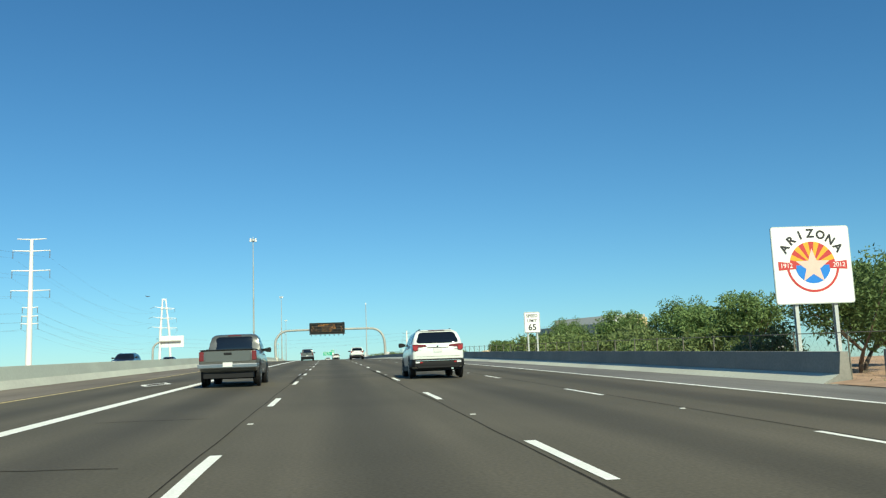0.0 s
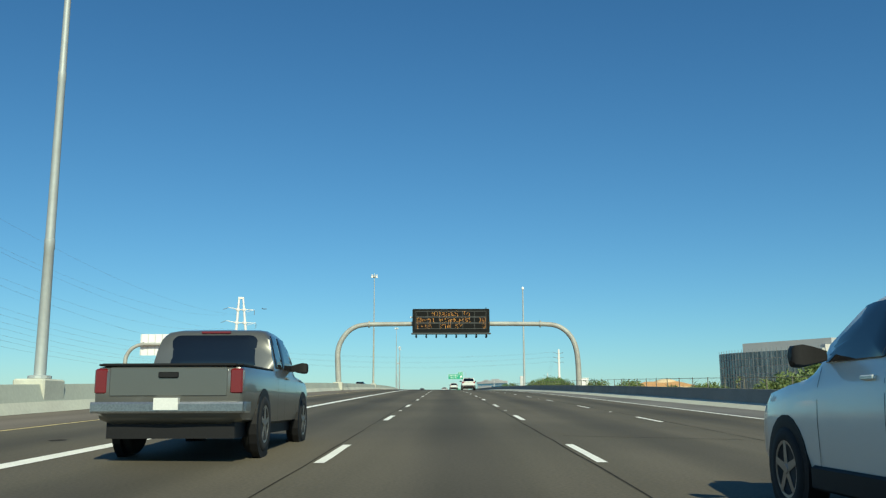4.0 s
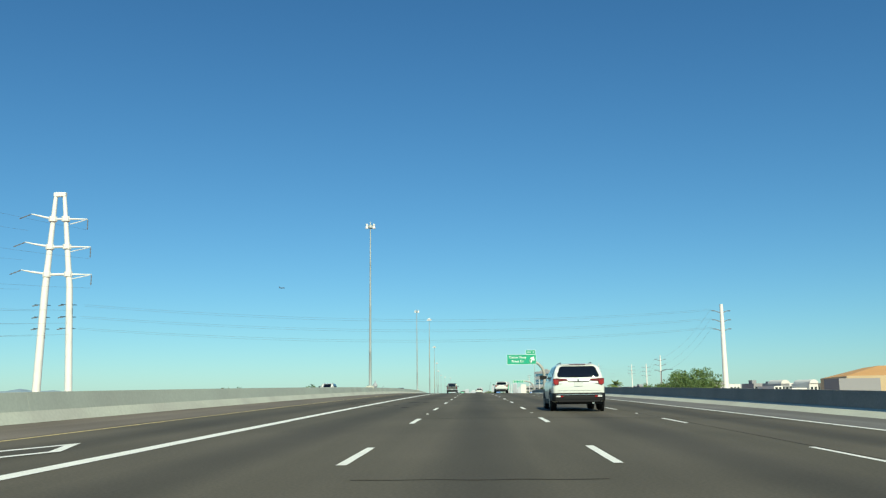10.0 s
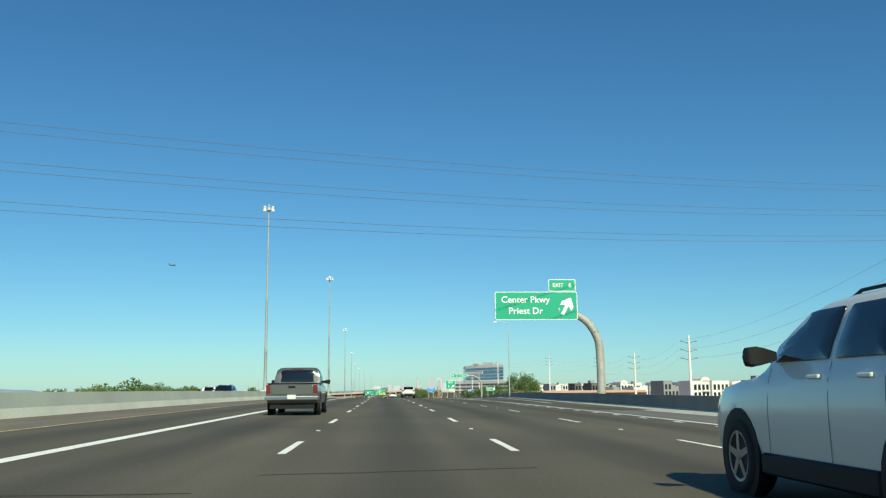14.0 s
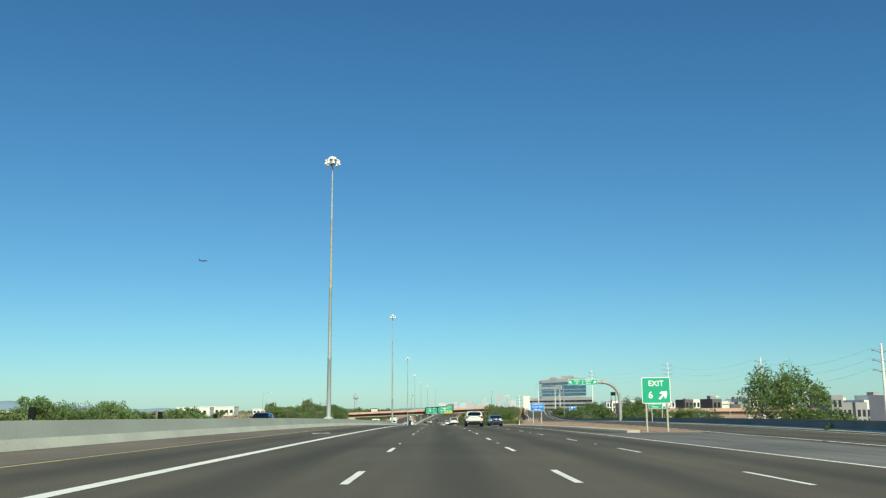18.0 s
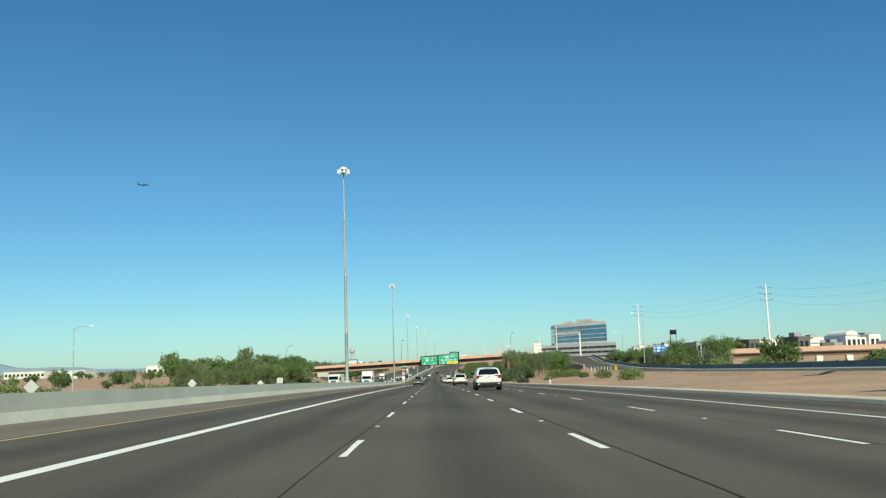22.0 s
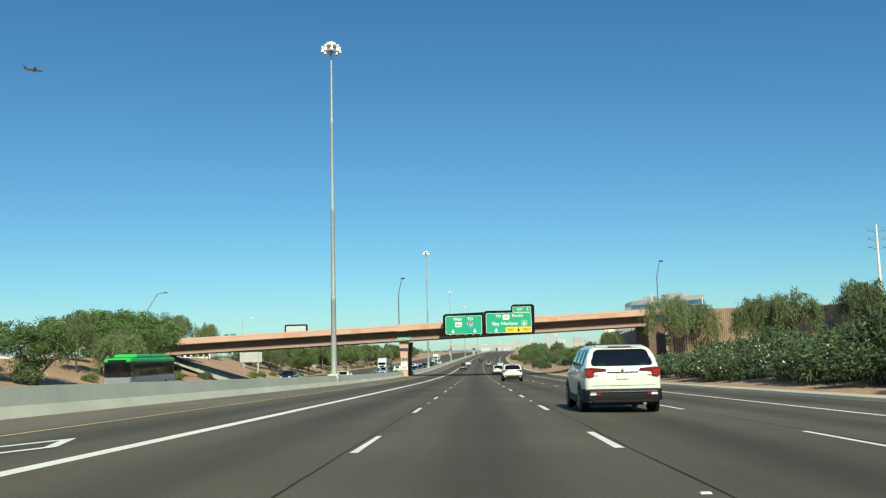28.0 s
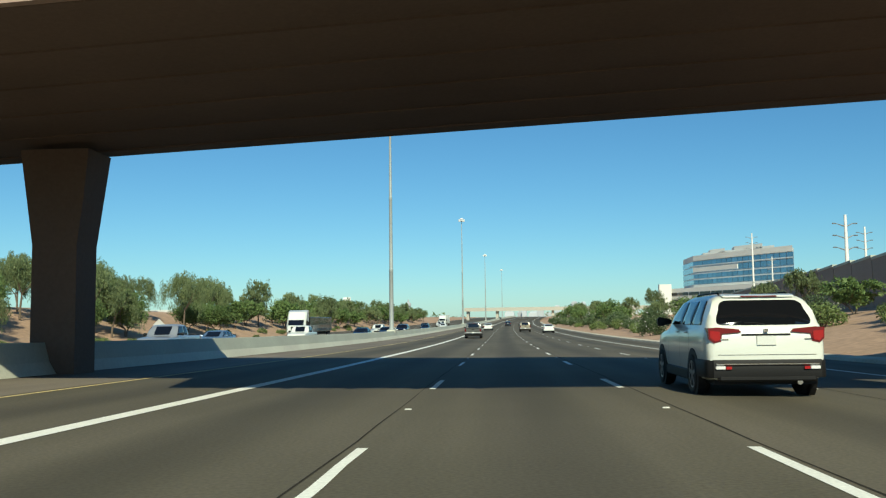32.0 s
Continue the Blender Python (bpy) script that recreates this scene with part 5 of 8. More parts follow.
def overpass():
    base = thing("overpass", Matrix.Identity(4), "pink painted concrete road bridge with girders browned for shade over the freeway", "bridge")
    offs = list(np.linspace(-58, 31, 14))
    W = 14.5
    for name, back, face in (("front_parapet", 0.0, 1), ("rear_parapet", W, -1)):
        sec = [(0, 0), (face * 0.42, 0), (face * 0.42, -1.1), (face * 0.1, -1.1), (0.0 * face, -1.02), (0, -0.33), (-0.03 * face, -0.28), (-0.03 * face, -0.2), (0, -0.16)]
        part(name, Shell().loft(bridge_row(offs, sec, back), 0, True, True), PINK, base)
    part("deck", Shell().loft(bridge_row(offs, [(0.42, -0.85), (W - 0.42, -0.85), (W - 0.42, -1.12), (0.42, -1.12)], 0), 0, True, True), CONCRETE, base)
    # Girders and soffit wear the brown that stands for shade.
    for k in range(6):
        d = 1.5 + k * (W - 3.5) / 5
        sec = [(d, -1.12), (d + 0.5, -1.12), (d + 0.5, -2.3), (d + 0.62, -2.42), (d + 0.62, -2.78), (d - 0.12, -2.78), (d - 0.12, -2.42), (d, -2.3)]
        part("girder", Shell().loft(bridge_row(offs, sec), 0, True, True), SHADE_BROWN, base)
    part("soffit", Shell().loft(bridge_row(offs, [(1.7, -2.6), (W - 1.7, -2.6), (W - 1.7, -2.74), (1.7, -2.74)]), 0, True, True), SHADE_BROWN, base)
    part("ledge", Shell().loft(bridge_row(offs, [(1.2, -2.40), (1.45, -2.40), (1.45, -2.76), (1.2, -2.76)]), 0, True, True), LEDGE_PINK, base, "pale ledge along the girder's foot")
    for a, b in ((-33.5, -30.2), (-21.5, -19.8), (-9.3, -8.0), (21, 24), (12.5, 14)):
        part("paint_patch", Shell().loft(bridge_row([a, b], [(-0.006, -0.38), (0.02, -0.38), (0.02, -0.95), (-0.006, -0.95)]), 0, True, True), PATCH, base, "redder repainted patch")
    part("parapet_post", Shell().loft(bridge_row([-13.6, -11.6], [(-0.12, 0.06), (0.5, 0.06), (0.5, -1.12), (-0.12, -1.12)]), 0, True, True), PINK, base)
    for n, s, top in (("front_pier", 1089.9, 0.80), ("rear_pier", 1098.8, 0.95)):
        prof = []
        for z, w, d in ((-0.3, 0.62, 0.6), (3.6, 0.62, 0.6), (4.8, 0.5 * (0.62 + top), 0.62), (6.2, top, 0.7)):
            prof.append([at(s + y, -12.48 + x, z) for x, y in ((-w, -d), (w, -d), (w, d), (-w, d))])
        # Only the rear pier is browned, to stand in the deck's shade.
        part(n, Shell().loft(prof, 0, True, True), PINK if n == "front_pier" else SHADE_BROWN, base)
    # abutments, coloured dark like the shade under the deck
    part("right_abutment", Shell().loft([[at(bridge_s(o, d), o, z) for d, z in ((0.3, -1), (12.3, -1), (12.3, 9.4), (0.3, 8.4))] for o in (29.2, 32.0)], 0, True, True), SHADE_BROWN, base)
    part("left_abutment", Shell().loft([[at(bridge_s(o, d), o, z) for d, z in ((0.3, -1), (12.3, -1), (12.3, 6.4), (0.3, 6.4))] for o in (-60.5, -57.0)], 0, True, True), SHADE_BROWN, base)
    part("slope_paving", Shell().loft([[at(bridge_s(o, d), o, z) for d in (0.0, 12.6)] for o, z in ((-57.0, 4.7), (-43.5, -0.25), (-43.3, -0.8))], 0, closed=False), CONCRETE_TOE, base, "pale concrete slope paving under the bridge")
    return base


bridge = overpass()


def wing_wall():
    """Brown ribbed retaining wall beside the bridge, of upright panels."""
    base = thing("wall_wing", Matrix.Identity(4), "brown ribbed concrete retaining wall beside the bridge", "retaining wall", "", "structure")
    m = surface("ribbed_wall", (0.47, 0.335, 0.23), 0.9, vary=0.1, scale=0.5, fine=9, bump=0.2, col2=(0.35, 0.255, 0.18), mix=0.5)
    run = [(1081.0, 31.5), (1077.6, 38.5), (1074.5, 47.5), (1060, 46.6), (1040, 44.6), (1020, 42.6), (1000, 40.6), (980, 39.1), (962, 37.7), (944, 36.3)]
    rib = Shell()
    for (a, o), (b, q) in zip(run[:-1], run[1:]):
        p0, p1 = at(a, o), at(b, q)
        n = max(2, int((p1 - p0).length / 3.05))
        t0, t1 = road_z(a) + (9.9 if a > 1070 else ramp_z(a) + 0.85), road_z(b) + (9.9 if b > 1070 else ramp_z(b) + 0.85)
        for i in range(n):
            u0, u1 = p0.lerp(p1, i / n + 0.002), p0.lerp(p1, (i + 1) / n - 0.002)
            d = (u1 - u0).normalized()
            nrm = Vector((d.y, -d.x, 0))
            za, zb = t0 + (t1 - t0) * i / n, t0 + (t1 - t0) * (i + 1) / n
            z0 = road_z(a) - 0.5
            k = 10
            ring_b, ring_t = [], []
            for j in range(4 * k):
                f = (j // 4 + (0.0, 0.62, 0.66, 0.96)[j % 4]) / k
                w = u0.lerp(u1, f) + nrm * (0.35 if j % 4 < 2 else 0.05)
                ring_b.append((w.x, w.y, z0))
                ring_t.append((w.x, w.y, za + (zb - za) * f))
            for f in (1.0, 0.0):
                w = u0.lerp(u1, f) - nrm * 0.1
                ring_b.append((w.x, w.y, z0))
                ring_t.append((w.x, w.y, za + (zb - za) * f))
            part("wall_panel", Shell().loft([ring_b, ring_t], 0, False, True), m, base)
    return base


wing_wall()


WALL_BROWN = surface("brown_grey_wall", (0.30, 0.235, 0.19), 0.85, vary=0.1, scale=0.3, fine=8, bump=0.2, each=0.06)


def ramp_wall():
    """Retaining wall of the entrance ramp that comes down beyond the bridge, of cast panels."""
    base = thing("wall_ramp", Matrix.Identity(4), "brown-grey concrete retaining wall of the ramp beyond the bridge", "retaining wall", "", "structure")
    run = [(1103, 31.0, 8.0), (1150, 34.2, 7.6), (1200, 37.8, 7.0), (1250, 41.5, 6.0), (1320, 48, 4.2)]
    for (a, o, ta), (b, q, tb) in zip(run[:-1], run[1:]):
        p0, p1 = at(a, o), at(b, q)
        n = max(2, int((p1 - p0).length / 6.1))
        for i in range(n):
            u0, u1 = p0.lerp(p1, i / n + 0.002), p0.lerp(p1, (i + 1) / n - 0.002)
            d = (u1 - u0).normalized()
            nrm = Vector((d.y, -d.x, 0))
            za, zb = road_z(a) + ta + (tb - ta) * i / n, road_z(b) + ta + (tb - ta) * (i + 1) / n
            foot = ground_z(a, o - 1) - 1.5
            ring = [u0, u1, u1 + nrm * 0.4, u0 + nrm * 0.4]
            part("wall_panel", Shell().loft([[(w.x, w.y, foot) for w in ring], [(w.x, w.y, z) for w, z in zip(ring, (za, zb, zb, za))]], 0, False, True), WALL_BROWN, base)
            ring = [u0 - nrm * 0.06, u1 - nrm * 0.06, u1 + nrm * 0.46, u0 + nrm * 0.46]
            part("coping", Shell().loft([[(w.x, w.y, z) for w, z in zip(ring, (za, zb, zb, za))], [(w.x, w.y, z + 0.25) for w, z in zip(ring, (za, zb, zb, za))]], 0, True, True), CONCRETE, base)
    return base


ramp_wall()


def bridge_signs():
    zb = road_z(1084.9) - road_z(1085)
    base = thing("bridge_sign_left", stand(1084.2, -0.08, 0), "green overhead route sign in a black frame on the bridge", "overhead sign", "bridge signs")
    fr = surface("frame_black", (0.010, 0.011, 0.011), 0.7, vary=0.2, spec=0.08)
    out = [(-5.3, 6.75), (1.6, 6.75), (1.6, 10.62), (-4.9, 10.44), (-5.3, 10.15)]
    part("frame", plate(list(reversed(out)), -0.1, 1.0), fr, base, "black open sign frame")
    p = sign_face(base, -4.86, 1.27, 7.0, 10.08, SIGN_GREEN, y=-0.14, r=0.2, b=0.06)
    y = -0.172
    words("W", 0.66, SIGN_WHITE, p, upright(-3.18, y, 9.5), bold=0.012)
    words("EST", 0.5, SIGN_WHITE, p, upright(-2.42, y, 9.44), bold=0.012)
    words("TO", 0.66, SIGN_WHITE, p, upright(-0.7, y, 9.5), bold=0.012)
    part("state_shield", plate([(-3.25, 8.2), (-2.3, 8.2), (-2.12, 8.4), (-2.12, 9.02), (-3.05, 9.0), (-3.05, 9.06), (-3.2, 9.0), (-3.25, 8.6)][::-1], y - 0.012, y), SIGN_WHITE, p, "white state route shield")
    words("202", 0.58, INK, p, upright(-2.68, y - 0.016, 8.6), bold=0.006)
    sh = [(-1.15, 8.95), (-1.2, 8.6), (-1.0, 8.3), (-0.72, 8.12), (-0.44, 8.3), (-0.24, 8.6), (-0.29, 8.95), (-0.72, 9.08)]
    part("interstate_shield", plate([(x, z) for x, z in sh], y - 0.01, y), SIGN_WHITE, p, "interstate shield")
    part("shield_blue", plate([(-0.72 + (x + 0.72) * 0.9, min(8.6 + (z - 8.6) * 0.9, 8.84)) for x, z in sh], y - 0.014, y - 0.004), SIGN_BLUE, p)
    part("shield_red", plate([(-1.1, 8.85), (-0.34, 8.85), (-0.36, 8.96), (-0.72, 9.04), (-1.08, 8.96)], y - 0.014, y - 0.004), SIGN_RED, p)
    words("10", 0.5, SIGN_WHITE, p, upright(-0.72, y - 0.02, 8.55), bold=0.006)
    for x in (-3.62, 0.05):
        arrow(p, x, y, 7.5, 0.75, 180, SIGN_WHITE)
    for k in range(5):
        x = -4.1 + k * 1.28
        part("sign_lamp", Shell().lathe([(0.03, 6.98), (0.05, 6.85), (0.11, 6.78), (0.11, 6.74)], 8, at=(x, -0.2, 0)), SIGN_BACK, base)
    b2 = thing("bridge_sign_right", stand(1084.2, -0.08, 0), "green overhead airport sign with yellow exit only panel", "overhead sign", "bridge signs")
    out = [(1.62, 6.8), (10.1, 6.8), (10.15, 11.5), (9.75, 11.78), (6.6, 11.78), (6.25, 11.5), (6.25, 10.82), (2.0, 10.82), (1.62, 10.55)]
    part("frame", plate(list(reversed(out)), -0.1, 1.0), fr, b2, "black open sign frame")
    p = sign_face(b2, 1.97, 9.6, 7.06, 10.4, SIGN_GREEN, y=-0.14, r=0.2, b=0.06)
    words("TO", 0.62, SIGN_WHITE, p, upright(4.05, y, 9.88), bold=0.012)
    part("state_shield", plate([(4.8, 9.28), (5.75, 9.25), (5.92, 9.45), (5.92, 10.1), (5.0, 10.08), (4.95, 10.14), (4.82, 10.05), (4.78, 9.7)], y - 0.012, y), SIGN_WHITE, p, "white state route shield")
    words("143", 0.58, INK, p, upright(5.35, y - 0.016, 9.68), bold=0.006)
    words("S", 0.66, SIGN_WHITE, p, upright(6.5, y, 9.88), bold=0.012)
    words("OUTH", 0.5, SIGN_WHITE, p, upright(7.45, y, 9.82), bold=0.012)
    words("Sky Harbor", 0.84, SIGN_WHITE, p, upright(5.15, y, 8.6), bold=0.006, stretch=1.14)
    part("airport_square", plate(rounded(7.95, 8.85, 8.2, 9.1, 0.08), y - 0.008, y), SIGN_WHITE, p, "airport symbol")
    part("airport_green", plate(rounded(8.0, 8.8, 8.25, 9.05, 0.06), y - 0.012, y - 0.002), SIGN_GREEN, p)
    pl = [(8.4, 9.0), (8.35, 8.92), (8.35, 8.72), (8.06, 8.56), (8.06, 8.48), (8.35, 8.56), (8.37, 8.4), (8.27, 8.33), (8.4, 8.29), (8.53, 8.33), (8.43, 8.4), (8.45, 8.56), (8.74, 8.48), (8.74, 8.56), (8.45, 8.72), (8.45, 8.92)]
    part("aeroplane_shape", Shell().add([(x, y - 0.016, z) for x, z in pl] + [(8.4, y - 0.016, 8.62)], [(16, k, (k + 1) % 16) for k in range(16)]), SIGN_WHITE, p)
    part("exit_only_panel", plate([(5.22, 7.1), (9.55, 7.1), (9.55, 8.02), (5.22, 8.02)][::-1], y - 0.012, y), SIGN_YELLOW, p, "yellow exit only panel")
    words("EXIT", 0.52, INK, p, upright(6.15, y - 0.02, 7.55), bold=0.006)
    words("ONLY", 0.52, INK, p, upright(8.75, y - 0.02, 7.55), bold=0.006)
    arrow(p, 7.4, y - 0.02, 7.56, 0.72, 180, INK)
    arrow(p, 3.65, y, 7.55, 0.75, 180, SIGN_WHITE)
    t = sign_face(b2, 6.5, 9.58, 10.44, 11.4, SIGN_GREEN, y=-0.14, r=0.12, b=0.05, name="exit_tab")
    words("EXIT", 0.42, SIGN_WHITE, t, upright(7.7, y, 10.92), bold=0.008)
    words("5", 0.56, SIGN_WHITE, t, upright(9.0, y, 10.92), bold=0.01)
    s = thing("street_name_sign", stand(1087.0, -12.3, 0), "small green street name sign on the girder", "road sign")
    q = sign_face(s, -1.18, 1.18, 6.3, 6.82, SIGN_GREEN, y=-0.06, r=0.04, b=0.02)
    words("Center Pkwy", 0.36, SIGN_WHITE, q, upright(0, -0.095, 6.56), bold=0.005)
    h = thing("carpool_sign_on_pier", stand(1089.26, -12.48, 0), "black and white carpool lane sign on the bridge pier", "road sign")
    q = part("panel", Shell().box(-0.58, 0.58, -0.05, -0.01, 1.2, 3.2), SIGN_WHITE, h)
    part("black_head", Shell().box(-0.58, 0.58, -0.058, -0.045, 2.72, 3.24), INK, q)
    part("diamond", Shell().add([(-0.36, -0.062, 2.8), (-0.24, -0.062, 2.98), (-0.36, -0.062, 3.16), (-0.48, -0.062, 2.98)], [(3, 0, 1, 2)]), SIGN_WHITE, q)
    words("LEFT", 0.22, SIGN_WHITE, q, upright(0.18, -0.062, 3.08))
    words("LANE", 0.22, SIGN_WHITE, q, upright(0.18, -0.062, 2.86))
    words("HOV 2+", 0.30, INK, q, upright(0, -0.055, 2.52))
    words("ONLY", 0.30, INK, q, upright(0, -0.055, 2.18))
    for z in (1.85, 1.62, 1.38):
        part("print_bar", Shell().box(-0.38, 0.38, -0.056, -0.049, z - 0.05, z + 0.05), INK if z < 1.7 else WALL_SHADE_GREY, q, "unreadable line of print")


bridge_signs()
DARK_GALV = surface("dark_galvanised", (0.13, 0.135, 0.13), 0.6, 0.3, vary=0.1)
for o in (-13.1, 31.0):
    b = thing("bridge_lamp", stand(bridge_s(o, 0.25), o, bridge_top(o)), "grey lamp post standing on the bridge parapet", "street light", "bridge lamps")
    part("pole", Shell().tube([(0, 0, 0), (0, 0, 5.2), (0.12, 0, 6.0), (0.62, 0, 8.0)], [0.095, 0.075, 0.065, 0.05], 8), DARK_GALV, b, smooth=40)
    part("lamp_head", Shell().box(0.5, 1.15, -0.14, 0.14, 7.95, 8.15, 0.03), BLACK, b)
    part("base_plate", Shell().box(-0.25, 0.25, -0.2, 0.2, 0.0, 0.08), BLACK, b)

b = thing("leaning_lamp", stand(1099, -61.7, ground_z(1099, -61.7)), "thin grey street light on a slanting arm", "street light")
hz = road_z(1099) + 16.2 - ground_z(1099, -61.7)
part("pole", Shell().tube([(0, 0, -0.3), (0, 0, hz - 4.6), (0.15, 1.0, hz - 3.2), (0.9, 3.4, hz - 0.5), (1.6, 5.0, hz - 0.1)], [0.12, 0.09, 0.075, 0.06, 0.05], 8), DARK_GALV, b, smooth=40)
part("lamp_head", Shell().box(1.45, 2.1, 4.8, 5.6, hz - 0.2, hz, 0.04), DARK_GALV, b)

# the crossing road's bridge over the canal, beyond the exit ramp
side = thing("canal_bridge", Matrix.Identity(4), "low pink concrete bridge on pale piers beyond the ramp", "bridge")
e0, e1 = Vector((33, 981, 0)), Vector((106, 962, 0))
along = (e1 - e0).normalized()
back = Vector((-along.y, along.x, 0))
for name, d0, d1, z0, z1, m in (("parapet", 0, 0.4, 8.9, 10.2, PINK), ("deck", 0.4, 11, 8.6, 9.1, CONCRETE), ("girder", 0.9, 1.6, 7.6, 8.65, SHADE_BROWN), ("rear_girder", 9.6, 10.3, 7.6, 8.65, SHADE_BROWN)):
    q = [e0 + back * d0, e1 + back * d0, e1 + back * d1, e0 + back * d1]
    part(name, Shell().loft([[(v.x, v.y, z) for v in q] for z in (z0, z1)], 0, True, True), m, side)
for t in (0.32, 0.42, 0.66, 0.9):
    c = e0.lerp(e1, t) + back * 1.3
    part("pier", Shell().box(c.x - 0.9, c.x + 0.9, c.y - 0.6, c.y + 0.6, -1, 7.65, 0.08), STUCCO_PALE, side)
q = e0 + back * 5
part("abutment", Shell().box(q.x - 4.0, q.x + 0.6, q.y - 5.0, q.y + 5.0, -1, 8.6, 0.1), SHADE_BROWN, side)

# a farther overpass
far = thing("far_overpass", Matrix.Identity(4), "distant pale concrete overpass with dark openings", "bridge")
PALE = surface("pale_concrete", (0.46, 0.43, 0.37), 0.85, vary=0.06, scale=0.1)
part("deck", Shell().loft([[at(1620 + d, o, z) for d, z in ((0, 5.2), (12, 5.2), (12, 7.4), (0, 7.4))] for o in np.linspace(-34, 95, 9)], 0, True, True), PALE, far)
for o in (-32, -14, 20, 36, 52, 68, 84):
    part("pier", Shell().loft([[at(1625 + y, o + x, z) for x, y in ((-0.8, -3), (0.8, -3), (0.8, 3), (-0.8, 3))] for z in (-4, 5.3)], 0, False, True), PALE, far)

# ---------- buildings ----------
BLUE_GLASS = surface("office_glass", (0.13, 0.17, 0.19), 0.12, 0.3, vary=0.2, scale=0.08, fine=0.9, spec=0.9, each=0.25)
DARK_GLASS = surface("dark_glass", (0.018, 0.024, 0.03), 0.14, 0.0, vary=0.2, scale=0.2, spec=0.8, each=0.3)
MULLION = surface("mullion_grey", (0.24, 0.25, 0.25), 0.5, 0.3, vary=0.1)
TAN = surface("tan_stucco", (0.66, 0.50, 0.30), 0.9, vary=0.06, scale=0.1)
STUCCO = surface("white_stucco", (0.70, 0.69, 0.65), 0.9, vary=0.06, scale=0.1, each=0.06)
GREY_STUCCO = surface("grey_stucco", (0.30, 0.30, 0.31), 0.9, vary=0.08, scale=0.1, each=0.1)


def flat(p):
    return Vector((p.x, p.y, 0))


def facade_panes(parent, a, b, z0, z1, cols, rows, mat, proud=0.12, gap=0.16, name="window"):
    """Glass panes in a wall that runs from a to b."""
    d = (b - a).normalized()
    nrm = Vector((d.y, -d.x, 0))
    L = (b - a).length
    for i in range(cols):
        for j in range(rows):
            u0, u1 = L * i / cols + gap, L * (i + 1) / cols - gap
            w0, w1 = z0 + (z1 - z0) * j / rows + gap, z0 + (z1 - z0) * (j + 1) / rows - gap
            q = [a + d * u0 + nrm * proud, a + d * u1 + nrm * proud, a + d * u1 + nrm * 0.0, a + d * u0 + nrm * 0.0]
            part(name, Shell().loft([[(p.x, p.y, w0) for p in q], [(p.x, p.y, w1) for p in q]], 0, True, True), mat, parent)


def prism(pts, z0, z1):
    return Shell().loft([[(p.x, p.y, z0) for p in pts], [(p.x, p.y, z1) for p in pts]], 0, True, True)


def glass_office():
    base = thing("glass_office", Matrix.Identity(4), "curved dark glass office block with a tan end wall", "building")
    front = [flat(at(681 - 68 * t, 187 + 33 * t + 7 * math.sin(math.pi * t) * -1)) for t in np.linspace(0, 1, 9)]
    back = [flat(at(626, 250)), flat(at(690, 236))]
    part("body", prism(front + [flat(at(611, 236))] + back, -1, 35.6), surface("facade_grey", (0.40, 0.42, 0.41), 0.6, vary=0.06, scale=0.1), base)
    for a, b in zip(front[:-1], front[1:]):
        facade_panes(base, a, b, 1.0, 35.5, 3, 8, BLUE_GLASS, 0.25, 0.22, "window")
        d = (b - a).normalized()
        nrm = Vector((d.y, -d.x, 0))
        for k in range(3):
            p = a + d * ((b - a).length * (k + 0.5) / 3)
            part("fin", Shell().tube([(p.x + nrm.x * 0.9, p.y + nrm.y * 0.9, 4), (p.x + nrm.x * 0.9, p.y + nrm.y * 0.9, 37.2)], 0.12, 4), MULLION, base)
    ro = [flat(at(668 - 52 * t, 197 + 30 * t)) for t in (0, 0.5, 1)]
    part("roof_storey", prism(ro + [flat(at(618, 250)), flat(at(672, 230))], 35.6, 41.4), surface("metal_roof_grey", (0.40, 0.41, 0.41), 0.6, vary=0.06, scale=0.05), base)
    e0, e1 = flat(at(612.4, 221.5)), flat(at(608.5, 240))
    part("grey_end", prism([e0, flat(at(611, 230)), flat(at(618, 232)), flat(at(619, 222))], -1, 37.5), surface("pale_panel", (0.55, 0.55, 0.52), 0.7, vary=0.05, scale=0.05), base)
    e = part("tan_end", prism([flat(at(611, 230)), flat(at(608, 247)), flat(at(624, 250)), flat(at(628, 232))], -1, 38.6), TAN, base, "sunlit tan stucco end wall")
    for k in range(6):
        z = 12 + 4.2 * k
        a, b = flat(at(610.2, 236 + (k % 3) * 4)), flat(at(609.2, 241 + (k % 3) * 4))
        facade_panes(e, a, b, z, z + 1.5, 1, 1, DARK_GLASS, 0.2, 0.05)


glass_office()


def domed_hall():
    base = thing("tan_hall", Matrix.Identity(4), "low tan stucco hall with an orange roof and round tower", "building")
    a, b, c, d = flat(at(545, 92)), flat(at(530, 122)), flat(at(575, 136)), flat(at(590, 104))
    part("hall", prism([a, b, c, d], -1, 13.0), TAN, base)
    m = surface("orange_roof", (0.62, 0.33, 0.13), 0.9, vary=0.08, scale=0.2)
    mid = (a + b + c + d) / 4
    part("roof", Shell().loft([[(q.x, q.y, 13.0) for q in (a, b, c, d)], [(mid.x + (q.x - mid.x) * 0.45, mid.y + (q.y - mid.y) * 0.45, 15.6) for q in (a, b, c, d)]], 0, False, True), m, base)
    p = at(552, 113)
    part("round_tower", Shell().lathe([(7.5, -1), (7.5, 11.2), (7.2, 13.6), (5.6, 15.6), (3.0, 16.6), (0.3, 16.9)], 24, at=(p.x, p.y, 0)), TAN, base, smooth=40)
    nrm = (flat(at(300, 0)) - flat(p)).normalized()
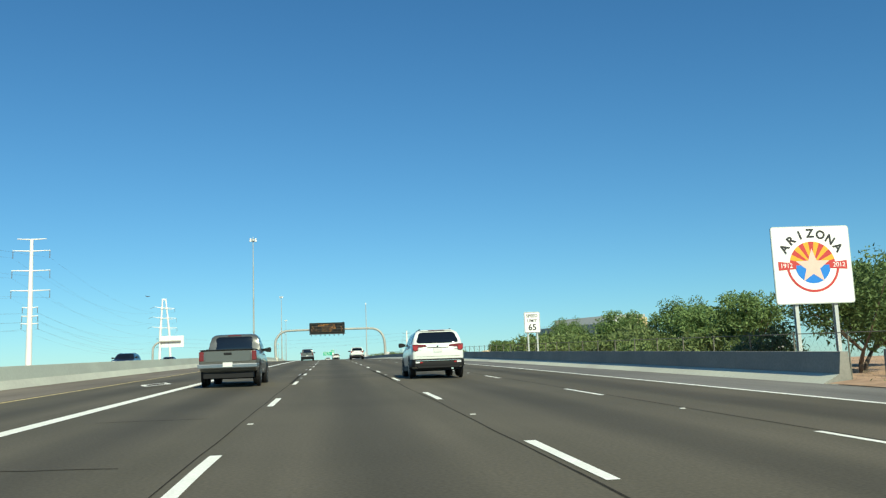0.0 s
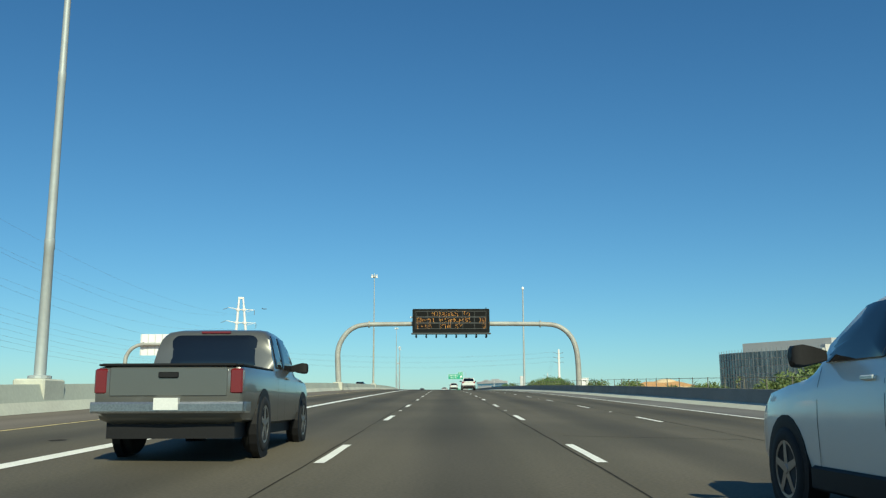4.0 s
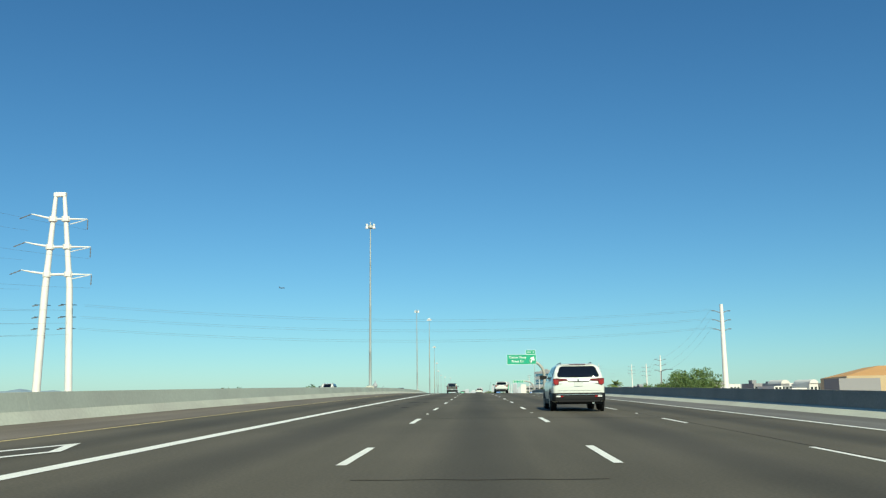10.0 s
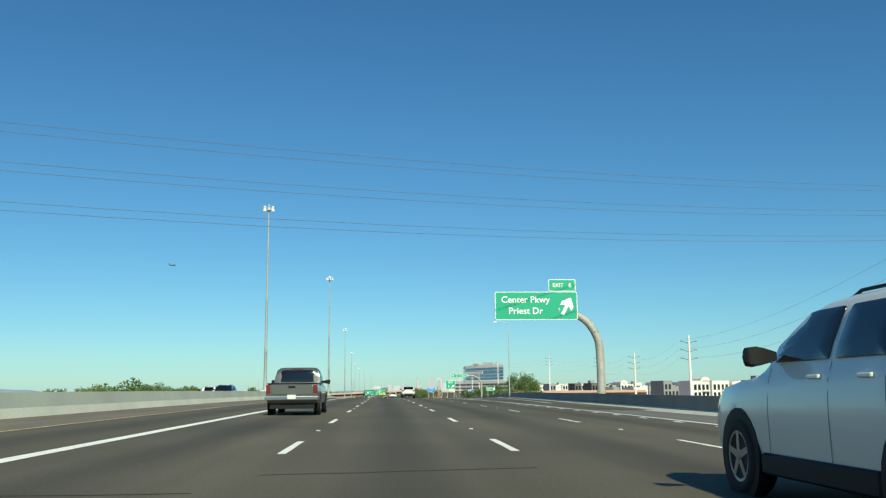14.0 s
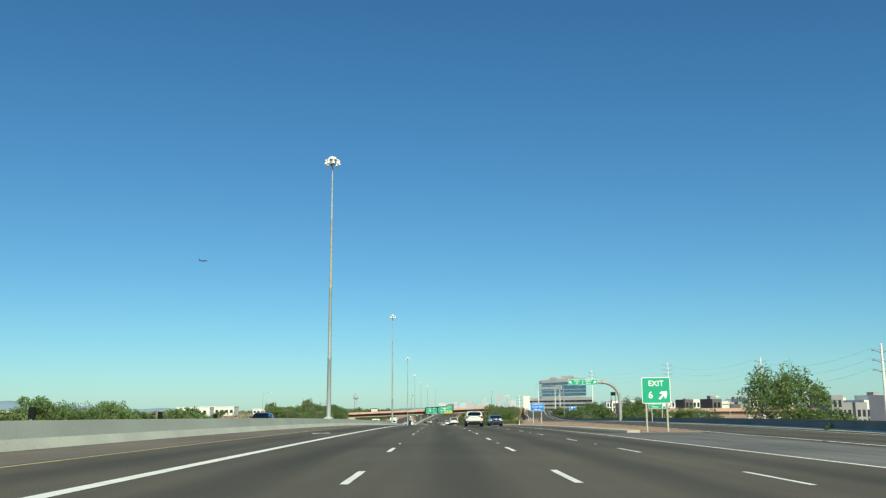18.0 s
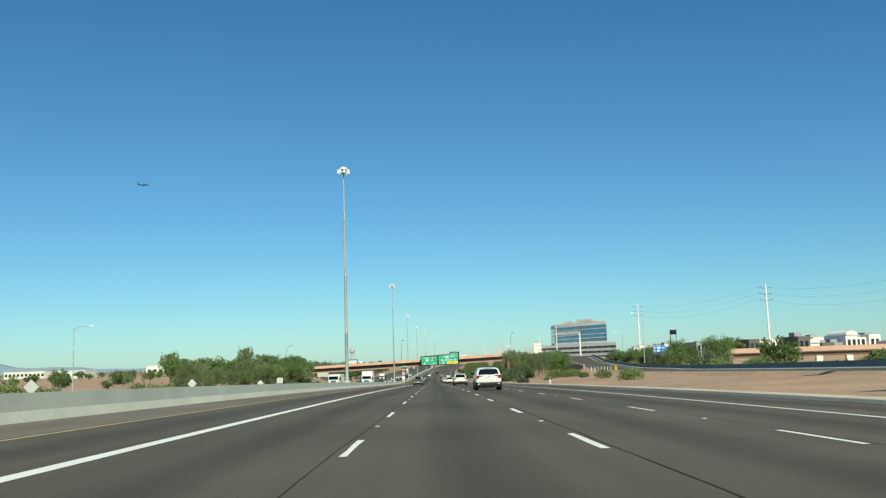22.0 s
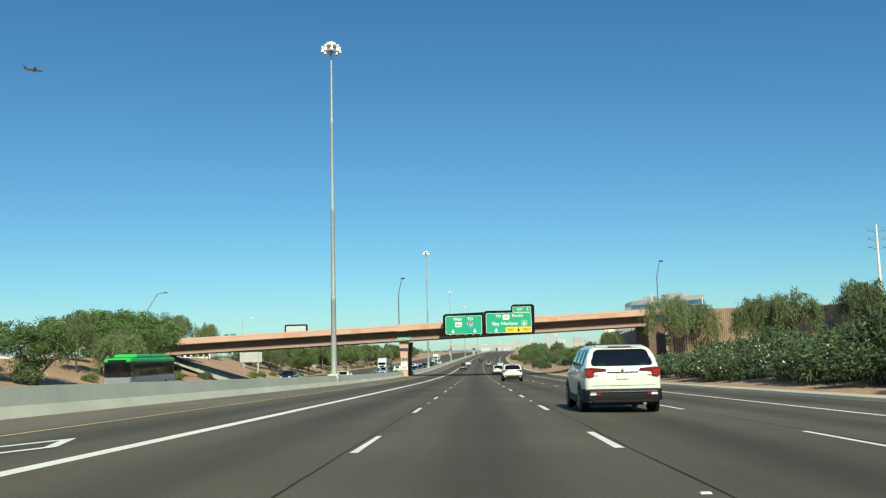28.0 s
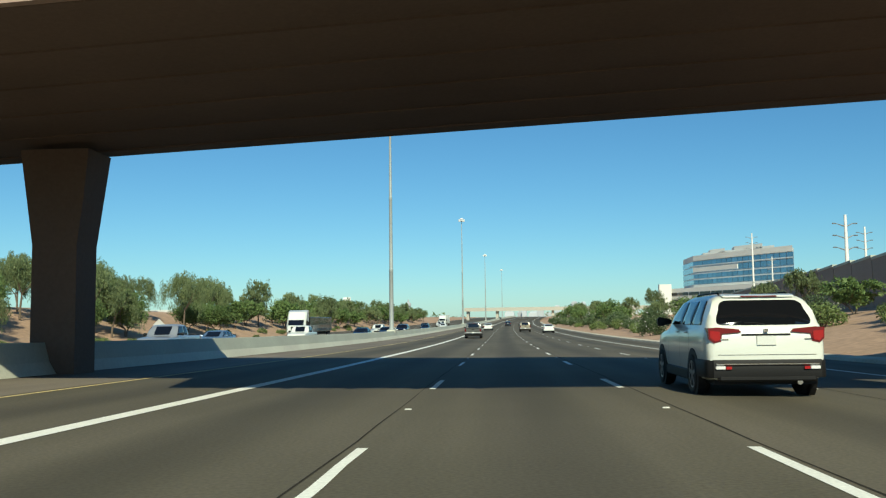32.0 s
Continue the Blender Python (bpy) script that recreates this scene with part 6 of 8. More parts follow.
    part("round_window", Shell().lathe([(1.0, 0), (1.0, 0.3)], 14, "y", (p.x + nrm.x * 7.6, p.y + nrm.y * 7.6, 13.0)), DARK_GLASS, base)
    q = at(528, 88)
    part("dark_shed", Shell().box(q.x - 5, q.x + 4, q.y, q.y + 10, -1, 12.2), GREY_STUCCO, base)


domed_hall()


CHAR_STUCCO = surface("charcoal_stucco", (0.12, 0.115, 0.11), 0.9, vary=0.08, scale=0.1, each=0.1)


def apartment(s, off, w, storeys, top, seed, arched):
    """A white and grey apartment block with balconies."""
    rnd = random.Random(seed)
    c = at(s, off)
    base = thing("apartment_block", pose(c.x, c.y, 0, 0, 0, 12 + rnd.uniform(-4, 4)), "white and grey stucco apartment block with balconies" if not arched else "white apartment block with a curved roof and balconies", "building", "apartment blocks")
    n = 7
    bw = w / n
    hs = top / (storeys + 0.3)
    for k in range(n):
        x0 = -w / 2 + k * bw
        fwd = -1.6 if k % 2 == 0 else 0.4
        h = 0.84 * top - rnd.choice((0, 0, 1.2, 2.2, 3.2))
        m = STUCCO if rnd.random() < 0.74 else (GREY_STUCCO if rnd.random() < 0.75 else CHAR_STUCCO)
        bay = part("bay", Shell().box(x0, x0 + bw - 0.05, fwd, 16, -1, h), m, base)
        for j in range(storeys):
            z = 1.0 + j * hs
            if z + hs > h + 0.5:
                continue
            for i in range(2):
                u = x0 + bw * (0.15 + 0.42 * i)
                part("window", Shell().box(u, u + bw * 0.26, fwd - 0.06, fwd + 0.05, z + 0.7, z + hs - 0.5), DARK_GLASS, bay)
            if k % 2 == 1:
                part("balcony", Shell().box(x0 + bw * 0.1, x0 + bw * 0.9, fwd - 1.5, fwd, z - 0.1, z + 0.75), GREY_STUCCO if j % 2 else STUCCO, bay)
        if arched and k in (1, 4):
            ring = [[(x0 + bw * (0.5 - 0.5 * math.cos(t)), y, h + 2.0 * math.sin(t)) for t in np.linspace(0, math.pi, 9)] for y in (fwd - 0.5, 14)]
            part("curved_roof", Shell().loft(ring, 0, True, True), STUCCO, bay)
        elif rnd.random() < 0.5:
            part("roof_box", Shell().box(x0 + 1, x0 + bw - 1.5, 3, 8, h, h + rnd.uniform(0.8, 2.0)), GREY_STUCCO, bay)
    return base


for i, (s, off, w, top) in enumerate(((790, 178, 34, 16), (850, 190, 36, 17), (920, 186, 38, 17.5), (995, 196, 40, 18.5), (1070, 200, 40, 18), (1145, 190, 42, 18.5), (1225, 196, 44, 19), (1310, 190, 44, 19.5), (1400, 186, 46, 20), (1500, 188, 46, 20.5))):
    apartment(s, off, w, 4, top, 30 + i, i in (0, 2, 5, 7))


def lake_office():
    """The large office block of glass bands on a white podium."""
    base = thing("riverside_office", Matrix.Identity(4), "blue glass office block with white bands on a pale podium", "building")
    a, b = Vector((28, 1688, 0)), Vector((74, 1612, 0))
    d = (b - a).normalized()
    inw = Vector((-d.y, d.x, 0))
    c = a + Vector((-2, 40, 0))
    ring = [c, a, a.lerp(b, 0.33) - inw * 1.6, a.lerp(b, 0.66) - inw * 1.6, b, b + Vector((4, 46, 0))]
    glass = surface("sky_blue_glass", (0.20, 0.36, 0.50), 0.10, 0.75, vary=0.12, scale=0.06, fine=0.7, spec=0.9, each=0.12)
    frame_grey = surface("office_frame", (0.66, 0.70, 0.72), 0.6, 0.1, vary=0.06, scale=0.1)
    part("body", prism(ring, -1, 42.0), frame_grey, base)
    lip = [c] + [p - inw * 0.8 for p in ring[1:4]] + [b - inw * 0.8, ring[5]]
    for n, z0, z1, m in (("roof_band", 40.2, 43.6, STUCCO), ("band", 22.6, 24.0, STUCCO), ("spandrel", 27.4, 28.0, frame_grey), ("spandrel", 31.2, 31.8, frame_grey), ("spandrel", 36.4, 37.0, frame_grey)):
        part(n, prism(lip, z0, z1), m, base)
    p, q = a.lerp(b, 0.0) - inw * 1.2, a.lerp(b, 0.5) - inw * 2.6
    part("white_band", prism([p, q, q + inw * 1.6, p + inw * 1.6], 32.6, 35.6), STUCCO, base, "white balcony band")
    for i in range(4):
        facade_panes(base, ring[i], ring[i + 1], 24.2, 40.0, 6 if i else 5, 4, glass, 0.45, 0.22)
    for u0, u1, h in ((0.12, 0.85, 45.4), (0.2, 0.36, 47.0), (0.46, 0.74, 47.4)):
        p, q = a.lerp(b, u0) + Vector((0.3, 7, 0)), a.lerp(b, u1) + Vector((0.3, 7, 0))
        part("roof_plant", prism([p, q, q + Vector((1, 15, 0)), p + Vector((1, 15, 0))], 43.0, h), STUCCO, base)
    p, q = a - d * 16 - inw * 10, b + d * 26 - inw * 10
    pod = part("podium", prism([p, q, q + Vector((3, 30, 0)), p + Vector((-3, 30, 0))], -1, 22.0), STUCCO, base, "pale parking podium")
    for k in range(4):
        facade_panes(pod, p, q, 3.0 + 4.6 * k, 5.8 + 4.6 * k, 12, 1, DARK_GLASS, 0.2, 0.4, "opening")
    sgn = p + d * 2 - inw * 4
    part("white_block", Shell().box(sgn.x - 4, sgn.x + 4, sgn.y - 4, sgn.y + 4, -1, 25), STUCCO, base)


lake_office()

# low white buildings far to the left, and the skyline
rnd = random.Random(12)
for u, dist, w, h in ((-28.5, 1350, 60, 12), (-26, 1350, 50, 11), (-23.5, 1450, 70, 13), (-21, 1250, 40, 11), (-16, 1250, 46, 14), (-14.5, 1300, 50, 15), (-11, 1500, 70, 12), (-9, 1700, 60, 13), (-31, 1500, 80, 12)):
    a = radians(-u + 4)
    x, y = -20 - dist * math.sin(a), 640 + dist * math.cos(a)
    b = thing("low_building", pose(x, y, 0, 0, 0, rnd.uniform(-15, 15)), "low white commercial building in the distance", "building", "distant buildings")
    part("wall", Shell().box(-w / 2, w / 2, 0, 25, -1, h), STUCCO, b)
    part("parapet", Shell().box(-w / 2 - 0.3, w / 2 + 0.3, -0.4, 25.4, h, h + 0.9), GREY_STUCCO if rnd.random() < 0.4 else STUCCO, b)
    for k in range(int(w / 7)):
        part("window", Shell().box(-w / 2 + 2 + 7 * k, -w / 2 + 6 + 7 * k, -0.15, 0.1, h * 0.45, h * 0.72), DARK_GLASS, b)
HAZE = surface("hazy_concrete", (0.42, 0.46, 0.50), 0.9, vary=0.06, scale=0.02, each=0.2)
for k in range(24):
    x = -270 + rnd.uniform(0, 560)
    y = 4250 + rnd.uniform(-80, 120)
    w, h = rnd.uniform(14, 34), rnd.uniform(26, 62) if abs(x - 60) < 170 else rnd.uniform(22, 40)
    b = thing("tower_block", pose(x, y, 0), "hazy tower block of the distant skyline", "building", "skyline towers")
    part("wall", Shell().box(-w / 2, w / 2, 0, 20, -1, h), HAZE, b)
    part("roof", Shell().box(-w / 3, w / 3, 4, 14, h, h + rnd.uniform(2, 5)), HAZE, b)
b = thing("control_tower", pose(-530, 3700, 0), "distant airport control tower", "tower")
part("shaft", Shell().lathe([(5.5, -1), (4.5, 44)], 10), HAZE, b)
part("cab", Shell().lathe([(5, 44), (8.5, 47), (9, 52), (8, 56), (3, 60), (1, 68)], 12), HAZE, b)


def hills():
    """Far ranges on the left and a low one ahead."""
    m = surface("hazy_hill", (0.27, 0.36, 0.42), 1.0, vary=0.08, scale=0.004, fine=0.03)
    for name, x0, x1, y, top, seed in (("hill_range_left", -3300, -1150, 3900, 92, 1.3), ("hill_range_far_right", 300, 2400, 4400, 40, 5.7), ("hill_range_ahead", -1300, 100, 4600, 30, 9.1)):
        sh, n = Shell(), 70
        rows = []
        for r, k in ((0, 0.0), (160, 0.75), (320, 1.0), (520, 0.0)):
            row = []
            for i in range(n + 1):
                t = i / n
                env = math.sin(math.pi * t) ** 0.6
                hgt = top * env * (0.55 + 0.5 * noise.noise(Vector((t * 5 + seed, seed, 0))) + 0.16 * noise.noise(Vector((t * 23, seed, r * 0.01))))
                row.append((x0 + (x1 - x0) * t, y + r, -2 + max(hgt, 1) * k))
            rows.append(row)
        sh.loft(rows, 0, closed=False)
        solid(name, sh, m, None, "hazy blue desert mountains on the horizon", "hills", kind="structure", smooth=60)


hills()


def airliner():
    base = thing("airliner", Matrix.Translation((-256, 1276, 128)) @ pose(0, 0, 0, -6, 0, 150) @ Matrix.Diagonal((0.24, 0.24, 0.24, 1)), "small dark aeroplane in the sky", "aeroplane")
    m = surface("airliner_grey", (0.10, 0.115, 0.14), 0.4, vary=0.05)
    part("fuselage", Shell().tube([(0, -18, 0), (0, -15, 0), (0, -8, 0), (0, 10, 0), (0, 16, 0.6), (0, 19, 1.2)], [0.2, 1.5, 1.9, 1.9, 1.1, 0.3], 12), m, base, smooth=40)
    for sx in (-1, 1):
        part("wing", Shell().loft([[(sx * x, y0, z), (sx * x, y1, z), (sx * x, y1, z + t), (sx * x, y0, z + t)] for x, y0, y1, z, t in ((1.5, -5, 3, -0.8, 0.5), (17, 4.5, 6.5, 1.2, 0.15))], 0, True, True), m, base)
        part("tailplane", Shell().loft([[(sx * x, y0, z), (sx * x, y1, z), (sx * x, y1, z + 0.2), (sx * x, y0, z + 0.2)] for x, y0, y1, z in ((0.5, 14, 17.5, 0.8), (6, 17, 18.5, 1.2))], 0, True, True), m, base)
        part("engine", Shell().lathe([(0.7, -6), (1.0, -5), (0.9, -2.5), (0.5, -1.8)], 10, "y", (sx * 5.5, 0, -1.6)), m, base)
    part("fin", Shell().loft([[(x, y0, z), (x + 0.3, y0, z), (x + 0.3, y1, z), (x, y1, z)] for x, y0, y1, z in ((-0.15, 12, 17.5, 1.5), (-0.15, 17, 19, 8))], 0, True, True), m, base)


airliner()

# ---------- planting ----------


def leaf_material(name, a, b, rough=0.55):
    m = bpy.data.materials.new(name)
    m.use_nodes = True
    n, l = m.node_tree.nodes, m.node_tree.links
    bs = n["Principled BSDF"]
    bs.inputs["Roughness"].default_value = rough
    bs.inputs["Specular IOR Level"].default_value = 0.25
    geo = n.new("ShaderNodeNewGeometry")
    mix = n.new("ShaderNodeMix")
    mix.data_type = "RGBA"
    mix.inputs["A"].default_value, mix.inputs["B"].default_value = (*a, 1), (*b, 1)
    l.new(geo.outputs["Random Per Island"], mix.inputs["Factor"])
    info = n.new("ShaderNodeObjectInfo")
    mr = n.new("ShaderNodeMapRange")
    mr.inputs["To Min"].default_value, mr.inputs["To Max"].default_value = 0.8, 1.2
    l.new(info.outputs["Random"], mr.inputs["Value"])
    hs = n.new("ShaderNodeHueSaturation")
    l.new(mix.outputs["Result"], hs.inputs["Color"])
    l.new(mr.outputs[0], hs.inputs["Value"])
    l.new(hs.outputs[0], bs.inputs["Base Color"])
    tr = n.new("ShaderNodeBsdfTranslucent")
    l.new(hs.outputs[0], tr.inputs["Color"])
    ms = n.new("ShaderNodeMixShader")
    ms.inputs[0].default_value = 0.3
    l.new(bs.outputs[0], ms.inputs[1])
    l.new(tr.outputs[0], ms.inputs[2])
    l.new(ms.outputs[0], n["Material Output"].inputs["Surface"])
    return m


LEAF_A = leaf_material("mesquite_leaf", (0.085, 0.145, 0.045), (0.19, 0.27, 0.095))
LEAF_B = leaf_material("eucalyptus_leaf", (0.105, 0.15, 0.065), (0.23, 0.275, 0.13))
LEAF_C = leaf_material("oleander_leaf", (0.06, 0.10, 0.045), (0.15, 0.20, 0.095))
LEAF_D = leaf_material("scrub_leaf", (0.11, 0.165, 0.05), (0.23, 0.29, 0.11))
BLOOM = leaf_material("pale_blossom", (0.75, 0.7, 0.66), (0.85, 0.8, 0.78))
BARK = surface("bark", (0.16, 0.12, 0.085), 0.9, vary=0.25, scale=3, fine=25, bump=0.4)


def leaves(centres, radii, per, size, rng, droop=0.0, width=0.42, spray=0.0):
    """Many small leaf blades round the given clump centres; spray turns them outward from the clump."""
    V = []
    for c, r in zip(centres, radii):
        d = rng.normal(size=(per, 3))
        d /= np.linalg.norm(d, axis=1)[:, None]
        p = c + d * (np.array(r) * rng.uniform(0.25, 1.0, (per, 1)) ** 0.55)
        a = rng.normal(size=(per, 3)) + d * spray
        a[:, 2] -= droop * 3
        a /= np.linalg.norm(a, axis=1)[:, None]
        b = np.cross(a, rng.normal(size=(per, 3)))
        b /= np.linalg.norm(b, axis=1)[:, None] + 1e-9
        s = size * rng.uniform(0.55, 1.4, (per, 1))
        w = s * width
        V.append(np.stack([p - a * s * 0.5 - b * w * 0.5, p - a * s * 0.4 + b * w * 0.5, p + a * s * 0.6], 1).reshape(-1, 3))
    V = np.concatenate(V)
    return V, np.arange(len(V)).reshape(-1, 3)


def strands(anchors, lengths, per, size, rng):
    """Hanging twigs, each a curtain of narrow leaves below its anchor."""
    V = []
    for c, h in zip(anchors, lengths):
        t = rng.uniform(0, 1, (per, 1))
        out = np.array([c[0], c[1], 0.0]) / (np.hypot(c[0], c[1]) + 0.3)
        p = np.array(c) + out * 0.35 * np.sin(t * 2.2) - np.array([0, 0, 1.0]) * t * h + rng.normal(size=(per, 3)) * np.array([0.16, 0.16, 0.12])
        a = rng.normal(size=(per, 3)) * 0.45
        a[:, 2] -= 1.2
        a /= np.linalg.norm(a, axis=1)[:, None]
        b = np.cross(a, rng.normal(size=(per, 3)))
        b /= np.linalg.norm(b, axis=1)[:, None] + 1e-9
        s = size * rng.uniform(0.6, 1.4, (per, 1))
        w = s * 0.26
        V.append(np.stack([p - b * w * 0.5, p + b * w * 0.5, p + a * s], 1).reshape(-1, 3))
    V = np.concatenate(V)
    return V, np.arange(len(V)).reshape(-1, 3)


def leaf_mesh(name, V, F, mat):
    me = bpy.data.meshes.new(name)
    me.from_pydata(V.tolist(), [], F.tolist())
    me.materials.append(mat)
    return me


def branchwork(rng, height, spread, stems, trunk_r, crown_z):
    """Trunk and limbs; returns the mesh shell and the limb tips."""
    sh, tips = Shell(), []
    for k in range(stems):
        a = 2 * math.pi * (k + rng.uniform(-0.2, 0.2)) / stems
        lean = rng.uniform(0.05, 0.25) * spread
        p = [Vector((0.1 * math.cos(a), 0.1 * math.sin(a), -0.3)), Vector((lean * 0.35 * math.cos(a), lean * 0.35 * math.sin(a), crown_z * 0.5)), Vector((lean * math.cos(a + 0.2), lean * math.sin(a + 0.2), crown_z))]
        sh.tube(p, [trunk_r, trunk_r * 0.75, trunk_r * 0.55], 7)
        for j in range(4):
            b = a + rng.uniform(-1.6, 1.6)
            q1 = p[2] + Vector((spread * 0.3 * math.cos(b), spread * 0.3 * math.sin(b), height * rng.uniform(0.08, 0.2)))
            q2 = p[2] + Vector((spread * rng.uniform(0.55, 0.8) * math.cos(b + 0.3), spread * rng.uniform(0.55, 0.8) * math.sin(b + 0.3), (height - crown_z) * rng.uniform(0.25, 0.8)))
            sh.tube([p[2], q1, q2], [trunk_r * 0.5, trunk_r * 0.32, trunk_r * 0.1], 5)
            tips.append(q2)
    return sh, tips


def make_tree(kind, seed, height, spread, near):
    """A tree; the near ones carry many small leaves, the far ones fewer and larger sprays."""
    rng = np.random.default_rng(seed)
    weep = kind == "willow"
    crown_z = height * (0.20 if not weep else 0.40)
    sh, tips = branchwork(rng, height, spread, 2 if not weep else 1, 0.11 + 0.010 * height, crown_z)
    cs, rs = [], []
    for k in range((96 if near else 58) if not weep else 14):
        d = rng.normal(size=3)
        d /= np.linalg.norm(d)
        rr = rng.uniform(0.5, 0.93) if k % 4 else rng.uniform(0.1, 0.5)
        zc = (crown_z + height) / 2 + 0.04 * height
        c = np.array([d[0] * spread * rr, d[1] * spread * rr, zc + d[2] * (height - crown_z) * 0.5 * rr])
        if not weep:
            c[2] -= 0.10 * (c[0] ** 2 + c[1] ** 2) / max(spread, 1)
            rs.append((spread * rng.uniform(0.15, 0.30),) * 2 + (height * rng.uniform(0.07, 0.14),))
        else:
            c *= np.array([0.85, 0.85, 1.0])
            rs.append((spread * rng.uniform(0.14, 0.28),) * 2 + (height * rng.uniform(0.05, 0.12),))
            c[2] += height * 0.02
        cs.append(c)
    for t in tips:
        cs.append(np.array(t))
        rs.append((spread * 0.24,) * 3)
    per, size = ((96 if not weep else 90), 0.32) if near else (34 if not weep else 34, 0.58)
    V, F = leaves(cs, rs, per, size, rng, 0.05 if not weep else 0.7, width=0.44 if near else 0.55, spray=0.9 if not weep else 0.0)
    if weep:
        tops, drops = [], []
        for k in range(17):
            # each limb end carries its own hanging curtain
            a, q = k * 2.4 + rng.uniform(-0.5, 0.5), rng.uniform(0.15, 1.0) ** 0.7
            z = crown_z + (height - crown_z) * (0.40 + 0.6 * math.sqrt(max(0, 1 - 0.85 * q * q))) - rng.uniform(0, 0.16) * height
            x, y = spread * q * math.cos(a), spread * q * math.sin(a)
            fall = height * rng.uniform(0.22, 0.5) * (0.6 + 0.5 * q)
            for j in range(10 if near else 5):
                tops.append((x + rng.normal() * spread * 0.13, y + rng.normal() * spread * 0.13, z + rng.normal() * 0.04 * height))
                drops.append(fall * rng.uniform(0.5, 1.1))
        V2, F2 = strands(tops, drops, 50 if near else 20, 0.32 if near else 0.55, rng)
        V, F = np.concatenate([V, V2]), np.concatenate([F, F2 + len(V)])
    V[:, 2] = np.maximum(V[:, 2], 0.15)
    tree = thing("tree" if not weep else "willowy_tree", Matrix.Identity(4), "broad feathery green desert tree" if not weep else "drooping grey-green eucalyptus-like tree", "tree", "roadside trees")
    part("trunk", sh, BARK, tree)
    part("crown", leaf_mesh("crown", V, F, LEAF_A if not weep else LEAF_B), None, tree)
    return tree


def make_bush(kind, seed, height, spread):
    rng = np.random.default_rng(seed)
    cs, rs = [], []
    n = 30 if kind == "oleander" else 20
    for k in range(n):
        d = rng.normal(size=3)
        d /= np.linalg.norm(d)
        cs.append(np.array([d[0] * spread * 0.62, d[1] * spread * 0.62, height * 0.30 + abs(d[2]) * height * 0.48 * rng.uniform(0.3, 1.05)]))
        rs.append((spread * 0.34, spread * 0.34, height * rng.uniform(0.2, 0.32)))
    V, F = leaves(cs, rs, 100 if kind == "oleander" else 80, 0.26 if kind == "oleander" else 0.24, rng, width=0.40, spray=1.1)
    V[:, 2] = np.maximum(V[:, 2], -0.05)
    names = {"oleander": ("oleander_bush", "dense dark green flowering oleander bush"), "scrub": ("desert_shrub", "dry pale green desert shrub")}[kind]
    b = thing(names[0], Matrix.Identity(4), names[1], "bush", "roadside bushes")
    sh = Shell()
    for k in range(6):
        a = k * 1.05 + rng.uniform(-0.3, 0.3)
        sh.tube([(0.05 * math.cos(a), 0.05 * math.sin(a), -0.2), (spread * 0.3 * math.cos(a), spread * 0.3 * math.sin(a), height * 0.3), (spread * 0.5 * math.cos(a), spread * 0.5 * math.sin(a), height * 0.62)], [0.05, 0.035, 0.015], 5)
    part("woody_base", sh, BARK, b)
    part("foliage", leaf_mesh("foliage", V, F, LEAF_C if kind == "oleander" else LEAF_D), None, b)
    if kind == "oleander":
        V2, F2 = leaves([np.array([c[0] * 1.3, c[1] * 1.3, c[2] * 1.15]) for c in cs[::3]], [(0.75, 0.75, 0.6)] * len(cs[::3]), 9, 0.12, rng, width=0.9)
        part("blossom", leaf_mesh("blossom", V2, F2, BLOOM), None, b, "scattered pale blossoms")
    return b


SIZES = (("mesquite", 11, 7.0, 4.2), ("mesquite", 12, 8.5, 4.8), ("mesquite", 13, 6.0, 4.4), ("willow", 21, 9.0, 3.0), ("willow", 22, 10.5, 3.6), ("willow", 23, 8.0, 3.3))
TREES = [make_tree(*q, True) for q in SIZES]
FAR_TREES = [make_tree(*q, False) for q in SIZES]
BUSHES = [make_bush("oleander", 31, 3.0, 2.2), make_bush("oleander", 32, 2.6, 2.4), make_bush("scrub", 41, 1.5, 1.5), make_bush("scrub", 42, 1.9, 1.9)]
# the first of each kind stand in the planting too
USED = set()


def plant(proto, s, off, size, z=None, seed=0):
    r = random.Random(int(s * 13 + off * 7 + seed))
    p = at(s, off)
    gz = ground_z(s, off) if z is None else z
    m = Matrix.Translation((p.x, p.y, gz - 0.12)) @ pose(0, 0, 0, 0, 0, r.uniform(0, 360)) @ Matrix.Diagonal((size, size, size * r.uniform(0.9, 1.12), 1))
    if id(proto) not in USED:
        USED.add(id(proto))
        proto.matrix_basis = m
        return proto
    c = copy_thing(proto, Matrix.Identity(4))
    c.matrix_basis = m
    return c


T, U, B = TREES, FAR_TREES, BUSHES
# by the state sign and the first fence
for k, s, o, z in ((1, 33, 20.2, 0.62), (0, 38, 25, 0.72), (2, 26, 22.5, 0.66), (0, 44, 21, 0.55), (2, 52, 22, 0.6), (1, 60, 24, 0.5), (0, 66, 21.5, 0.52), (2, 73, 24.5, 0.6), (0, 82, 22, 0.48), (2, 90, 23, 0.52), (1, 97, 26, 0.5), (2, 106, 20.5, 0.42), (0, 144, 27, 0.42), (2, 184, 24, 0.64), (0, 188, 26, 0.5), (2, 178, 24.5, 0.46), (2, 197, 25, 0.42)):
    plant(T[k], s, o, z)
for k, s, o, z in ((0, 31, 15.3, 0.75), (3, 36, 17.0, 0.9), (2, 24.5, 13.6, 0.55), (3, 26.5, 13.9, 0.5), (1, 47, 18.5, 0.8), (3, 120, 17.0, 0.9), (2, 129, 18, 0.9), (3, 150, 17, 0.9), (3, 166, 22, 1.0), (2, 171, 23, 1.1), (3, 173, 21.5, 0.95)):
    plant(B[k], s, o, z)
r = random.Random(5)
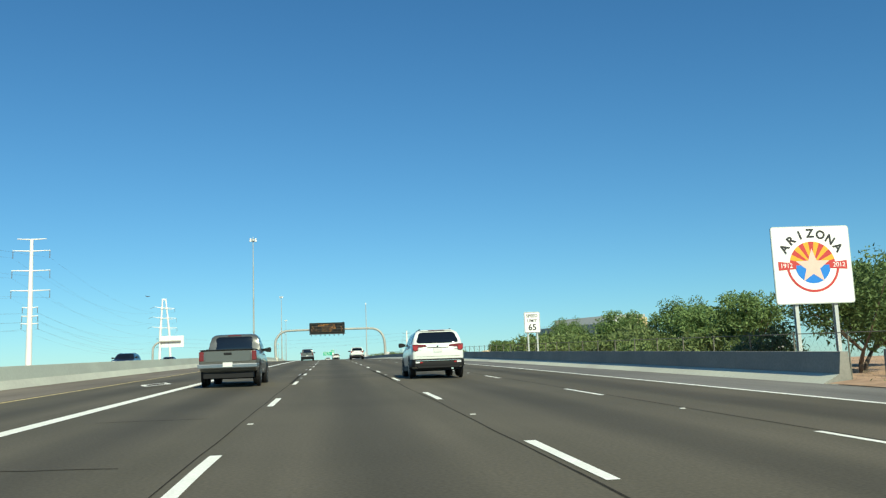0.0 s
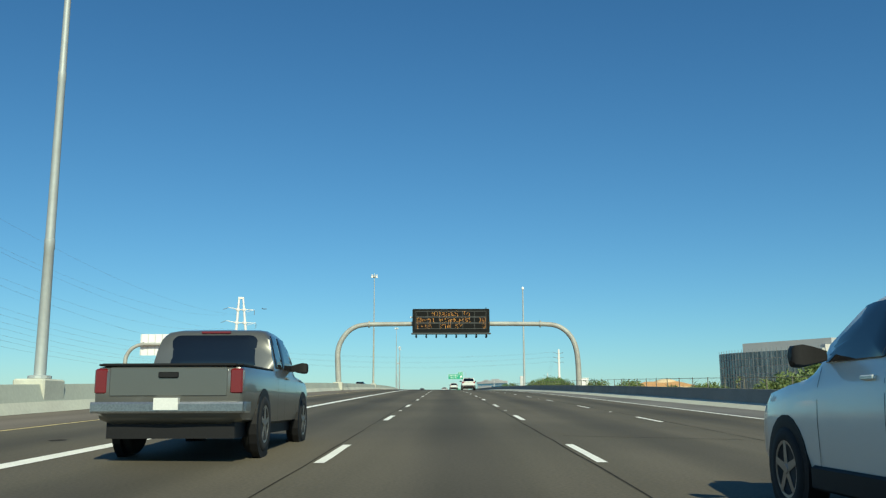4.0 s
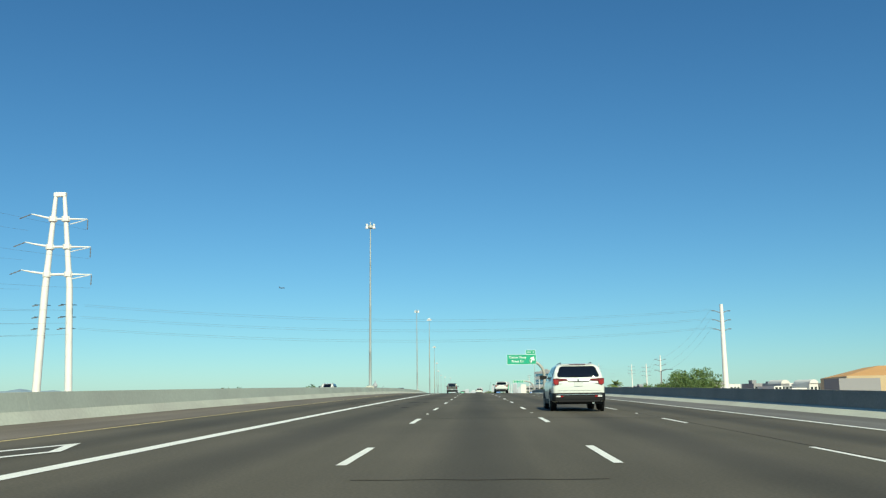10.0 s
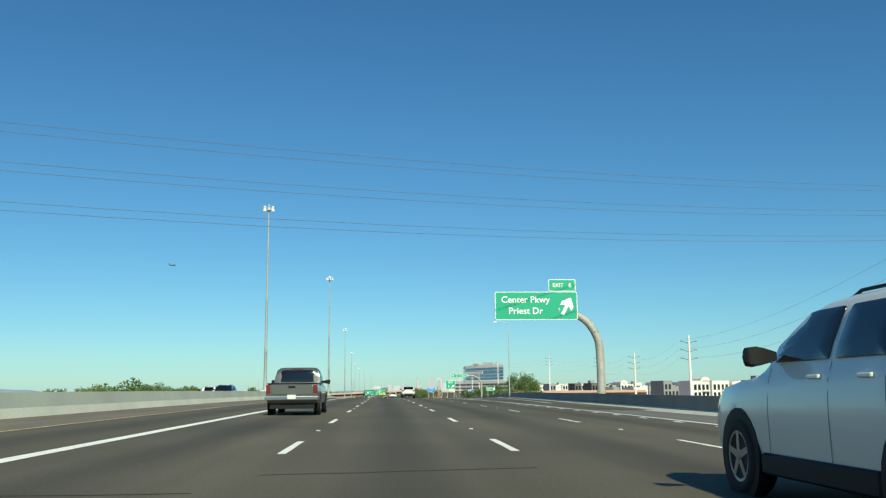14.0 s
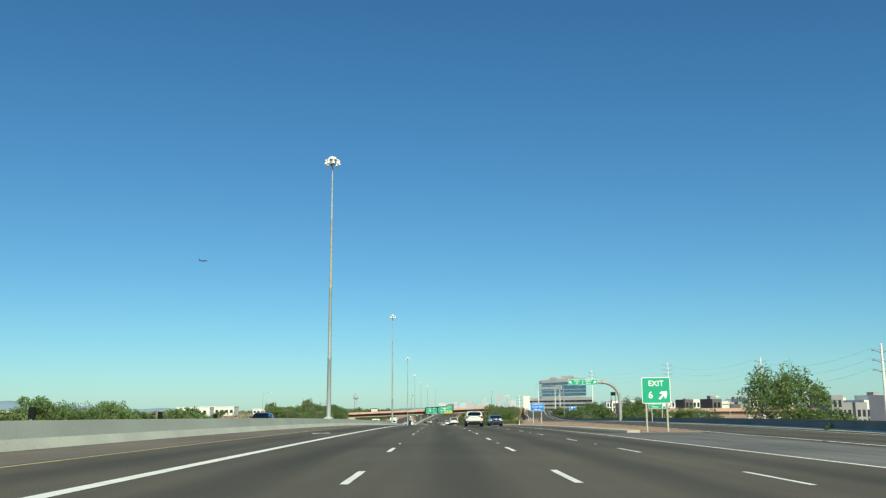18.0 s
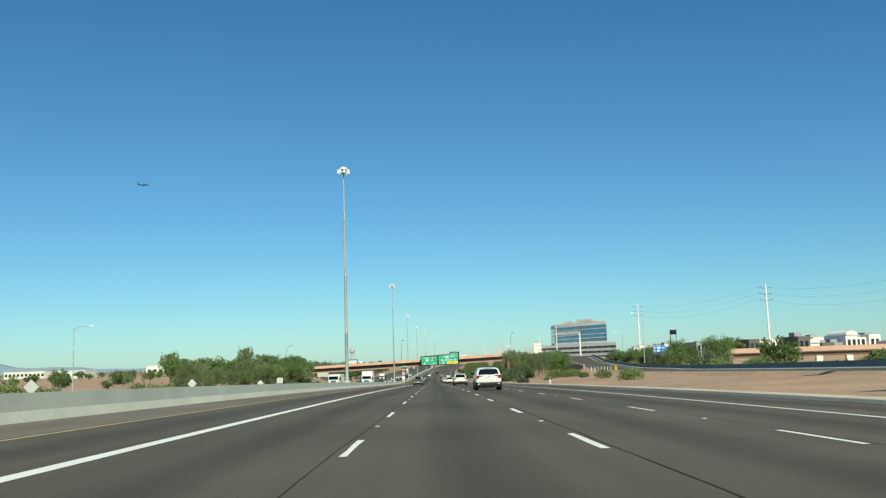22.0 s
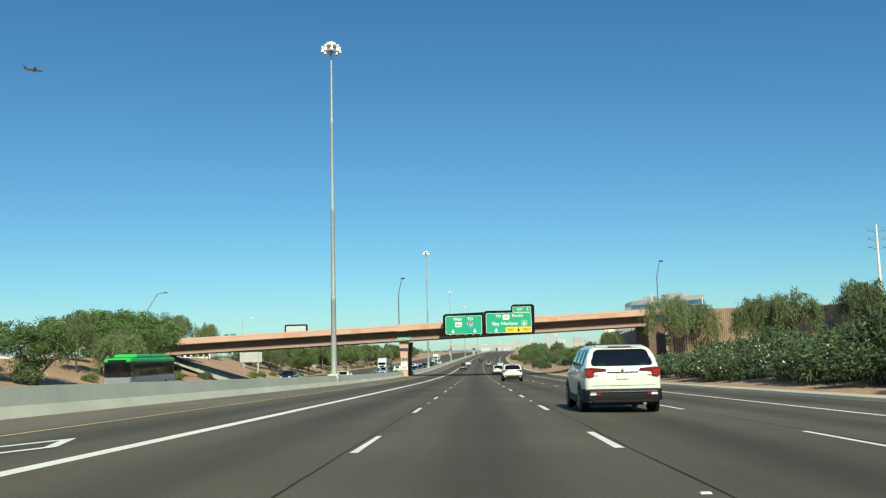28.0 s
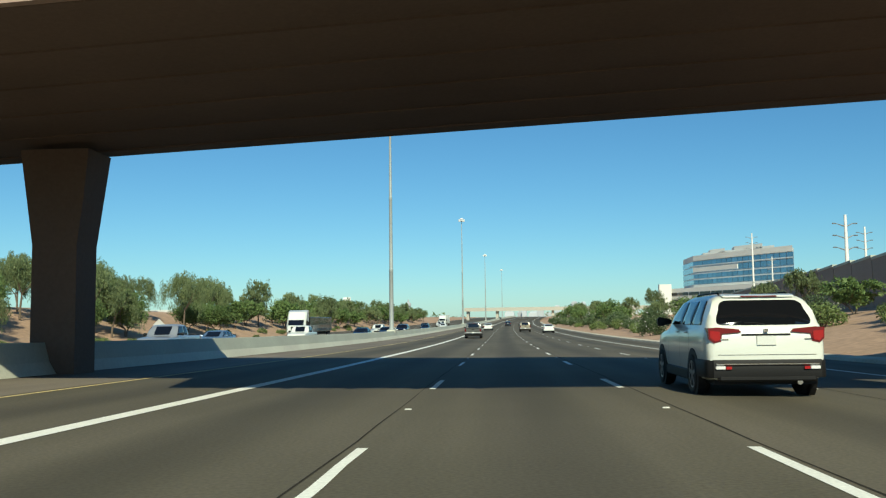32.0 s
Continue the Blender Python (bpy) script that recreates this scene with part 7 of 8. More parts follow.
for i in range(38):
    s = 175 + i * 4.1 + r.uniform(-2, 2)
    plant(B[2 + i % 2], s, r.uniform(16.2, 21), r.uniform(0.7, 1.25))
for k, s, o, z in ((2, 331, 24, 0.95), (0, 339, 26.5, 0.85), (2, 362, 30, 0.8), (2, 421, 22, 0.72), (0, 428, 25, 0.8), (2, 434, 22.5, 0.7), (2, 455, 27, 0.7)):
    plant(T[k], s, o, z, road_z(s) - 3.2)
# beyond the exit
for k, s, o, z in ((1, 688, 37.2, 0.95), (2, 685, 39.5, 0.9), (2, 835, 52, 0.6), (0, 842, 55, 0.55), (1, 850, 53, 0.5), (2, 860, 56, 0.6), (0, 945, 62, 0.8), (1, 960, 64, 0.8), (2, 930, 64, 0.7)):
    plant(T[k], s, o, z)
for i in range(34):
    s = 700 + i * 9.5 + r.uniform(-3, 3)
    plant(B[i % 4], s, right_wall(s) + r.uniform(2.5, 9), r.uniform(0.9, 1.5))
for k, s, o, z in ((1, 878, 14.4, 0.58), (3, 896, 24.4, 0.9), (2, 897, 26.4, 0.95), (0, 936, 18.6, 0.85), (2, 925, 17.5, 0.6), (3, 851, 23.0, 0.8), (2, 879, 25.0, 0.75), (2, 884, 19.5, 0.6), (3, 822, 20.5, 0.9), (3, 907, 24, 1.2), (3, 909.5, 26.2, 1.15), (2, 907, 27, 1.2)):
    plant(B[k], s, o, z)
# willowy trees and dense shrubs between the freeway and the ramp
for k, s, o, z in ((0, 908, 25, 0.66), (4, 944, 29.5, 0.58), (5, 940, 26.5, 0.68), (3, 948, 24.5, 0.62), (4, 956, 22.5, 0.48), (5, 962, 25, 0.6), (3, 952, 31.5, 0.62), (5, 970, 28, 0.66), (4, 978, 24, 0.5)):
    plant(T[k], s, o, z)
# outside the ramp's wall
plant(T[1], 802, 46, 0.85)
for i in range(18):
    s = 722 + i * 8 + r.uniform(-3, 3)
    plant((T if i % 2 else U)[i % 3], s, right_wall(s) + r.uniform(3, 8), r.uniform(0.42, 0.66))
for i in range(26):
    s = 902 + i * 4.6 + r.uniform(-2, 2)
    plant((T if i % 2 else U)[i % 3], s, right_wall(s) + r.uniform(4, 13), r.uniform(0.42, 0.6) + (0.18 if i % 9 == 1 else 0))
# hedge and trees before the bridge
for i in range(20):
    s = 948 + i * 3.7 + r.uniform(-1, 1)
    plant(B[i % 2], s, r.uniform(16.4, 18.3) + (0.9 if i % 3 == 0 else 0), r.uniform(0.85, 1.05))
for i in range(28):
    s = 950 + i * 2.65 + r.uniform(-1, 1)
    plant(B[i % 2], s, r.uniform(19.0, 25.5), r.uniform(0.95, 1.3))
for i in range(7):
    plant(B[i % 2], 1000 + i * 3.4, r.uniform(24.5, 28.5), r.uniform(1.0, 1.25))
plant(B[3], 949, 15.6, 1.15)
plant(B[3], 1057, -46.4, 1.2)
for k, s, o, z in ((2, 1014, 22, 0.9), (3, 1021, 24, 0.8), (2, 1029, 25, 0.9), (3, 1036, 23, 0.7), (2, 654.5, 27.9, 0.7), (2, 20.6, 12.9, 0.42)):
    plant(B[k], s, o, z)
for k, s, o, z in ((0, 1083, 17.3, 0.8), (1, 1080, 19.5, 0.7), (1, 1070, 20.5, 0.72), (0, 1063, 22, 0.7), (1, 1056, 19.5, 0.7), (0, 1050, 21.5, 0.8), (3, 1066, 25, 1.2), (2, 1074, 24, 1.2), (1, 1046, 24, 0.85)):
    plant(B[k], s, o, z)
for i in range(20):
    s = 44 + i * 2.3 + r.uniform(-1, 1)
    plant(B[2 + i % 2], s, r.uniform(16.5, 21.5), r.uniform(1.2, 1.7))
for k, s, o, z in ((4, 1070, 29.7, 0.98), (5, 1074, 34.2, 1.05), (3, 1048, 35.5, 0.85), (5, 1046, 39.5, 0.95), (4, 1052, 38, 0.74), (3, 1008, 32, 0.72), (4, 998, 34.8, 0.62), (5, 990, 31.5, 0.66), (3, 984, 35, 0.62)):
    plant(T[k], s, o, z)
# beyond the bridge on the right
for i in range(42):
    s = 1112 + i * 8.4 + r.uniform(-3, 3)
    plant(B[i % 4], s, 15.5 + r.uniform(0.5, 9), r.uniform(0.8, 1.35))
for i in range(34):
    s = 1128 + i * 12 + r.uniform(-4, 4)
    plant(U[i % 6], s, 22 + r.uniform(0, 12), r.uniform(0.4, 0.6) + 0.01 * i)
for k, s, o, z in ((3, 1118, 27.5, 0.62), (5, 1124, 29, 0.66), (4, 1140, 31, 0.5)):
    plant(T[k], s, o, z)
# the bank beyond the opposing lanes, before the bridge
for k, s, o, z in ((1, 1030, -48, 0.85), (0, 1024, -52, 0.9), (3, 1050, -52.5, 0.8), (4, 1055, -48.5, 0.72), (1, 1062, -50, 1.12), (5, 1052, -47.5, 0.9), (1, 1073, -50.5, 1.05), (0, 1068, -54, 1.25), (1, 1076, -55, 1.1), (1, 1097, -66, 1.12), (0, 1095, -70, 1.25), (5, 1106, -58.5, 1.2), (3, 1108, -62, 0.98), (4, 1129, -59, 0.68), (3, 1133, -61, 0.7), (1, 1146, -56, 0.75), (0, 1152, -60, 0.8), (4, 1181, -60, 0.62), (5, 1176, -57, 0.7), (1, 1012, -50, 0.72), (4, 1000, -48.5, 0.6), (5, 994, -52, 0.75), (1, 988, -49, 0.68), (0, 980, -52, 0.75), (4, 972, -48.5, 0.58), (3, 964, -51, 0.66), (1, 956, -49, 0.62), (0, 948, -50, 0.66), (5, 940, -48.5, 0.6), (1, 930, -50, 0.6), (4, 908, -50, 0.55), (5, 914, -48.5, 0.62), (3, 920, -51, 0.6), (5, 926, -49, 0.6)):
    plant(T[k], s, o, z)
for i in range(34):
    s = 905 + i * 5.2 + r.uniform(-2, 2)
    plant(U[(i * 5) % 6], s, -(55 + r.uniform(0, 14)), r.uniform(0.62, 0.9) * (0.5 if s < 936 else 1.0))
for i in range(26):
    s = 900 + i * 7.5 + r.uniform(-2, 2)
    plant(B[i % 4], s, -(46.5 + r.uniform(0, 6)), r.uniform(0.6, 1.1))
# and past it
for i in range(104):
    s = 1108 + i * 4.3 + r.uniform(-2.5, 2.5)
    if s < 1139:
        continue
    plant((T if s < 1235 else U)[(i * 7) % 6], s, -(46.5 + r.uniform(0, 10)), r.uniform(0.62, 0.9))
for i in range(30):
    s = 1106 + i * 9 + r.uniform(-3, 3)
    plant(B[2 + i % 2], s, -(43.8 + r.uniform(0, 3)), r.uniform(0.5, 0.85))
for i in range(64):
    s = 560 + i * 5.6 + r.uniform(-3, 3)
    plant(U[(0, 2, 1)[i % 3]], s, -(58 + r.uniform(0, 26)), r.uniform(0.8, 1.1) * (0.95 if s < 770 else 0.6), max(0, road_z(s) - (5.6 if s < 800 else 6.8)))
for i in range(46):
    s = 598 + i * 7 + r.uniform(-3, 3)
    plant(B[2 + i % 2], s, -(46 + r.uniform(0, 7)), r.uniform(1.2, 2.2), road_z(s) - (0.5 if s < 815 else 1.3))
for k, s, o, z in ((1, 681, -58, 1.3), (0, 676, -63, 1.3), (1, 688, -66, 1.2), (1, 721, -60, 1.05), (0, 727, -65, 1.1), (1, 733, -62, 1.0)):
    plant(U[k], s, o, z, max(0, road_z(s) - 6.8))
for k, s, o, top in ((1, 662, -50, 4.2), (0, 667, -52, 3.6), (2, 678, -48.5, 2.7), (0, 703, -50, 3.4), (2, 709, -49, 3.0), (1, 718, -51, 3.6), (0, 726, -49, 3.3), (2, 731, -51, 3.0), (0, 741, -49, 3.0), (1, 764, -50, 3.8), (2, 769, -48.5, 3.2), (0, 775, -51, 3.7)):
    plant((T if s < 735 else U)[k], s, o, (top + 2.9) / SIZES[k][2], road_z(s) - 2.9)
# scattered trees on the plain
for i in range(100):
    s, o = r.uniform(620, 1700), r.choice((-1, -1, 1)) * r.uniform(95, 420)
    if 150 < o < 275 and s < 1560:
        continue
    plant(U[i % 3], s, o, r.uniform(0.8, 1.3))


def woods():
    """Belts of far trees that no one could count."""
    rng = np.random.default_rng(77)
    cs, rs = [], []
    for k in range(900):
        y = rng.uniform(1500, 4200)
        x = -60 - (y - 1000) * 0.06 + rng.choice([-1, 1]) * rng.uniform(40, 900)
        h = rng.uniform(2.5, 5.5)
        cs.append(np.array([x, y, h * 0.7 + 2.0]))
        rs.append((rng.uniform(5, 12), rng.uniform(5, 10), h))
    V, F = leaves(cs, rs, 26, 2.6, rng)
    ob = new("far_woods", leaf_mesh("far_woods", V, F, LEAF_A))
    tagged(ob, "distant belts of low green trees", "woods", "", "stuff")


woods()


def palm(s, off, height, gz, seed, frond=0.0):
    rng = np.random.default_rng(seed)
    p = at(s, off)
    b = thing("palm", pose(p.x, p.y, gz, 0, 0, rng.uniform(0, 360)), "slim fan palm with a small crown" if height > 8 else "broad green palm with arching fronds", "palm tree", "palms")
    lean = rng.uniform(-0.8, 0.8)
    part("trunk", Shell().tube([(0, 0, -0.5), (lean * 0.4, 0, height * 0.5), (lean, 0, height)], [0.28, 0.2, 0.16], 7), BARK, b)
    n = 22 if height > 8 else 30
    L = frond or 1.6
    for k in range(n):
        a, e = 2 * math.pi * k / n + rng.uniform(-0.2, 0.2), rng.uniform(-0.5, 1.1)
        d = Vector((math.cos(a) * math.cos(e), math.sin(a) * math.cos(e), math.sin(e)))
        side = d.cross(Vector((0, 0, 1))).normalized()
        o = Vector((lean, 0, height))
        rows = []
        for i in range(5):
            t = i / 4
            c = o + d * L * t + Vector((0, 0, -0.9 * L * 0.4 * t * t))
            w = 0.28 * math.sin(math.pi * (0.12 + 0.85 * t)) * (1.5 if height > 8 else 1.2)
            rows.append([c - side * w + Vector((0, 0, -0.1)), c, c + side * w + Vector((0, 0, -0.1))])
        part("frond", Shell().loft(rows, 0, closed=False), LEAF_D if height < 8 else LEAF_B, b)


for i, (s, o, h) in enumerate(((560, 150, 16), (575, 158, 18), (545, 160, 12), (535, 166, 15), (590, 162, 14))):
    palm(s, o, h, 0, 60 + i)
palm(503, 28.7, 4.9, road_z(503) - 3.5, 70, 1.7)


DULL_STEEL = surface("dull_steel", (0.17, 0.165, 0.13), 0.7, 0.2, vary=0.15, scale=2)


def mesh_fence():
    """Chain-link fence behind the barrier."""
    base = thing("mesh_fence", Matrix.Identity(4), "chain-link fence on steel posts behind the barrier", "fence", "", "")
    wire = Shell()
    prev = None
    k = 0
    for s in np.arange(18, 322, 3.05):
        o = 14.3
        z0 = ground_z(s, o + 0.2) - road_z(s)
        part("post", Shell().tube([at(s, o, z0 - 0.1), at(s, o, z0 + 1.65)], 0.028, 6), DULL_STEEL, base)
        part("top_rail", Shell().tube([at(s, o, z0 + 1.6), at(s + 3.05, o, z0 + 1.6)], 0.014, 4), DULL_STEEL, base)
        for i in range(11):
            a, b = s + i * 3.05 / 11, s + (i + 5) * 3.05 / 11
            for p, q in ((at(a, o, z0 + 0.05), at(b, o, z0 + 1.58)), (at(a, o, z0 + 1.58), at(b, o, z0 + 0.05))):
                wire.add([p, q, (q.x, q.y, q.z + 0.005), (p.x, p.y, p.z + 0.005)], [(0, 1, 2, 3)])
    part("wire_mesh", wire, DULL_STEEL, base, "thin dull wire mesh")
    return base


mesh_fence()

# ---------- vehicles ----------


def paint(name, col, metal=0.0, rough=0.3):
    return surface(name, col, rough, metal, vary=0.04, scale=0.8, fine=300, coat=0.7)


CAR_WHITE = paint("white_car_paint", (0.69, 0.71, 0.66))
CAR_NAVY = paint("navy_car_paint", (0.006, 0.011, 0.045), 0.0, 0.2)
CAR_BLACK = paint("black_car_paint", (0.012, 0.012, 0.014), 0.2, 0.22)
CAR_SILVER = paint("silver_car_paint", (0.42, 0.44, 0.46), 0.5)
CAR_TAN = paint("tan_car_paint", (0.36, 0.31, 0.23), 0.4)
CAR_PEWTER = paint("pewter_car_paint", (0.125, 0.127, 0.118), 0.4)
CAR_BLUE = paint("pale_blue_car_paint", (0.14, 0.22, 0.33), 0.4)
BUS_GREEN = paint("green_bus_paint", (0.03, 0.50, 0.10))
TRIM = surface("black_plastic", (0.011, 0.011, 0.012), 0.6, vary=0.12, scale=2, spec=0.25)
STEEL = surface("dull_chrome", (0.34, 0.35, 0.36), 0.3, 0.9, vary=0.15, scale=6)
DIM_RED = surface("dim_red_lens", (0.15, 0.008, 0.010), 0.2, vary=0.05, coat=0.4)
PLATE = surface("plate_white", (0.66, 0.67, 0.64), 0.5, vary=0.05)

# stations along each body from tail to nose: (share of the length, underside, belt, half width as a share of the widest),
# and the line of the top along the middle: (share of the length, height)
SHAPES = {
    "suv": dict(st=((0, .46, 1.0, .86), (.006, .36, 1.12, .925), (.02, .31, 1.19, .962), (.05, .29, 1.21, .985), (.12, .27, 1.2, 1), (.5, .25, 1.16, 1), (.7, .25, 1.12, 1), (.80, .25, 1.08, .995), (.9, .26, 1.02, .97), (.965, .3, .93, .9), (.992, .36, .82, .82), (1, .45, .70, .74)),
                top=((0, 1.0), (.006, 1.13), (.014, 1.205), (.035, 1.38), (.06, 1.57), (.078, 1.675), (.095, 1.722), (.15, 1.755), (.3, 1.77), (.45, 1.765), (.53, 1.735), (.57, 1.69), (.72, 1.18), (.75, 1.13), (.82, 1.09), (.9, 1.03), (.965, .94), (.992, .83), (1, .71)),
                roof=.70, side=((.105, .255, .15, .25), (.275, .425, .27, .42), (.445, .70, .44, .575)), belt=1.235, eave=1.655,
                rear=(.81, .67, 1.225, 1.645), front=(.80, .62, 1.2, 1.66), wh=(.205, .80), r=.375),
    "sedan": dict(st=((0, .44, .72, .85), (.008, .34, .94, .92), (.03, .26, 1.0, .965), (.12, .22, 1.0, .99), (.5, .2, .95, 1), (.7, .2, .91, 1), (.80, .2, .88, .99), (.9, .2, .81, .96), (.96, .23, .73, .89), (.99, .28, .66, .8), (1, .36, .58, .70)),
                  top=((0, .82), (.006, 1.0), (.016, 1.075), (.05, 1.10), (.12, 1.115), (.15, 1.14), (.22, 1.28), (.295, 1.40), (.35, 1.445), (.44, 1.47), (.52, 1.455), (.57, 1.41), (.74, .99), (.78, .945), (.9, .84), (.96, .75), (.99, .67), (1, .59)),
                  roof=.70, side=((.19, .28, .265, .28), (.30, .455, .30, .45), (.475, .715, .47, .575)), belt=1.0, eave=1.375,
                  rear=(.74, .60, 1.155, 1.39), front=(.78, .60, 1.0, 1.37), wh=(.215, .80), r=.325),
    "pickup": dict(st=((0, .58, 1.05, .935), (.006, .5, 1.13, .965), (.03, .42, 1.14, .985), (.38, .36, 1.15, 1), (.41, .36, 1.15, 1), (.7, .36, 1.12, 1), (.80, .36, 1.09, .995), (.92, .38, 1.04, .97), (.97, .42, .98, .92), (.994, .5, .9, .87), (1, .55, .83, .8)),
                   top=((0, 1.08), (.004, 1.15), (.02, 1.165), (.36, 1.165), (.372, 1.2), (.383, 1.5), (.393, 1.70), (.41, 1.775), (.46, 1.815), (.56, 1.805), (.605, 1.76), (.72, 1.2), (.75, 1.155), (.9, 1.10), (.965, 1.03), (.99, .95), (1, .84)),
                   roof=.78, side=((.405, .49, .415, .49), (.505, .70, .505, .61)), belt=1.2, eave=1.70,
                   rear=(.76, .68, 1.225, 1.70), front=(.82, .68, 1.22, 1.70), wh=(.22, .81), r=.40),
}


def wheel(parent, x, y, r, rim_mat):
    """A tyre with its rim of spokes as a part of it; the outside looks to the sign of x."""
    sx = 1 if x > 0 else -1
    t = part("wheel", Shell().lathe([(r * .62, x), (r * .66, x + sx * .012), (r * .9, x + sx * .012), (r, x - sx * .03), (r, x - sx * .2), (r * .9, x - sx * .24), (r * .5, x - sx * .24)], 20, "x", (0, y, r)), RUBBER, parent, smooth=50)
    sp = Shell().lathe([(r * .13, x + sx * .004), (r * .1, x + sx * .012)], 8, "x", (0, y, r))
    for k in range(5):
        a = 2 * math.pi * k / 5 + .3
        c, s = math.cos(a), math.sin(a)
        q = [(x + sx * .006, y + c * u - s * w, r + s * u + c * w) for u, w in ((.08 * r, -.1 * r), (.64 * r, -.075 * r), (.64 * r, .075 * r), (.08 * r, .1 * r))]
        b = [(x - sx * .05, py, pz) for _, py, pz in q]
        sp.loft([b, q], 0, False, True)
    part("rim", sp.lathe([(r * .66, x - sx * .02), (r * .66, x + sx * .008), (r * .58, x + sx * .004), (r * .58, x - sx * .03)], 20, "x", (0, y, r)), rim_mat, t)
    part("hub_shadow", Shell().lathe([(r * .6, x - sx * .08), (r * .6, x - sx * .06)], 16, "x", (0, y, r)), TRIM, t)


class Body:
    """The skin of a car: a closed section at every place along its length."""

    def __init__(self, kind, L, W, H):
        self.sh, self.L, self.W, self.H = SHAPES[kind], L, W, H
        self.kz = H / max(z for _, z in self.sh["top"])
        st = self.sh["st"]
        self.f = [q[0] for q in st]
        self.zb, self.zs, self.w = ([q[i] for q in st] for i in (1, 2, 3))
        self.tf, self.tz = [q[0] for q in self.sh["top"]], [q[1] * self.kz for q in self.sh["top"]]
        self.peak = int(np.argmax(self.tz))

    def half(self, y):
        """Half width at the widest, at that place."""
        return self.W / 2 * float(np.interp((y + self.L / 2) / self.L, self.f, self.w))

    def section(self, f):
        """Half of the section, from the middle of the floor to the middle of the top."""
        w = self.W / 2 * float(np.interp(f, self.f, self.w))
        zb, zt = float(np.interp(f, self.f, self.zb)), float(np.interp(f, self.tf, self.tz))
        belt = min(float(np.interp(f, self.f, self.zs)) * self.kz, zt - .012)
        g = zt - belt
        k = min(max((g - .03) / .25, 0), 1)
        wr = self.W / 2 * self.sh["roof"]

        def lean(z):
            """Half width of the glazed upper part at a height."""
            t = max(z - belt, 0) / max(self.H - belt, .1)
            return w * .952 - (w * .952 - min(wr, w * .93)) * t ** 1.25
        pts = [(0, zb), (w * .78, zb), (w * .95, zb + .06), (w * .993, zb + .32 * (belt - zb)), (w, zb + .62 * (belt - zb)), (w * .988, belt - .12), (w * .97, belt - .04), (w * .952, belt)]
        top = lean(zt)
        for u, (cx, cz) in zip((.33, .66, .88), ((.90, .35), (.82, .6), (.72, .8))):
            pts.append((lean(belt + u * g) * k + w * cx * (1 - k), belt + g * (u * k + cz * (1 - k))))
        pts.append(((top - .05) * k + w * .6 * (1 - k), belt + g * (.965 * k + .9 * (1 - k))))
        pts.append(((top - .17) * k + w * .4 * (1 - k), belt + g * (.993 * k + .97 * (1 - k))))
        pts.append((0, zt))
        return pts

    def shell(self):
        fs = sorted(set(self.f) | set(self.tf) | {.25, .35, .6, .65, .68})
        rings = []
        for f in fs:
            h = self.section(f)
            y = -self.L / 2 + f * self.L
            rings.append([(x, y, z) for x, z in h] + [(-x, y, z) for x, z in reversed(h[1:-1])])
        return Shell().loft(rings, 0, True, True)

    def side_x(self, y, z):
        h = self.section((y + self.L / 2) / self.L)[3:12]
        return float(np.interp(z, [q[1] for q in h], [q[0] for q in h]))

    def rear_y(self, z):
        return -self.L / 2 + self.L * float(np.interp(z, self.tz[:self.peak + 1], self.tf[:self.peak + 1]))

    def cab_rear_y(self, z):
        i = next(k for k in range(len(self.tf)) if self.tz[k] > self.sh["rear"][2] * self.kz - .03) - 1
        return -self.L / 2 + self.L * float(np.interp(z, self.tz[i:self.peak + 1], self.tf[i:self.peak + 1]))

    def front_y(self, z):
        return -self.L / 2 + self.L * float(np.interp(-z, [-q for q in self.tz[self.peak:]], self.tf[self.peak:]))


def skin_pane(outline, place, out):
    """Glass of that outline laid on the skin: place gives the point in space, out the way it faces."""
    cx, cz = sum(p[0] for p in outline) / len(outline), sum(p[1] for p in outline) / len(outline)
    rings = []
    for k, lift in ((1.0, -.04), (1.0, .010), (.97, .014), (.5, .016), (.12, .016)):
        rings.append([place(cx + (x - cx) * k, cz + (z - cz) * k) + out * lift for x, z in outline])
    return Shell().loft(rings, 0, False, True)


def round_quad(a, b, c, d, r=.18, n=4):
    """A four-cornered outline with rounded corners, anticlockwise from a."""
    q = [Vector((*p, 0)) for p in (a, b, c, d)]
    out = []
    for i in range(4):
        p0, p1, p2 = q[i - 1], q[i], q[(i + 1) % 4]
        m = min((p0 - p1).length, (p2 - p1).length) * r
        u, v = p1 + (p0 - p1).normalized() * m, p1 + (p2 - p1).normalized() * m
        for k in range(n + 1):
            t = k / n
            w = u * (1 - t) ** 2 + p1 * 2 * t * (1 - t) + v * t * t
            out.append((w.x, w.y))
        e0, e1 = v, q[(i + 1) % 4] + (p1 - q[(i + 1) % 4]).normalized() * m
        out += [tuple(e0.lerp(e1, t).xy) for t in (.25, .5, .75)]
    return out


def wrap(body, z0, z1, reach, proud, top_in=0.0):
    """A band round the tail of a body, from one flank to the other."""
    L = body.L
    ys = [-L / 2 + L * reach * t for t in (1, .7, .45, .25, .12, .05, .015, 0)]
    path = [(-body.half(y) - proud, y) for y in ys] + [(-body.half(ys[-1]) * .6, -L / 2 - proud), (0, -L / 2 - proud * 1.4), (body.half(ys[-1]) * .6, -L / 2 - proud)] + [(body.half(y) + proud, y) for y in reversed(ys)]
    path = [(x, y - (proud if i in (7, 11) else 0)) for i, (x, y) in enumerate(path)]
    rings = []
    for x, y in path:
        ix, iy = x * .93, y + .05
        rings.append([(ix, iy, z0), (x * .99, y + .008, z0), (x, y, z0 + .025), (x, y, z1 - .025), (x * (1 - top_in), y + .012, z1), (ix, iy, z1)])
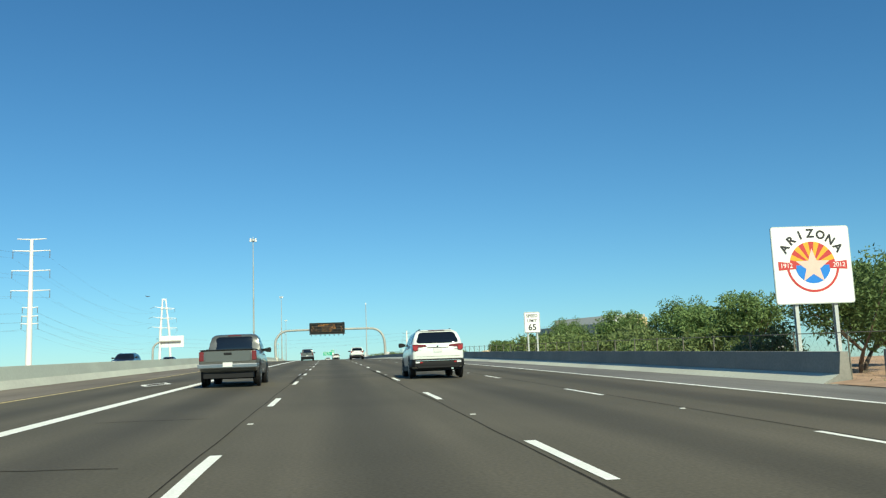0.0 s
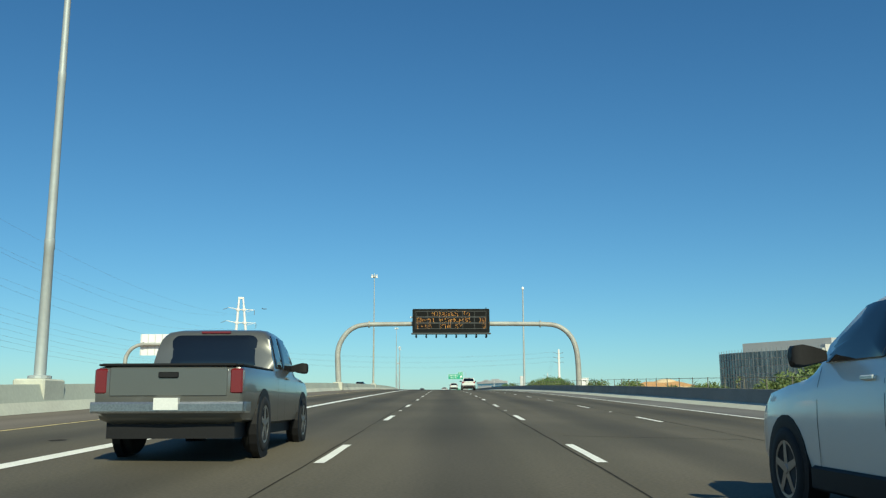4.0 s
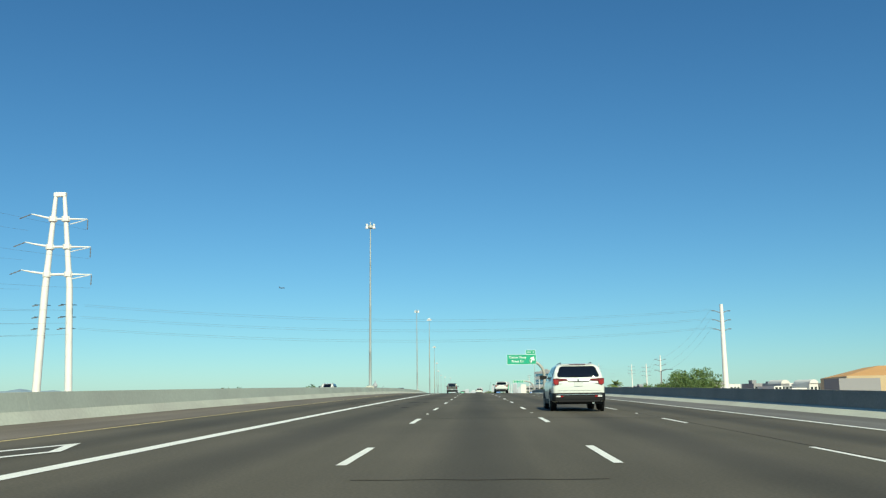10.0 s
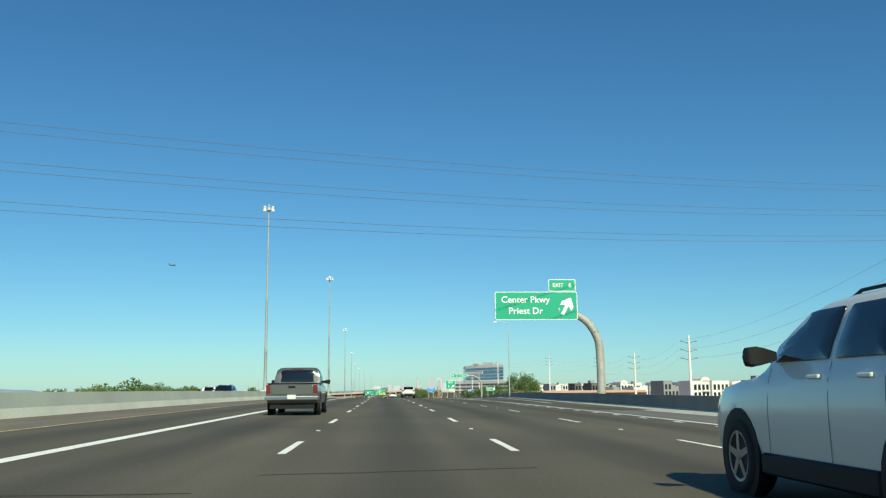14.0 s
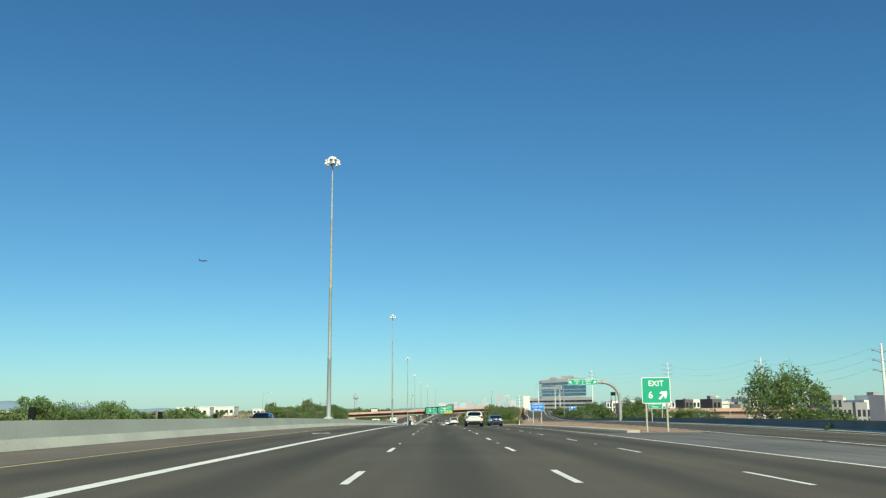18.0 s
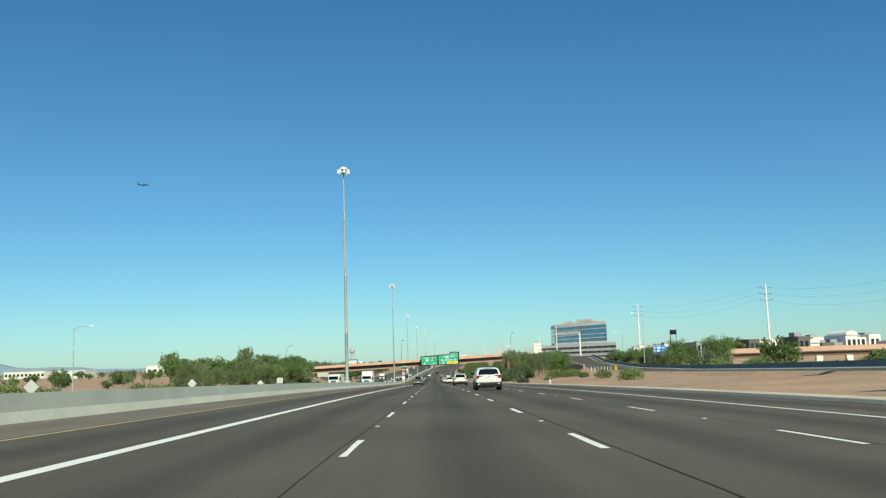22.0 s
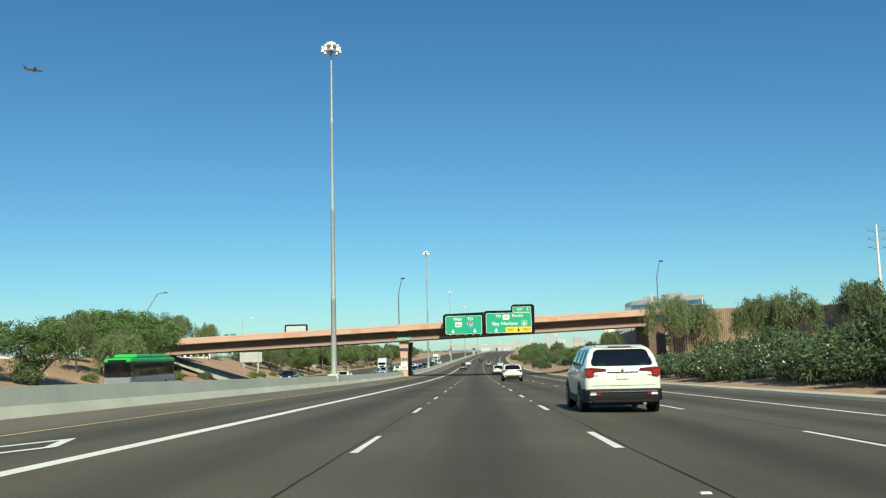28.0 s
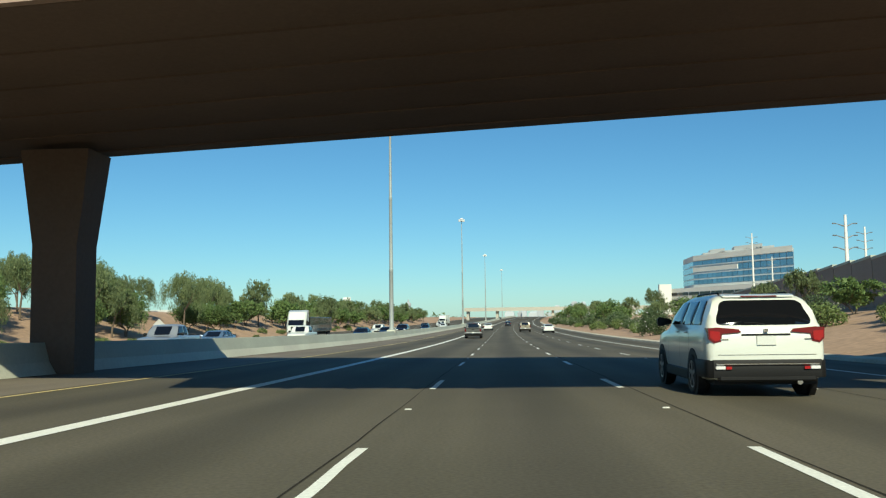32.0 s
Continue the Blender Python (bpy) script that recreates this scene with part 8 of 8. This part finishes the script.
    return Shell().loft(rings, 0, True, True)


def car(kind, name, s_rear, off, size, mat, label, facing=1, tail="block", group="cars on the freeway", rim=None, turn=0.0):
    """A car of one of the shapes; its tail stands s_rear metres along, or its nose when it faces the other way."""
    L, W, H = size
    sh = SHAPES[kind]
    bd = Body(kind, L, W, H)
    kz = bd.kz
    base = thing(name, stand(s_rear + L / 2, off, cross(off) if off > -13 else opposing_z(off), turn + (0 if facing > 0 else 180)), label, "pickup truck" if kind == "pickup" else "car", group)
    part("body", bd.shell(), mat, base, smooth=38)
    part("underbody", Shell().box(-W * .42, W * .42, -L * .47, L * .47, .17 if kind == "sedan" else .24, .5), TRIM, base)

    def at_rear(x, z):
        return Vector((x, bd.cab_rear_y(z) + .035 * (x / (W / 2)) ** 2, z))

    def at_front(x, z):
        return Vector((x, bd.front_y(z) - .10 * (x / (W / 2)) ** 2, z))
    wb, wt, z0, z1 = sh["rear"]
    z0, z1 = z0 * kz, z1 * kz
    h = W / 2
    part("rear_window", skin_pane(round_quad((-wb * h, z0), (wb * h, z0), (wt * h, z1), (-wt * h, z1), .30), at_rear, Vector((0, -1, .35)).normalized()), GLASS_DARK, base, smooth=30)
    wb, wt, z0, z1 = sh["front"]
    z0, z1 = z0 * kz, z1 * kz
    part("windshield", skin_pane(round_quad((wb * h, z0), (-wb * h, z0), (-wt * h, z1), (wt * h, z1), .12), at_front, Vector((0, .7, .7))), GLASS_DARK, base, smooth=30)
    zb, ze = sh["belt"] * kz, sh["eave"] * kz
    yb1 = -L / 2 + sh["side"][-1][1] * L
    for sx in (-1, 1):
        for a, b, c, d in sh["side"]:
            quad = [(-L / 2 + a * L, zb), (-L / 2 + b * L, zb), (-L / 2 + d * L, ze), (-L / 2 + c * L, ze)]
            quad = quad if sx > 0 else [quad[1], quad[0], quad[3], quad[2]]
            part("side_window", skin_pane(round_quad(*quad, .10), lambda y, z, sx=sx: Vector((sx * bd.side_x(y, z), y, z)), Vector((sx, 0, .2))), GLASS_DARK, base, smooth=30)
        my = yb1 - .30
        mx = sx * (bd.half(my) + .0)
        sm = Shell().loft([[(mx + sx * u, my + y * k, zb + .055 + z * k) for y, z in ((-.07, -.07), (.05, -.09), (.09, 0), (.05, .09), (-.07, .09))] for u, k in ((-.06, .45), (.05, .8), (.14, 1), (.2, .9), (.22, .6))], 0, True, True)
        part("mirror", sm, TRIM if kind != "sedan" else mat, base, smooth=40)
        for f in sh["wh"]:
            y = -L / 2 + f * L
            hw = bd.half(y)
            r = sh["r"]
            part("wheel_arch", Shell().lathe([(r * 1.2, sx * (hw - .1)), (r * 1.2, sx * (hw + .006)), (r * 1.06, sx * (hw + .010))], 22, "x", (0, y, r * 1.02)), TRIM, base)
            wheel(base, sx * (hw + .016), y, r, rim or RIM)
        for fy in ((.46, .30) if kind != "pickup" else (.52,)):
            y = -L / 2 + fy * L
            x = bd.side_x(y, zb - .13)
            part("door_handle", Shell().box(min(sx * (x - .01), sx * (x + .03)), max(sx * (x - .01), sx * (x + .03)), y, y + .2, zb - .15, zb - .115, .008), mat, base)
        for fy in ((.27, .435, .66) if kind == "suv" else (.29, .465, .69) if kind == "sedan" else (.40, .50, .68)):
            rows = []
            for z in np.linspace(.36, zb - .02, 7):
                y = -L / 2 + fy * L
                x = bd.side_x(y, max(z, .42))
                rows.append([(sx * (x + .002), y - .004, z), (sx * (x + .002), y + .004, z)])
            part("door_seam", Shell().loft(rows, 0, closed=False), TRIM, base)
        # lamps
        hl = W / 2
        if tail == "hook":
            pts = [(hl * .95, 1.185), (hl * .80, 1.195), (hl * .45, 1.165), (hl * .40, 1.115), (hl * .72, 1.085), (hl * .74, .96), (hl * .86, .935), (hl * .94, 1.0)]
            out = [(sx * x, z) for x, z in pts]
            out = out if sx < 0 else out[::-1]
            part("tail_light", plate(out, -L / 2 - .010, -L / 2 + .26), DIM_RED, base)
            ins = [(hl * .925, 1.14), (hl * .76, 1.125), (hl * .76, .985), (hl * .85, .965), (hl * .92, 1.03)]
            out = [(sx * x, z) for x, z in ins]
            part("bright_lens", plate(out if sx < 0 else out[::-1], -L / 2 - .024, -L / 2 - .012), TAIL, base)
        elif tail == "corner":
            pts = [(hl * .955, .76), (hl * .95, .98), (hl * .87, 1.06), (hl * .79, 1.05), (hl * .70, .92), (hl * .61, .79), (hl * .63, .75)]
            out = [(sx * x, z) for x, z in pts]
            part("tail_light", plate(out if sx < 0 else out[::-1], -L / 2 - .012, -L / 2 + .2), LENS, base, "clear and red tail light")
            ins = [(hl * .93, .84), (hl * .92, .97), (hl * .86, 1.03), (hl * .80, 1.02), (hl * .72, .88), (hl * .76, .84)]
            out = [(sx * x, z) for x, z in ins]
            part("red_lens", plate(out if sx < 0 else out[::-1], -L / 2 - .02, -L / 2 - .008), TAIL, base)
        else:
            z0, z1 = (.80, 1.12) if kind == "pickup" else (.82, 1.12) if kind == "suv" else (.74, .95)
            part("tail_light", Shell().box(min(sx * hl * .80, sx * hl * .965), max(sx * hl * .80, sx * hl * .965), -L / 2 - .014, -L / 2 + .14, z0, z1, .02), DIM_RED if kind == "pickup" else TAIL, base)
        zh = {"suv": .84, "sedan": .60, "pickup": .84}[kind]
        part("head_light", Shell().box(min(sx * hl * .46, sx * hl * .80), max(sx * hl * .46, sx * hl * .80), L / 2 - .2, L / 2 - .012, zh - .04, zh + .12, .03), LENS, base)
    zg = {"suv": .58, "sedan": .42, "pickup": .60}[kind]
    part("grille", Shell().box(-W * .22, W * .22, L / 2 - .06, L / 2 + .012, zg, zg + .24, .02), TRIM, base)
    part("front_bumper", Shell().box(-W * .36, W * .36, L / 2 - .12, L / 2 + .02, zg - .18, zg - .03, .03), CHROME if kind == "pickup" else mat, base)
    zp = {"suv": .90, "sedan": .86, "pickup": .60}[kind]
    part("number_plate", Shell().box(-.155, .155, -L / 2 - .024 - (.06 if kind == "pickup" else 0), -L / 2 + .03, zp, zp + .15), PLATE, base)
    if kind == "pickup":
        part("rear_bumper", wrap(bd, .56, .70, .035, .05), STEEL, base, "dull chrome rear bumper")
        part("tailgate", Shell().box(-W * .385, W * .385, -L / 2 - .012, -L / 2 + .03, .77, 1.135, .012), mat, base)
        part("tailgate_handle", Shell().box(-.13, .13, -L / 2 - .026, -L / 2, 1.0, 1.075, .012), TRIM, base)
        part("tailgate_cap", Shell().box(-W * .44, W * .44, -L / 2 - .016, -L / 2 + .07, 1.15, 1.185, .01), TRIM, base)
        for sx in (-1, 1):
            part("bed_rail", Shell().box(min(sx * W * .40, sx * W * .475), max(sx * W * .40, sx * W * .475), -L / 2 + .07, -L / 2 + .365 * L, 1.155, 1.182, .008), TRIM, base)
        # Flat black panel on the closed top stands for the open bed's shade.
        part("bed_shade", Shell().box(-W * .40, W * .40, -L / 2 + .08, -L / 2 + .36 * L, 1.15, 1.170), TRIM, base, "flat dark panel standing for shade in the cargo bed")
        part("brake_light", Shell().box(-.22, .22, bd.cab_rear_y(1.72 * kz) - .01, bd.cab_rear_y(1.72 * kz) + .05, 1.735 * kz, 1.765 * kz), DIM_RED, base)
    if kind == "sedan":
        part("trunk_strip", Shell().box(-W * .27, W * .27, -L / 2 - .012, -L / 2 + .05, 1.025, 1.045, .006), CHROME, base)
        part("rear_bumper", wrap(bd, .38, .70, .15, .012, .02), mat, base, smooth=40)
        part("bumper_foot", wrap(bd, .26, .39, .13, .004), TRIM, base)
        for sx in (-1, 1):
            part("exhaust_pipe", Shell().lathe([(.045, -L / 2 - .03), (.05, -L / 2 + .12)], 10, "y", (sx * W * .3, 0, .36)), CHROME, base)
    if kind == "suv":
        part("rear_bumper", wrap(bd, .36, .66, .16, .018, .02), TRIM, base, "black plastic lower bumper", smooth=40)
        part("chrome_strip", Shell().box(-W * .42, W * .42, -L / 2 - .055, -L / 2, .575, .605, .008), CHROME, base)
        part("skid_panel", Shell().box(-W * .40, W * .40, -L / 2 - .03, -L / 2 + .25, .30, .40, .03), TRIM, base)
        part("spoiler", Shell().loft([[(x * .98, bd.rear_y(1.69 * kz) + .03 * (x / .6) ** 2 - .06, 1.70 * kz), (x, bd.rear_y(1.69 * kz) + .03 * (x / .6) ** 2 - .055, 1.725 * kz), (x, bd.rear_y(1.69 * kz) + .16, 1.755 * kz), (x, bd.rear_y(1.69 * kz) + .16, 1.70 * kz)] for x in np.linspace(-W * .30, W * .30, 7)], 0, True, True), mat, base, smooth=40)
        part("brake_light", Shell().box(-.3, .3, bd.rear_y(1.69 * kz) - .066, bd.rear_y(1.69 * kz) - .03, 1.705 * kz, 1.722 * kz), DIM_RED, base)
        part("gate_seam", Shell().box(-W * .40, W * .40, -L / 2 - .006, -L / 2 + .02, .735, .742), TRIM, base)
        part("plate_recess", Shell().box(-W * .20, W * .20, -L / 2 - .006, -L / 2 + .06, 1.055, 1.085, .008), TRIM, base)
        yw = bd.rear_y(1.25 * kz)
        part("wiper", Shell().tube([(0.0, yw - .02, 1.245 * kz), (-.15, yw - .012, 1.265 * kz), (-.33, yw - .008, 1.262 * kz)], .008, 5), TRIM, base)
        for sx in (-1, 1):
            part("reflector", Shell().box(min(sx * W * .345, sx * W * .425), max(sx * W * .345, sx * W * .425), -L / 2 - .05, -L / 2, .50, .555, .008), LENS, base)
            part("red_reflector", Shell().box(min(sx * W * .295, sx * W * .34), max(sx * W * .295, sx * W * .34), -L / 2 - .05, -L / 2, .505, .55), TAIL, base)
            xr = W / 2 * sh["roof"] - .12
            part("roof_rail", Shell().tube([(sx * xr, -L / 2 + .13 * L, H - .05), (sx * xr, -L / 2 + .16 * L, H + .015), (sx * xr, -L / 2 + .46 * L, H + .015), (sx * xr, -L / 2 + .5 * L, H - .05)], .016, 6), TRIM, base)
            part("sill", Shell().box(min(sx * W * .44, sx * (W / 2 + .006)), max(sx * W * .44, sx * (W / 2 + .006)), -L * .2, L * .2, .25, .44, .02), TRIM, base)
        part("exhaust_pipe", Shell().lathe([(.045, -L / 2 - .01), (.05, -L / 2 + .2)], 10, "y", (W * .26, 0, .29)), CHROME, base)
        part("badge", Shell().box(-.035, .035, -L / 2 - .018, -L / 2 + .04, 1.115, 1.165), CHROME, base, "plain chrome badge")
        if tail == "hook":
            part("model_bar", Shell().box(-W * .41, -W * .31, -L / 2 - .012, -L / 2 + .02, .985, 1.005), CHROME, base, "plain chrome badge bar")
            part("trim_bar", Shell().box(W * .31, W * .38, -L / 2 - .012, -L / 2 + .02, .985, 1.0), TRIM, base, "plain dark badge bar")
    return base


def opposing_z(off):
    """Level of the opposing carriageway against the driven lane."""
    return -0.05 + 0.006 * (off + 13.5)


SUV, SEDAN, TRUCK = (4.95, 1.99, 1.77), (4.83, 1.83, 1.48), (5.6, 1.95, 1.82)
for s0, off in ((32.8, 3.4), (133.5, 3.75), (259.4, 3.4), (358.0, 3.7), (461.0, 4.2), (590.6, 3.75), (692.8, 3.75), (794.6, 3.6), (860.3, 3.4), (956.4, 3.6), (1023.2, 3.6), (1090.0, 3.9)):
    car("suv", "white_suv", s0, off, SUV, CAR_WHITE, "large white SUV with dark rear glass and black bumper", tail="hook")
car("pickup", "pewter_pickup", 30.5, -3.95, TRUCK, CAR_PEWTER, "pewter grey pickup truck with a chrome rear bumper")
car("pickup", "pewter_pickup", 141.0, -3.7, TRUCK, CAR_PEWTER, "pewter grey pickup truck with a chrome rear bumper")
car("sedan", "navy_sedan", 716.2, 7.75, SEDAN, CAR_NAVY, "dark navy four-door sedan with twin exhaust pipes", tail="corner")
car("pickup", "pewter_pickup", 490, -3.7, TRUCK, CAR_PEWTER, "pewter grey pickup truck before the exit")
car("pickup", "pewter_pickup", 908, -3.7, TRUCK, CAR_PEWTER, "pewter grey pickup truck beyond the exit")
car("pickup", "pewter_pickup", 1178, -3.7, TRUCK, CAR_PEWTER, "pewter grey pickup truck far ahead past the bridge")
car("sedan", "dark_hatchback", 1352, 0.1, (4.2, 1.78, 1.5), CAR_BLACK, "small dark car far ahead in the lane")
car("pickup", "tan_pickup", 1236, 3.66, TRUCK, CAR_TAN, "tan pickup truck far ahead")
car("sedan", "white_sedan", 1226, 7.4, SEDAN, CAR_WHITE, "white sedan far ahead near the edge line")
car("sedan", "white_sedan", 1262, -3.6, SEDAN, CAR_WHITE, "white sedan far ahead near the carpool lane")
ONC = "oncoming cars"
for kind, name, s, off, size, mat, label in (
        ("suv", "black_suv", 88, -20.2, SUV, CAR_BLACK, "black SUV coming the other way behind the median"),
        ("sedan", "dark_sedan", 134, -23.8, SEDAN, CAR_BLACK, "dark sedan coming the other way"),
        ("suv", "black_suv", 262, -23.9, SUV, CAR_BLACK, "black SUV coming the other way behind the median"),
        ("sedan", "silver_sedan", 321, -20.2, SEDAN, CAR_SILVER, "silver sedan coming the other way"),
        ("suv", "black_suv", 317, -17.2, SUV, CAR_BLACK, "black SUV coming the other way behind the median"),
        ("suv", "black_suv", 553, -17.4, SUV, CAR_BLACK, "black SUV coming the other way behind the median"),
        ("suv", "white_suv", 563, -20.8, SUV, CAR_WHITE, "white SUV coming the other way behind the median"),
        ("suv", "white_suv", 447, -20.4, SUV, CAR_WHITE, "white SUV coming the other way behind the median"),
        ("suv", "black_suv", 690, -20.2, SUV, CAR_BLACK, "black SUV coming the other way behind the median"),
        ("pickup", "silver_pickup", 1123.5, -19.9, TRUCK, CAR_SILVER, "silver pickup truck coming the other way"),
        ("sedan", "blue_sedan", 1141, -22.6, SEDAN, CAR_BLUE, "pale blue sedan coming the other way"),
        ("pickup", "white_pickup", 1160, -20.2, TRUCK, CAR_WHITE, "white pickup truck coming the other way"),
        ("sedan", "dark_sedan", 1178, -17.0, SEDAN, CAR_BLACK, "dark sedan coming the other way"),
        ("sedan", "dark_sedan", 1200, -17.0, SEDAN, CAR_BLACK, "dark sedan coming the other way"),
        ("pickup", "white_pickup", 1216, -20.4, TRUCK, CAR_WHITE, "white pickup truck coming the other way"),
        ("suv", "black_suv", 1222, -17.2, SUV, CAR_BLACK, "black SUV coming the other way behind the median"),
        ("sedan", "white_sedan", 1246, -20.4, SEDAN, CAR_WHITE, "white sedan coming the other way"),
        ("sedan", "dark_sedan", 1262, -17.0, SEDAN, CAR_BLACK, "dark sedan coming the other way"),
        ("suv", "black_suv", 1296, -20.4, SUV, CAR_BLACK, "black SUV coming the other way behind the median"),
        ("sedan", "white_sedan", 1312, -17.0, SEDAN, CAR_WHITE, "white sedan coming the other way"),
        ("sedan", "silver_sedan", 1345, -20.4, SEDAN, CAR_SILVER, "silver sedan coming the other way"),
        ("suv", "white_suv", 1380, -23.9, SUV, CAR_WHITE, "white SUV coming the other way behind the median"),
        ("suv", "black_suv", 1062, -27.5, SUV, CAR_BLACK, "black SUV coming the other way below the bridge"),
        ("sedan", "white_sedan", 1046, -17.0, SEDAN, CAR_WHITE, "white sedan coming the other way")):
    car(kind, name, s, off, size, mat, label, facing=-1, group=ONC)


def lorry(name, s, off, mat, box_mat, label, box_len, height, sleeper, group="lorries"):
    """A lorry that faces the camera: cab with windshield, grille and bumper, and a long box behind it."""
    base = thing(name, stand(s, off, opposing_z(off), 180), label, "truck", group)
    zc = 2.75 if not sleeper else 3.9
    prof = [(.9, 2.1), (1.15, 2.25), (2.0, 2.2), (2.65, 1.75), (zc - .25, 1.2 if sleeper else 1.5), (zc, .3 if sleeper else .8)]
    part("cab", Shell().loft([[(-1.22, -.2, z), (1.22, -.2, z), (1.25, f - .25, z), (1.05, f, z), (-1.05, f, z), (-1.25, f - .25, z)] for z, f in prof], 0, True, True), mat, base, smooth=30)
    part("windshield", Shell().loft([[(-1.02, f + .02, z), (1.02, f + .02, z), (1.02, f - .2, z), (-1.02, f - .2, z)] for z, f in ((1.95, 2.24), (2.62, 1.80))], 0, True, True), GLASS_DARK, base)
    part("grille", Shell().box(-.62, .62, 2.0, 2.32, 1.0, 1.75, .04), TRIM if sleeper else CHROME, base)
    part("bumper", Shell().box(-1.22, 1.22, 1.9, 2.36, .42, .82, .06), CHROME if sleeper else TRIM, base)
    part("chassis", Shell().box(-.5, .5, -box_len, 2.0, .6, .95), TRIM, base)
    for sx in (-1, 1):
        part("head_light", Shell().box(min(sx * .78, sx * 1.12), max(sx * .78, sx * 1.12), 2.05, 2.3, 1.0, 1.25, .03), LENS, base)
        part("side_window", Shell().box(min(sx * 1.2, sx * 1.265), max(sx * 1.2, sx * 1.265), .6, 1.55, 1.9, 2.5, .02), GLASS_DARK, base)
        part("mirror", Shell().box(min(sx * 1.34, sx * 1.6), max(sx * 1.34, sx * 1.6), 1.5, 1.62, 1.7, 2.4, .03), TRIM, base)
        part("mirror_arm", Shell().tube([(sx * 1.2, 1.5, 2.3), (sx * 1.4, 1.56, 2.3)], .02, 5), TRIM, base)
        for y in ((1.4, -.9, -2.2, 2.2 - box_len, .9 - box_len) if sleeper else (1.4, 1.2 - box_len)):
            wheel(base, sx * 1.2, y, .5, CHROME)
    y1 = -.6 if sleeper else -.25
    part("cargo_box", Shell().box(-1.29, 1.29, -box_len, y1, 1.0, height, .04), box_mat, base, "white ribbed cargo box" if box_mat == CAR_WHITE else "")
    for k in range(int(box_len / 1.2)):
        for sx in (-1, 1):
            part("box_rib", Shell().box(min(sx * 1.29, sx * 1.305), max(sx * 1.29, sx * 1.305), -box_len + .3 + 1.2 * k, -box_len + .36 + 1.2 * k, 1.05, height - .1), box_mat, base)
    return base


lorry("white_box_lorry", 925, -22.4, CAR_WHITE, CAR_WHITE, "white box lorry coming the other way", 8.5, 3.0, False)
lorry("white_box_truck", 947, -16.8, CAR_WHITE, CAR_WHITE, "white box truck coming the other way", 6.5, 3.8, False)
lorry("white_semi", 1192, -27.2, CAR_WHITE, CAR_BLACK, "white semi tractor with a dark trailer", 15.5, 3.0, True)
lorry("white_semi", 1395, -23.8, CAR_WHITE, CAR_WHITE, "white semi tractor with a white trailer", 15.5, 4.0, True)


def coach():
    base = thing("green_bus", stand(1014.5, -32.6, opposing_z(-32.6), 180), "city bus with a bright green roof and dark windows", "bus")
    part("body", Shell().box(-1.25, 1.25, -11.5, 0.6, .35, 1.45, .08), CAR_SILVER, base)
    part("upper_body", Shell().box(-1.22, 1.22, -11.45, .5, 1.45, 2.75, .06), CAR_BLACK, base)
    part("roof", Shell().box(-1.25, 1.25, -11.5, .58, 2.7, 3.15, .12), BUS_GREEN, base, "bright green roof")
    part("roof_cover", Shell().box(-1.1, 1.1, -9.5, -1.2, 3.12, 3.5, .14), BUS_GREEN, base, "raised green roof cover")
    part("destination_board", Shell().box(-.85, .85, .5, .6, 2.76, 3.0, .02), TRIM, base)
    part("windshield", Shell().box(-1.12, 1.12, .45, .56, 1.3, 2.68, .03), GLASS_DARK, base)
    for sx in (-1, 1):
        for k in range(6):
            part("side_window", Shell().box(min(sx * 1.2, sx * 1.245), max(sx * 1.2, sx * 1.245), -11.0 + 1.8 * k, -9.4 + 1.8 * k, 1.55, 2.6, .02), GLASS_DARK, base)
        part("head_light", Shell().box(min(sx * .8, sx * 1.1), max(sx * .8, sx * 1.1), .55, .62, .7, .95), LENS, base)
        part("mirror", Shell().box(min(sx * 1.3, sx * 1.5), max(sx * 1.3, sx * 1.5), .5, .6, 1.9, 2.4, .02), TRIM, base)
        for y in (-2.0, -8.8):
            wheel(base, sx * 1.26, y, .48, RIM)
    part("bumper", Shell().box(-1.22, 1.22, .5, .68, .35, .65, .04), TRIM, base)


coach()
# the opposing route sign, seen from behind over the parapets
q = thing("opposing_sign_back", stand(1104.2, -34.4, 0), "back of an overhead route sign in a black frame", "overhead sign", "bridge signs")
part("panel", Shell().box(-1.9, 1.9, -.05, .05, 6.6, 10.0, .02), SIGN_BACK, q)
part("frame", plate(rounded(-2.2, 2.2, 6.3, 10.3, .3)[::-1], .05, .35), BLACK, q, "black sign frame")
for x in (-1.3, 1.3):
    part("bracket", Shell().box(x - .08, x + .08, -1.4, -.05, 7.0, 7.2), BLACK, q)
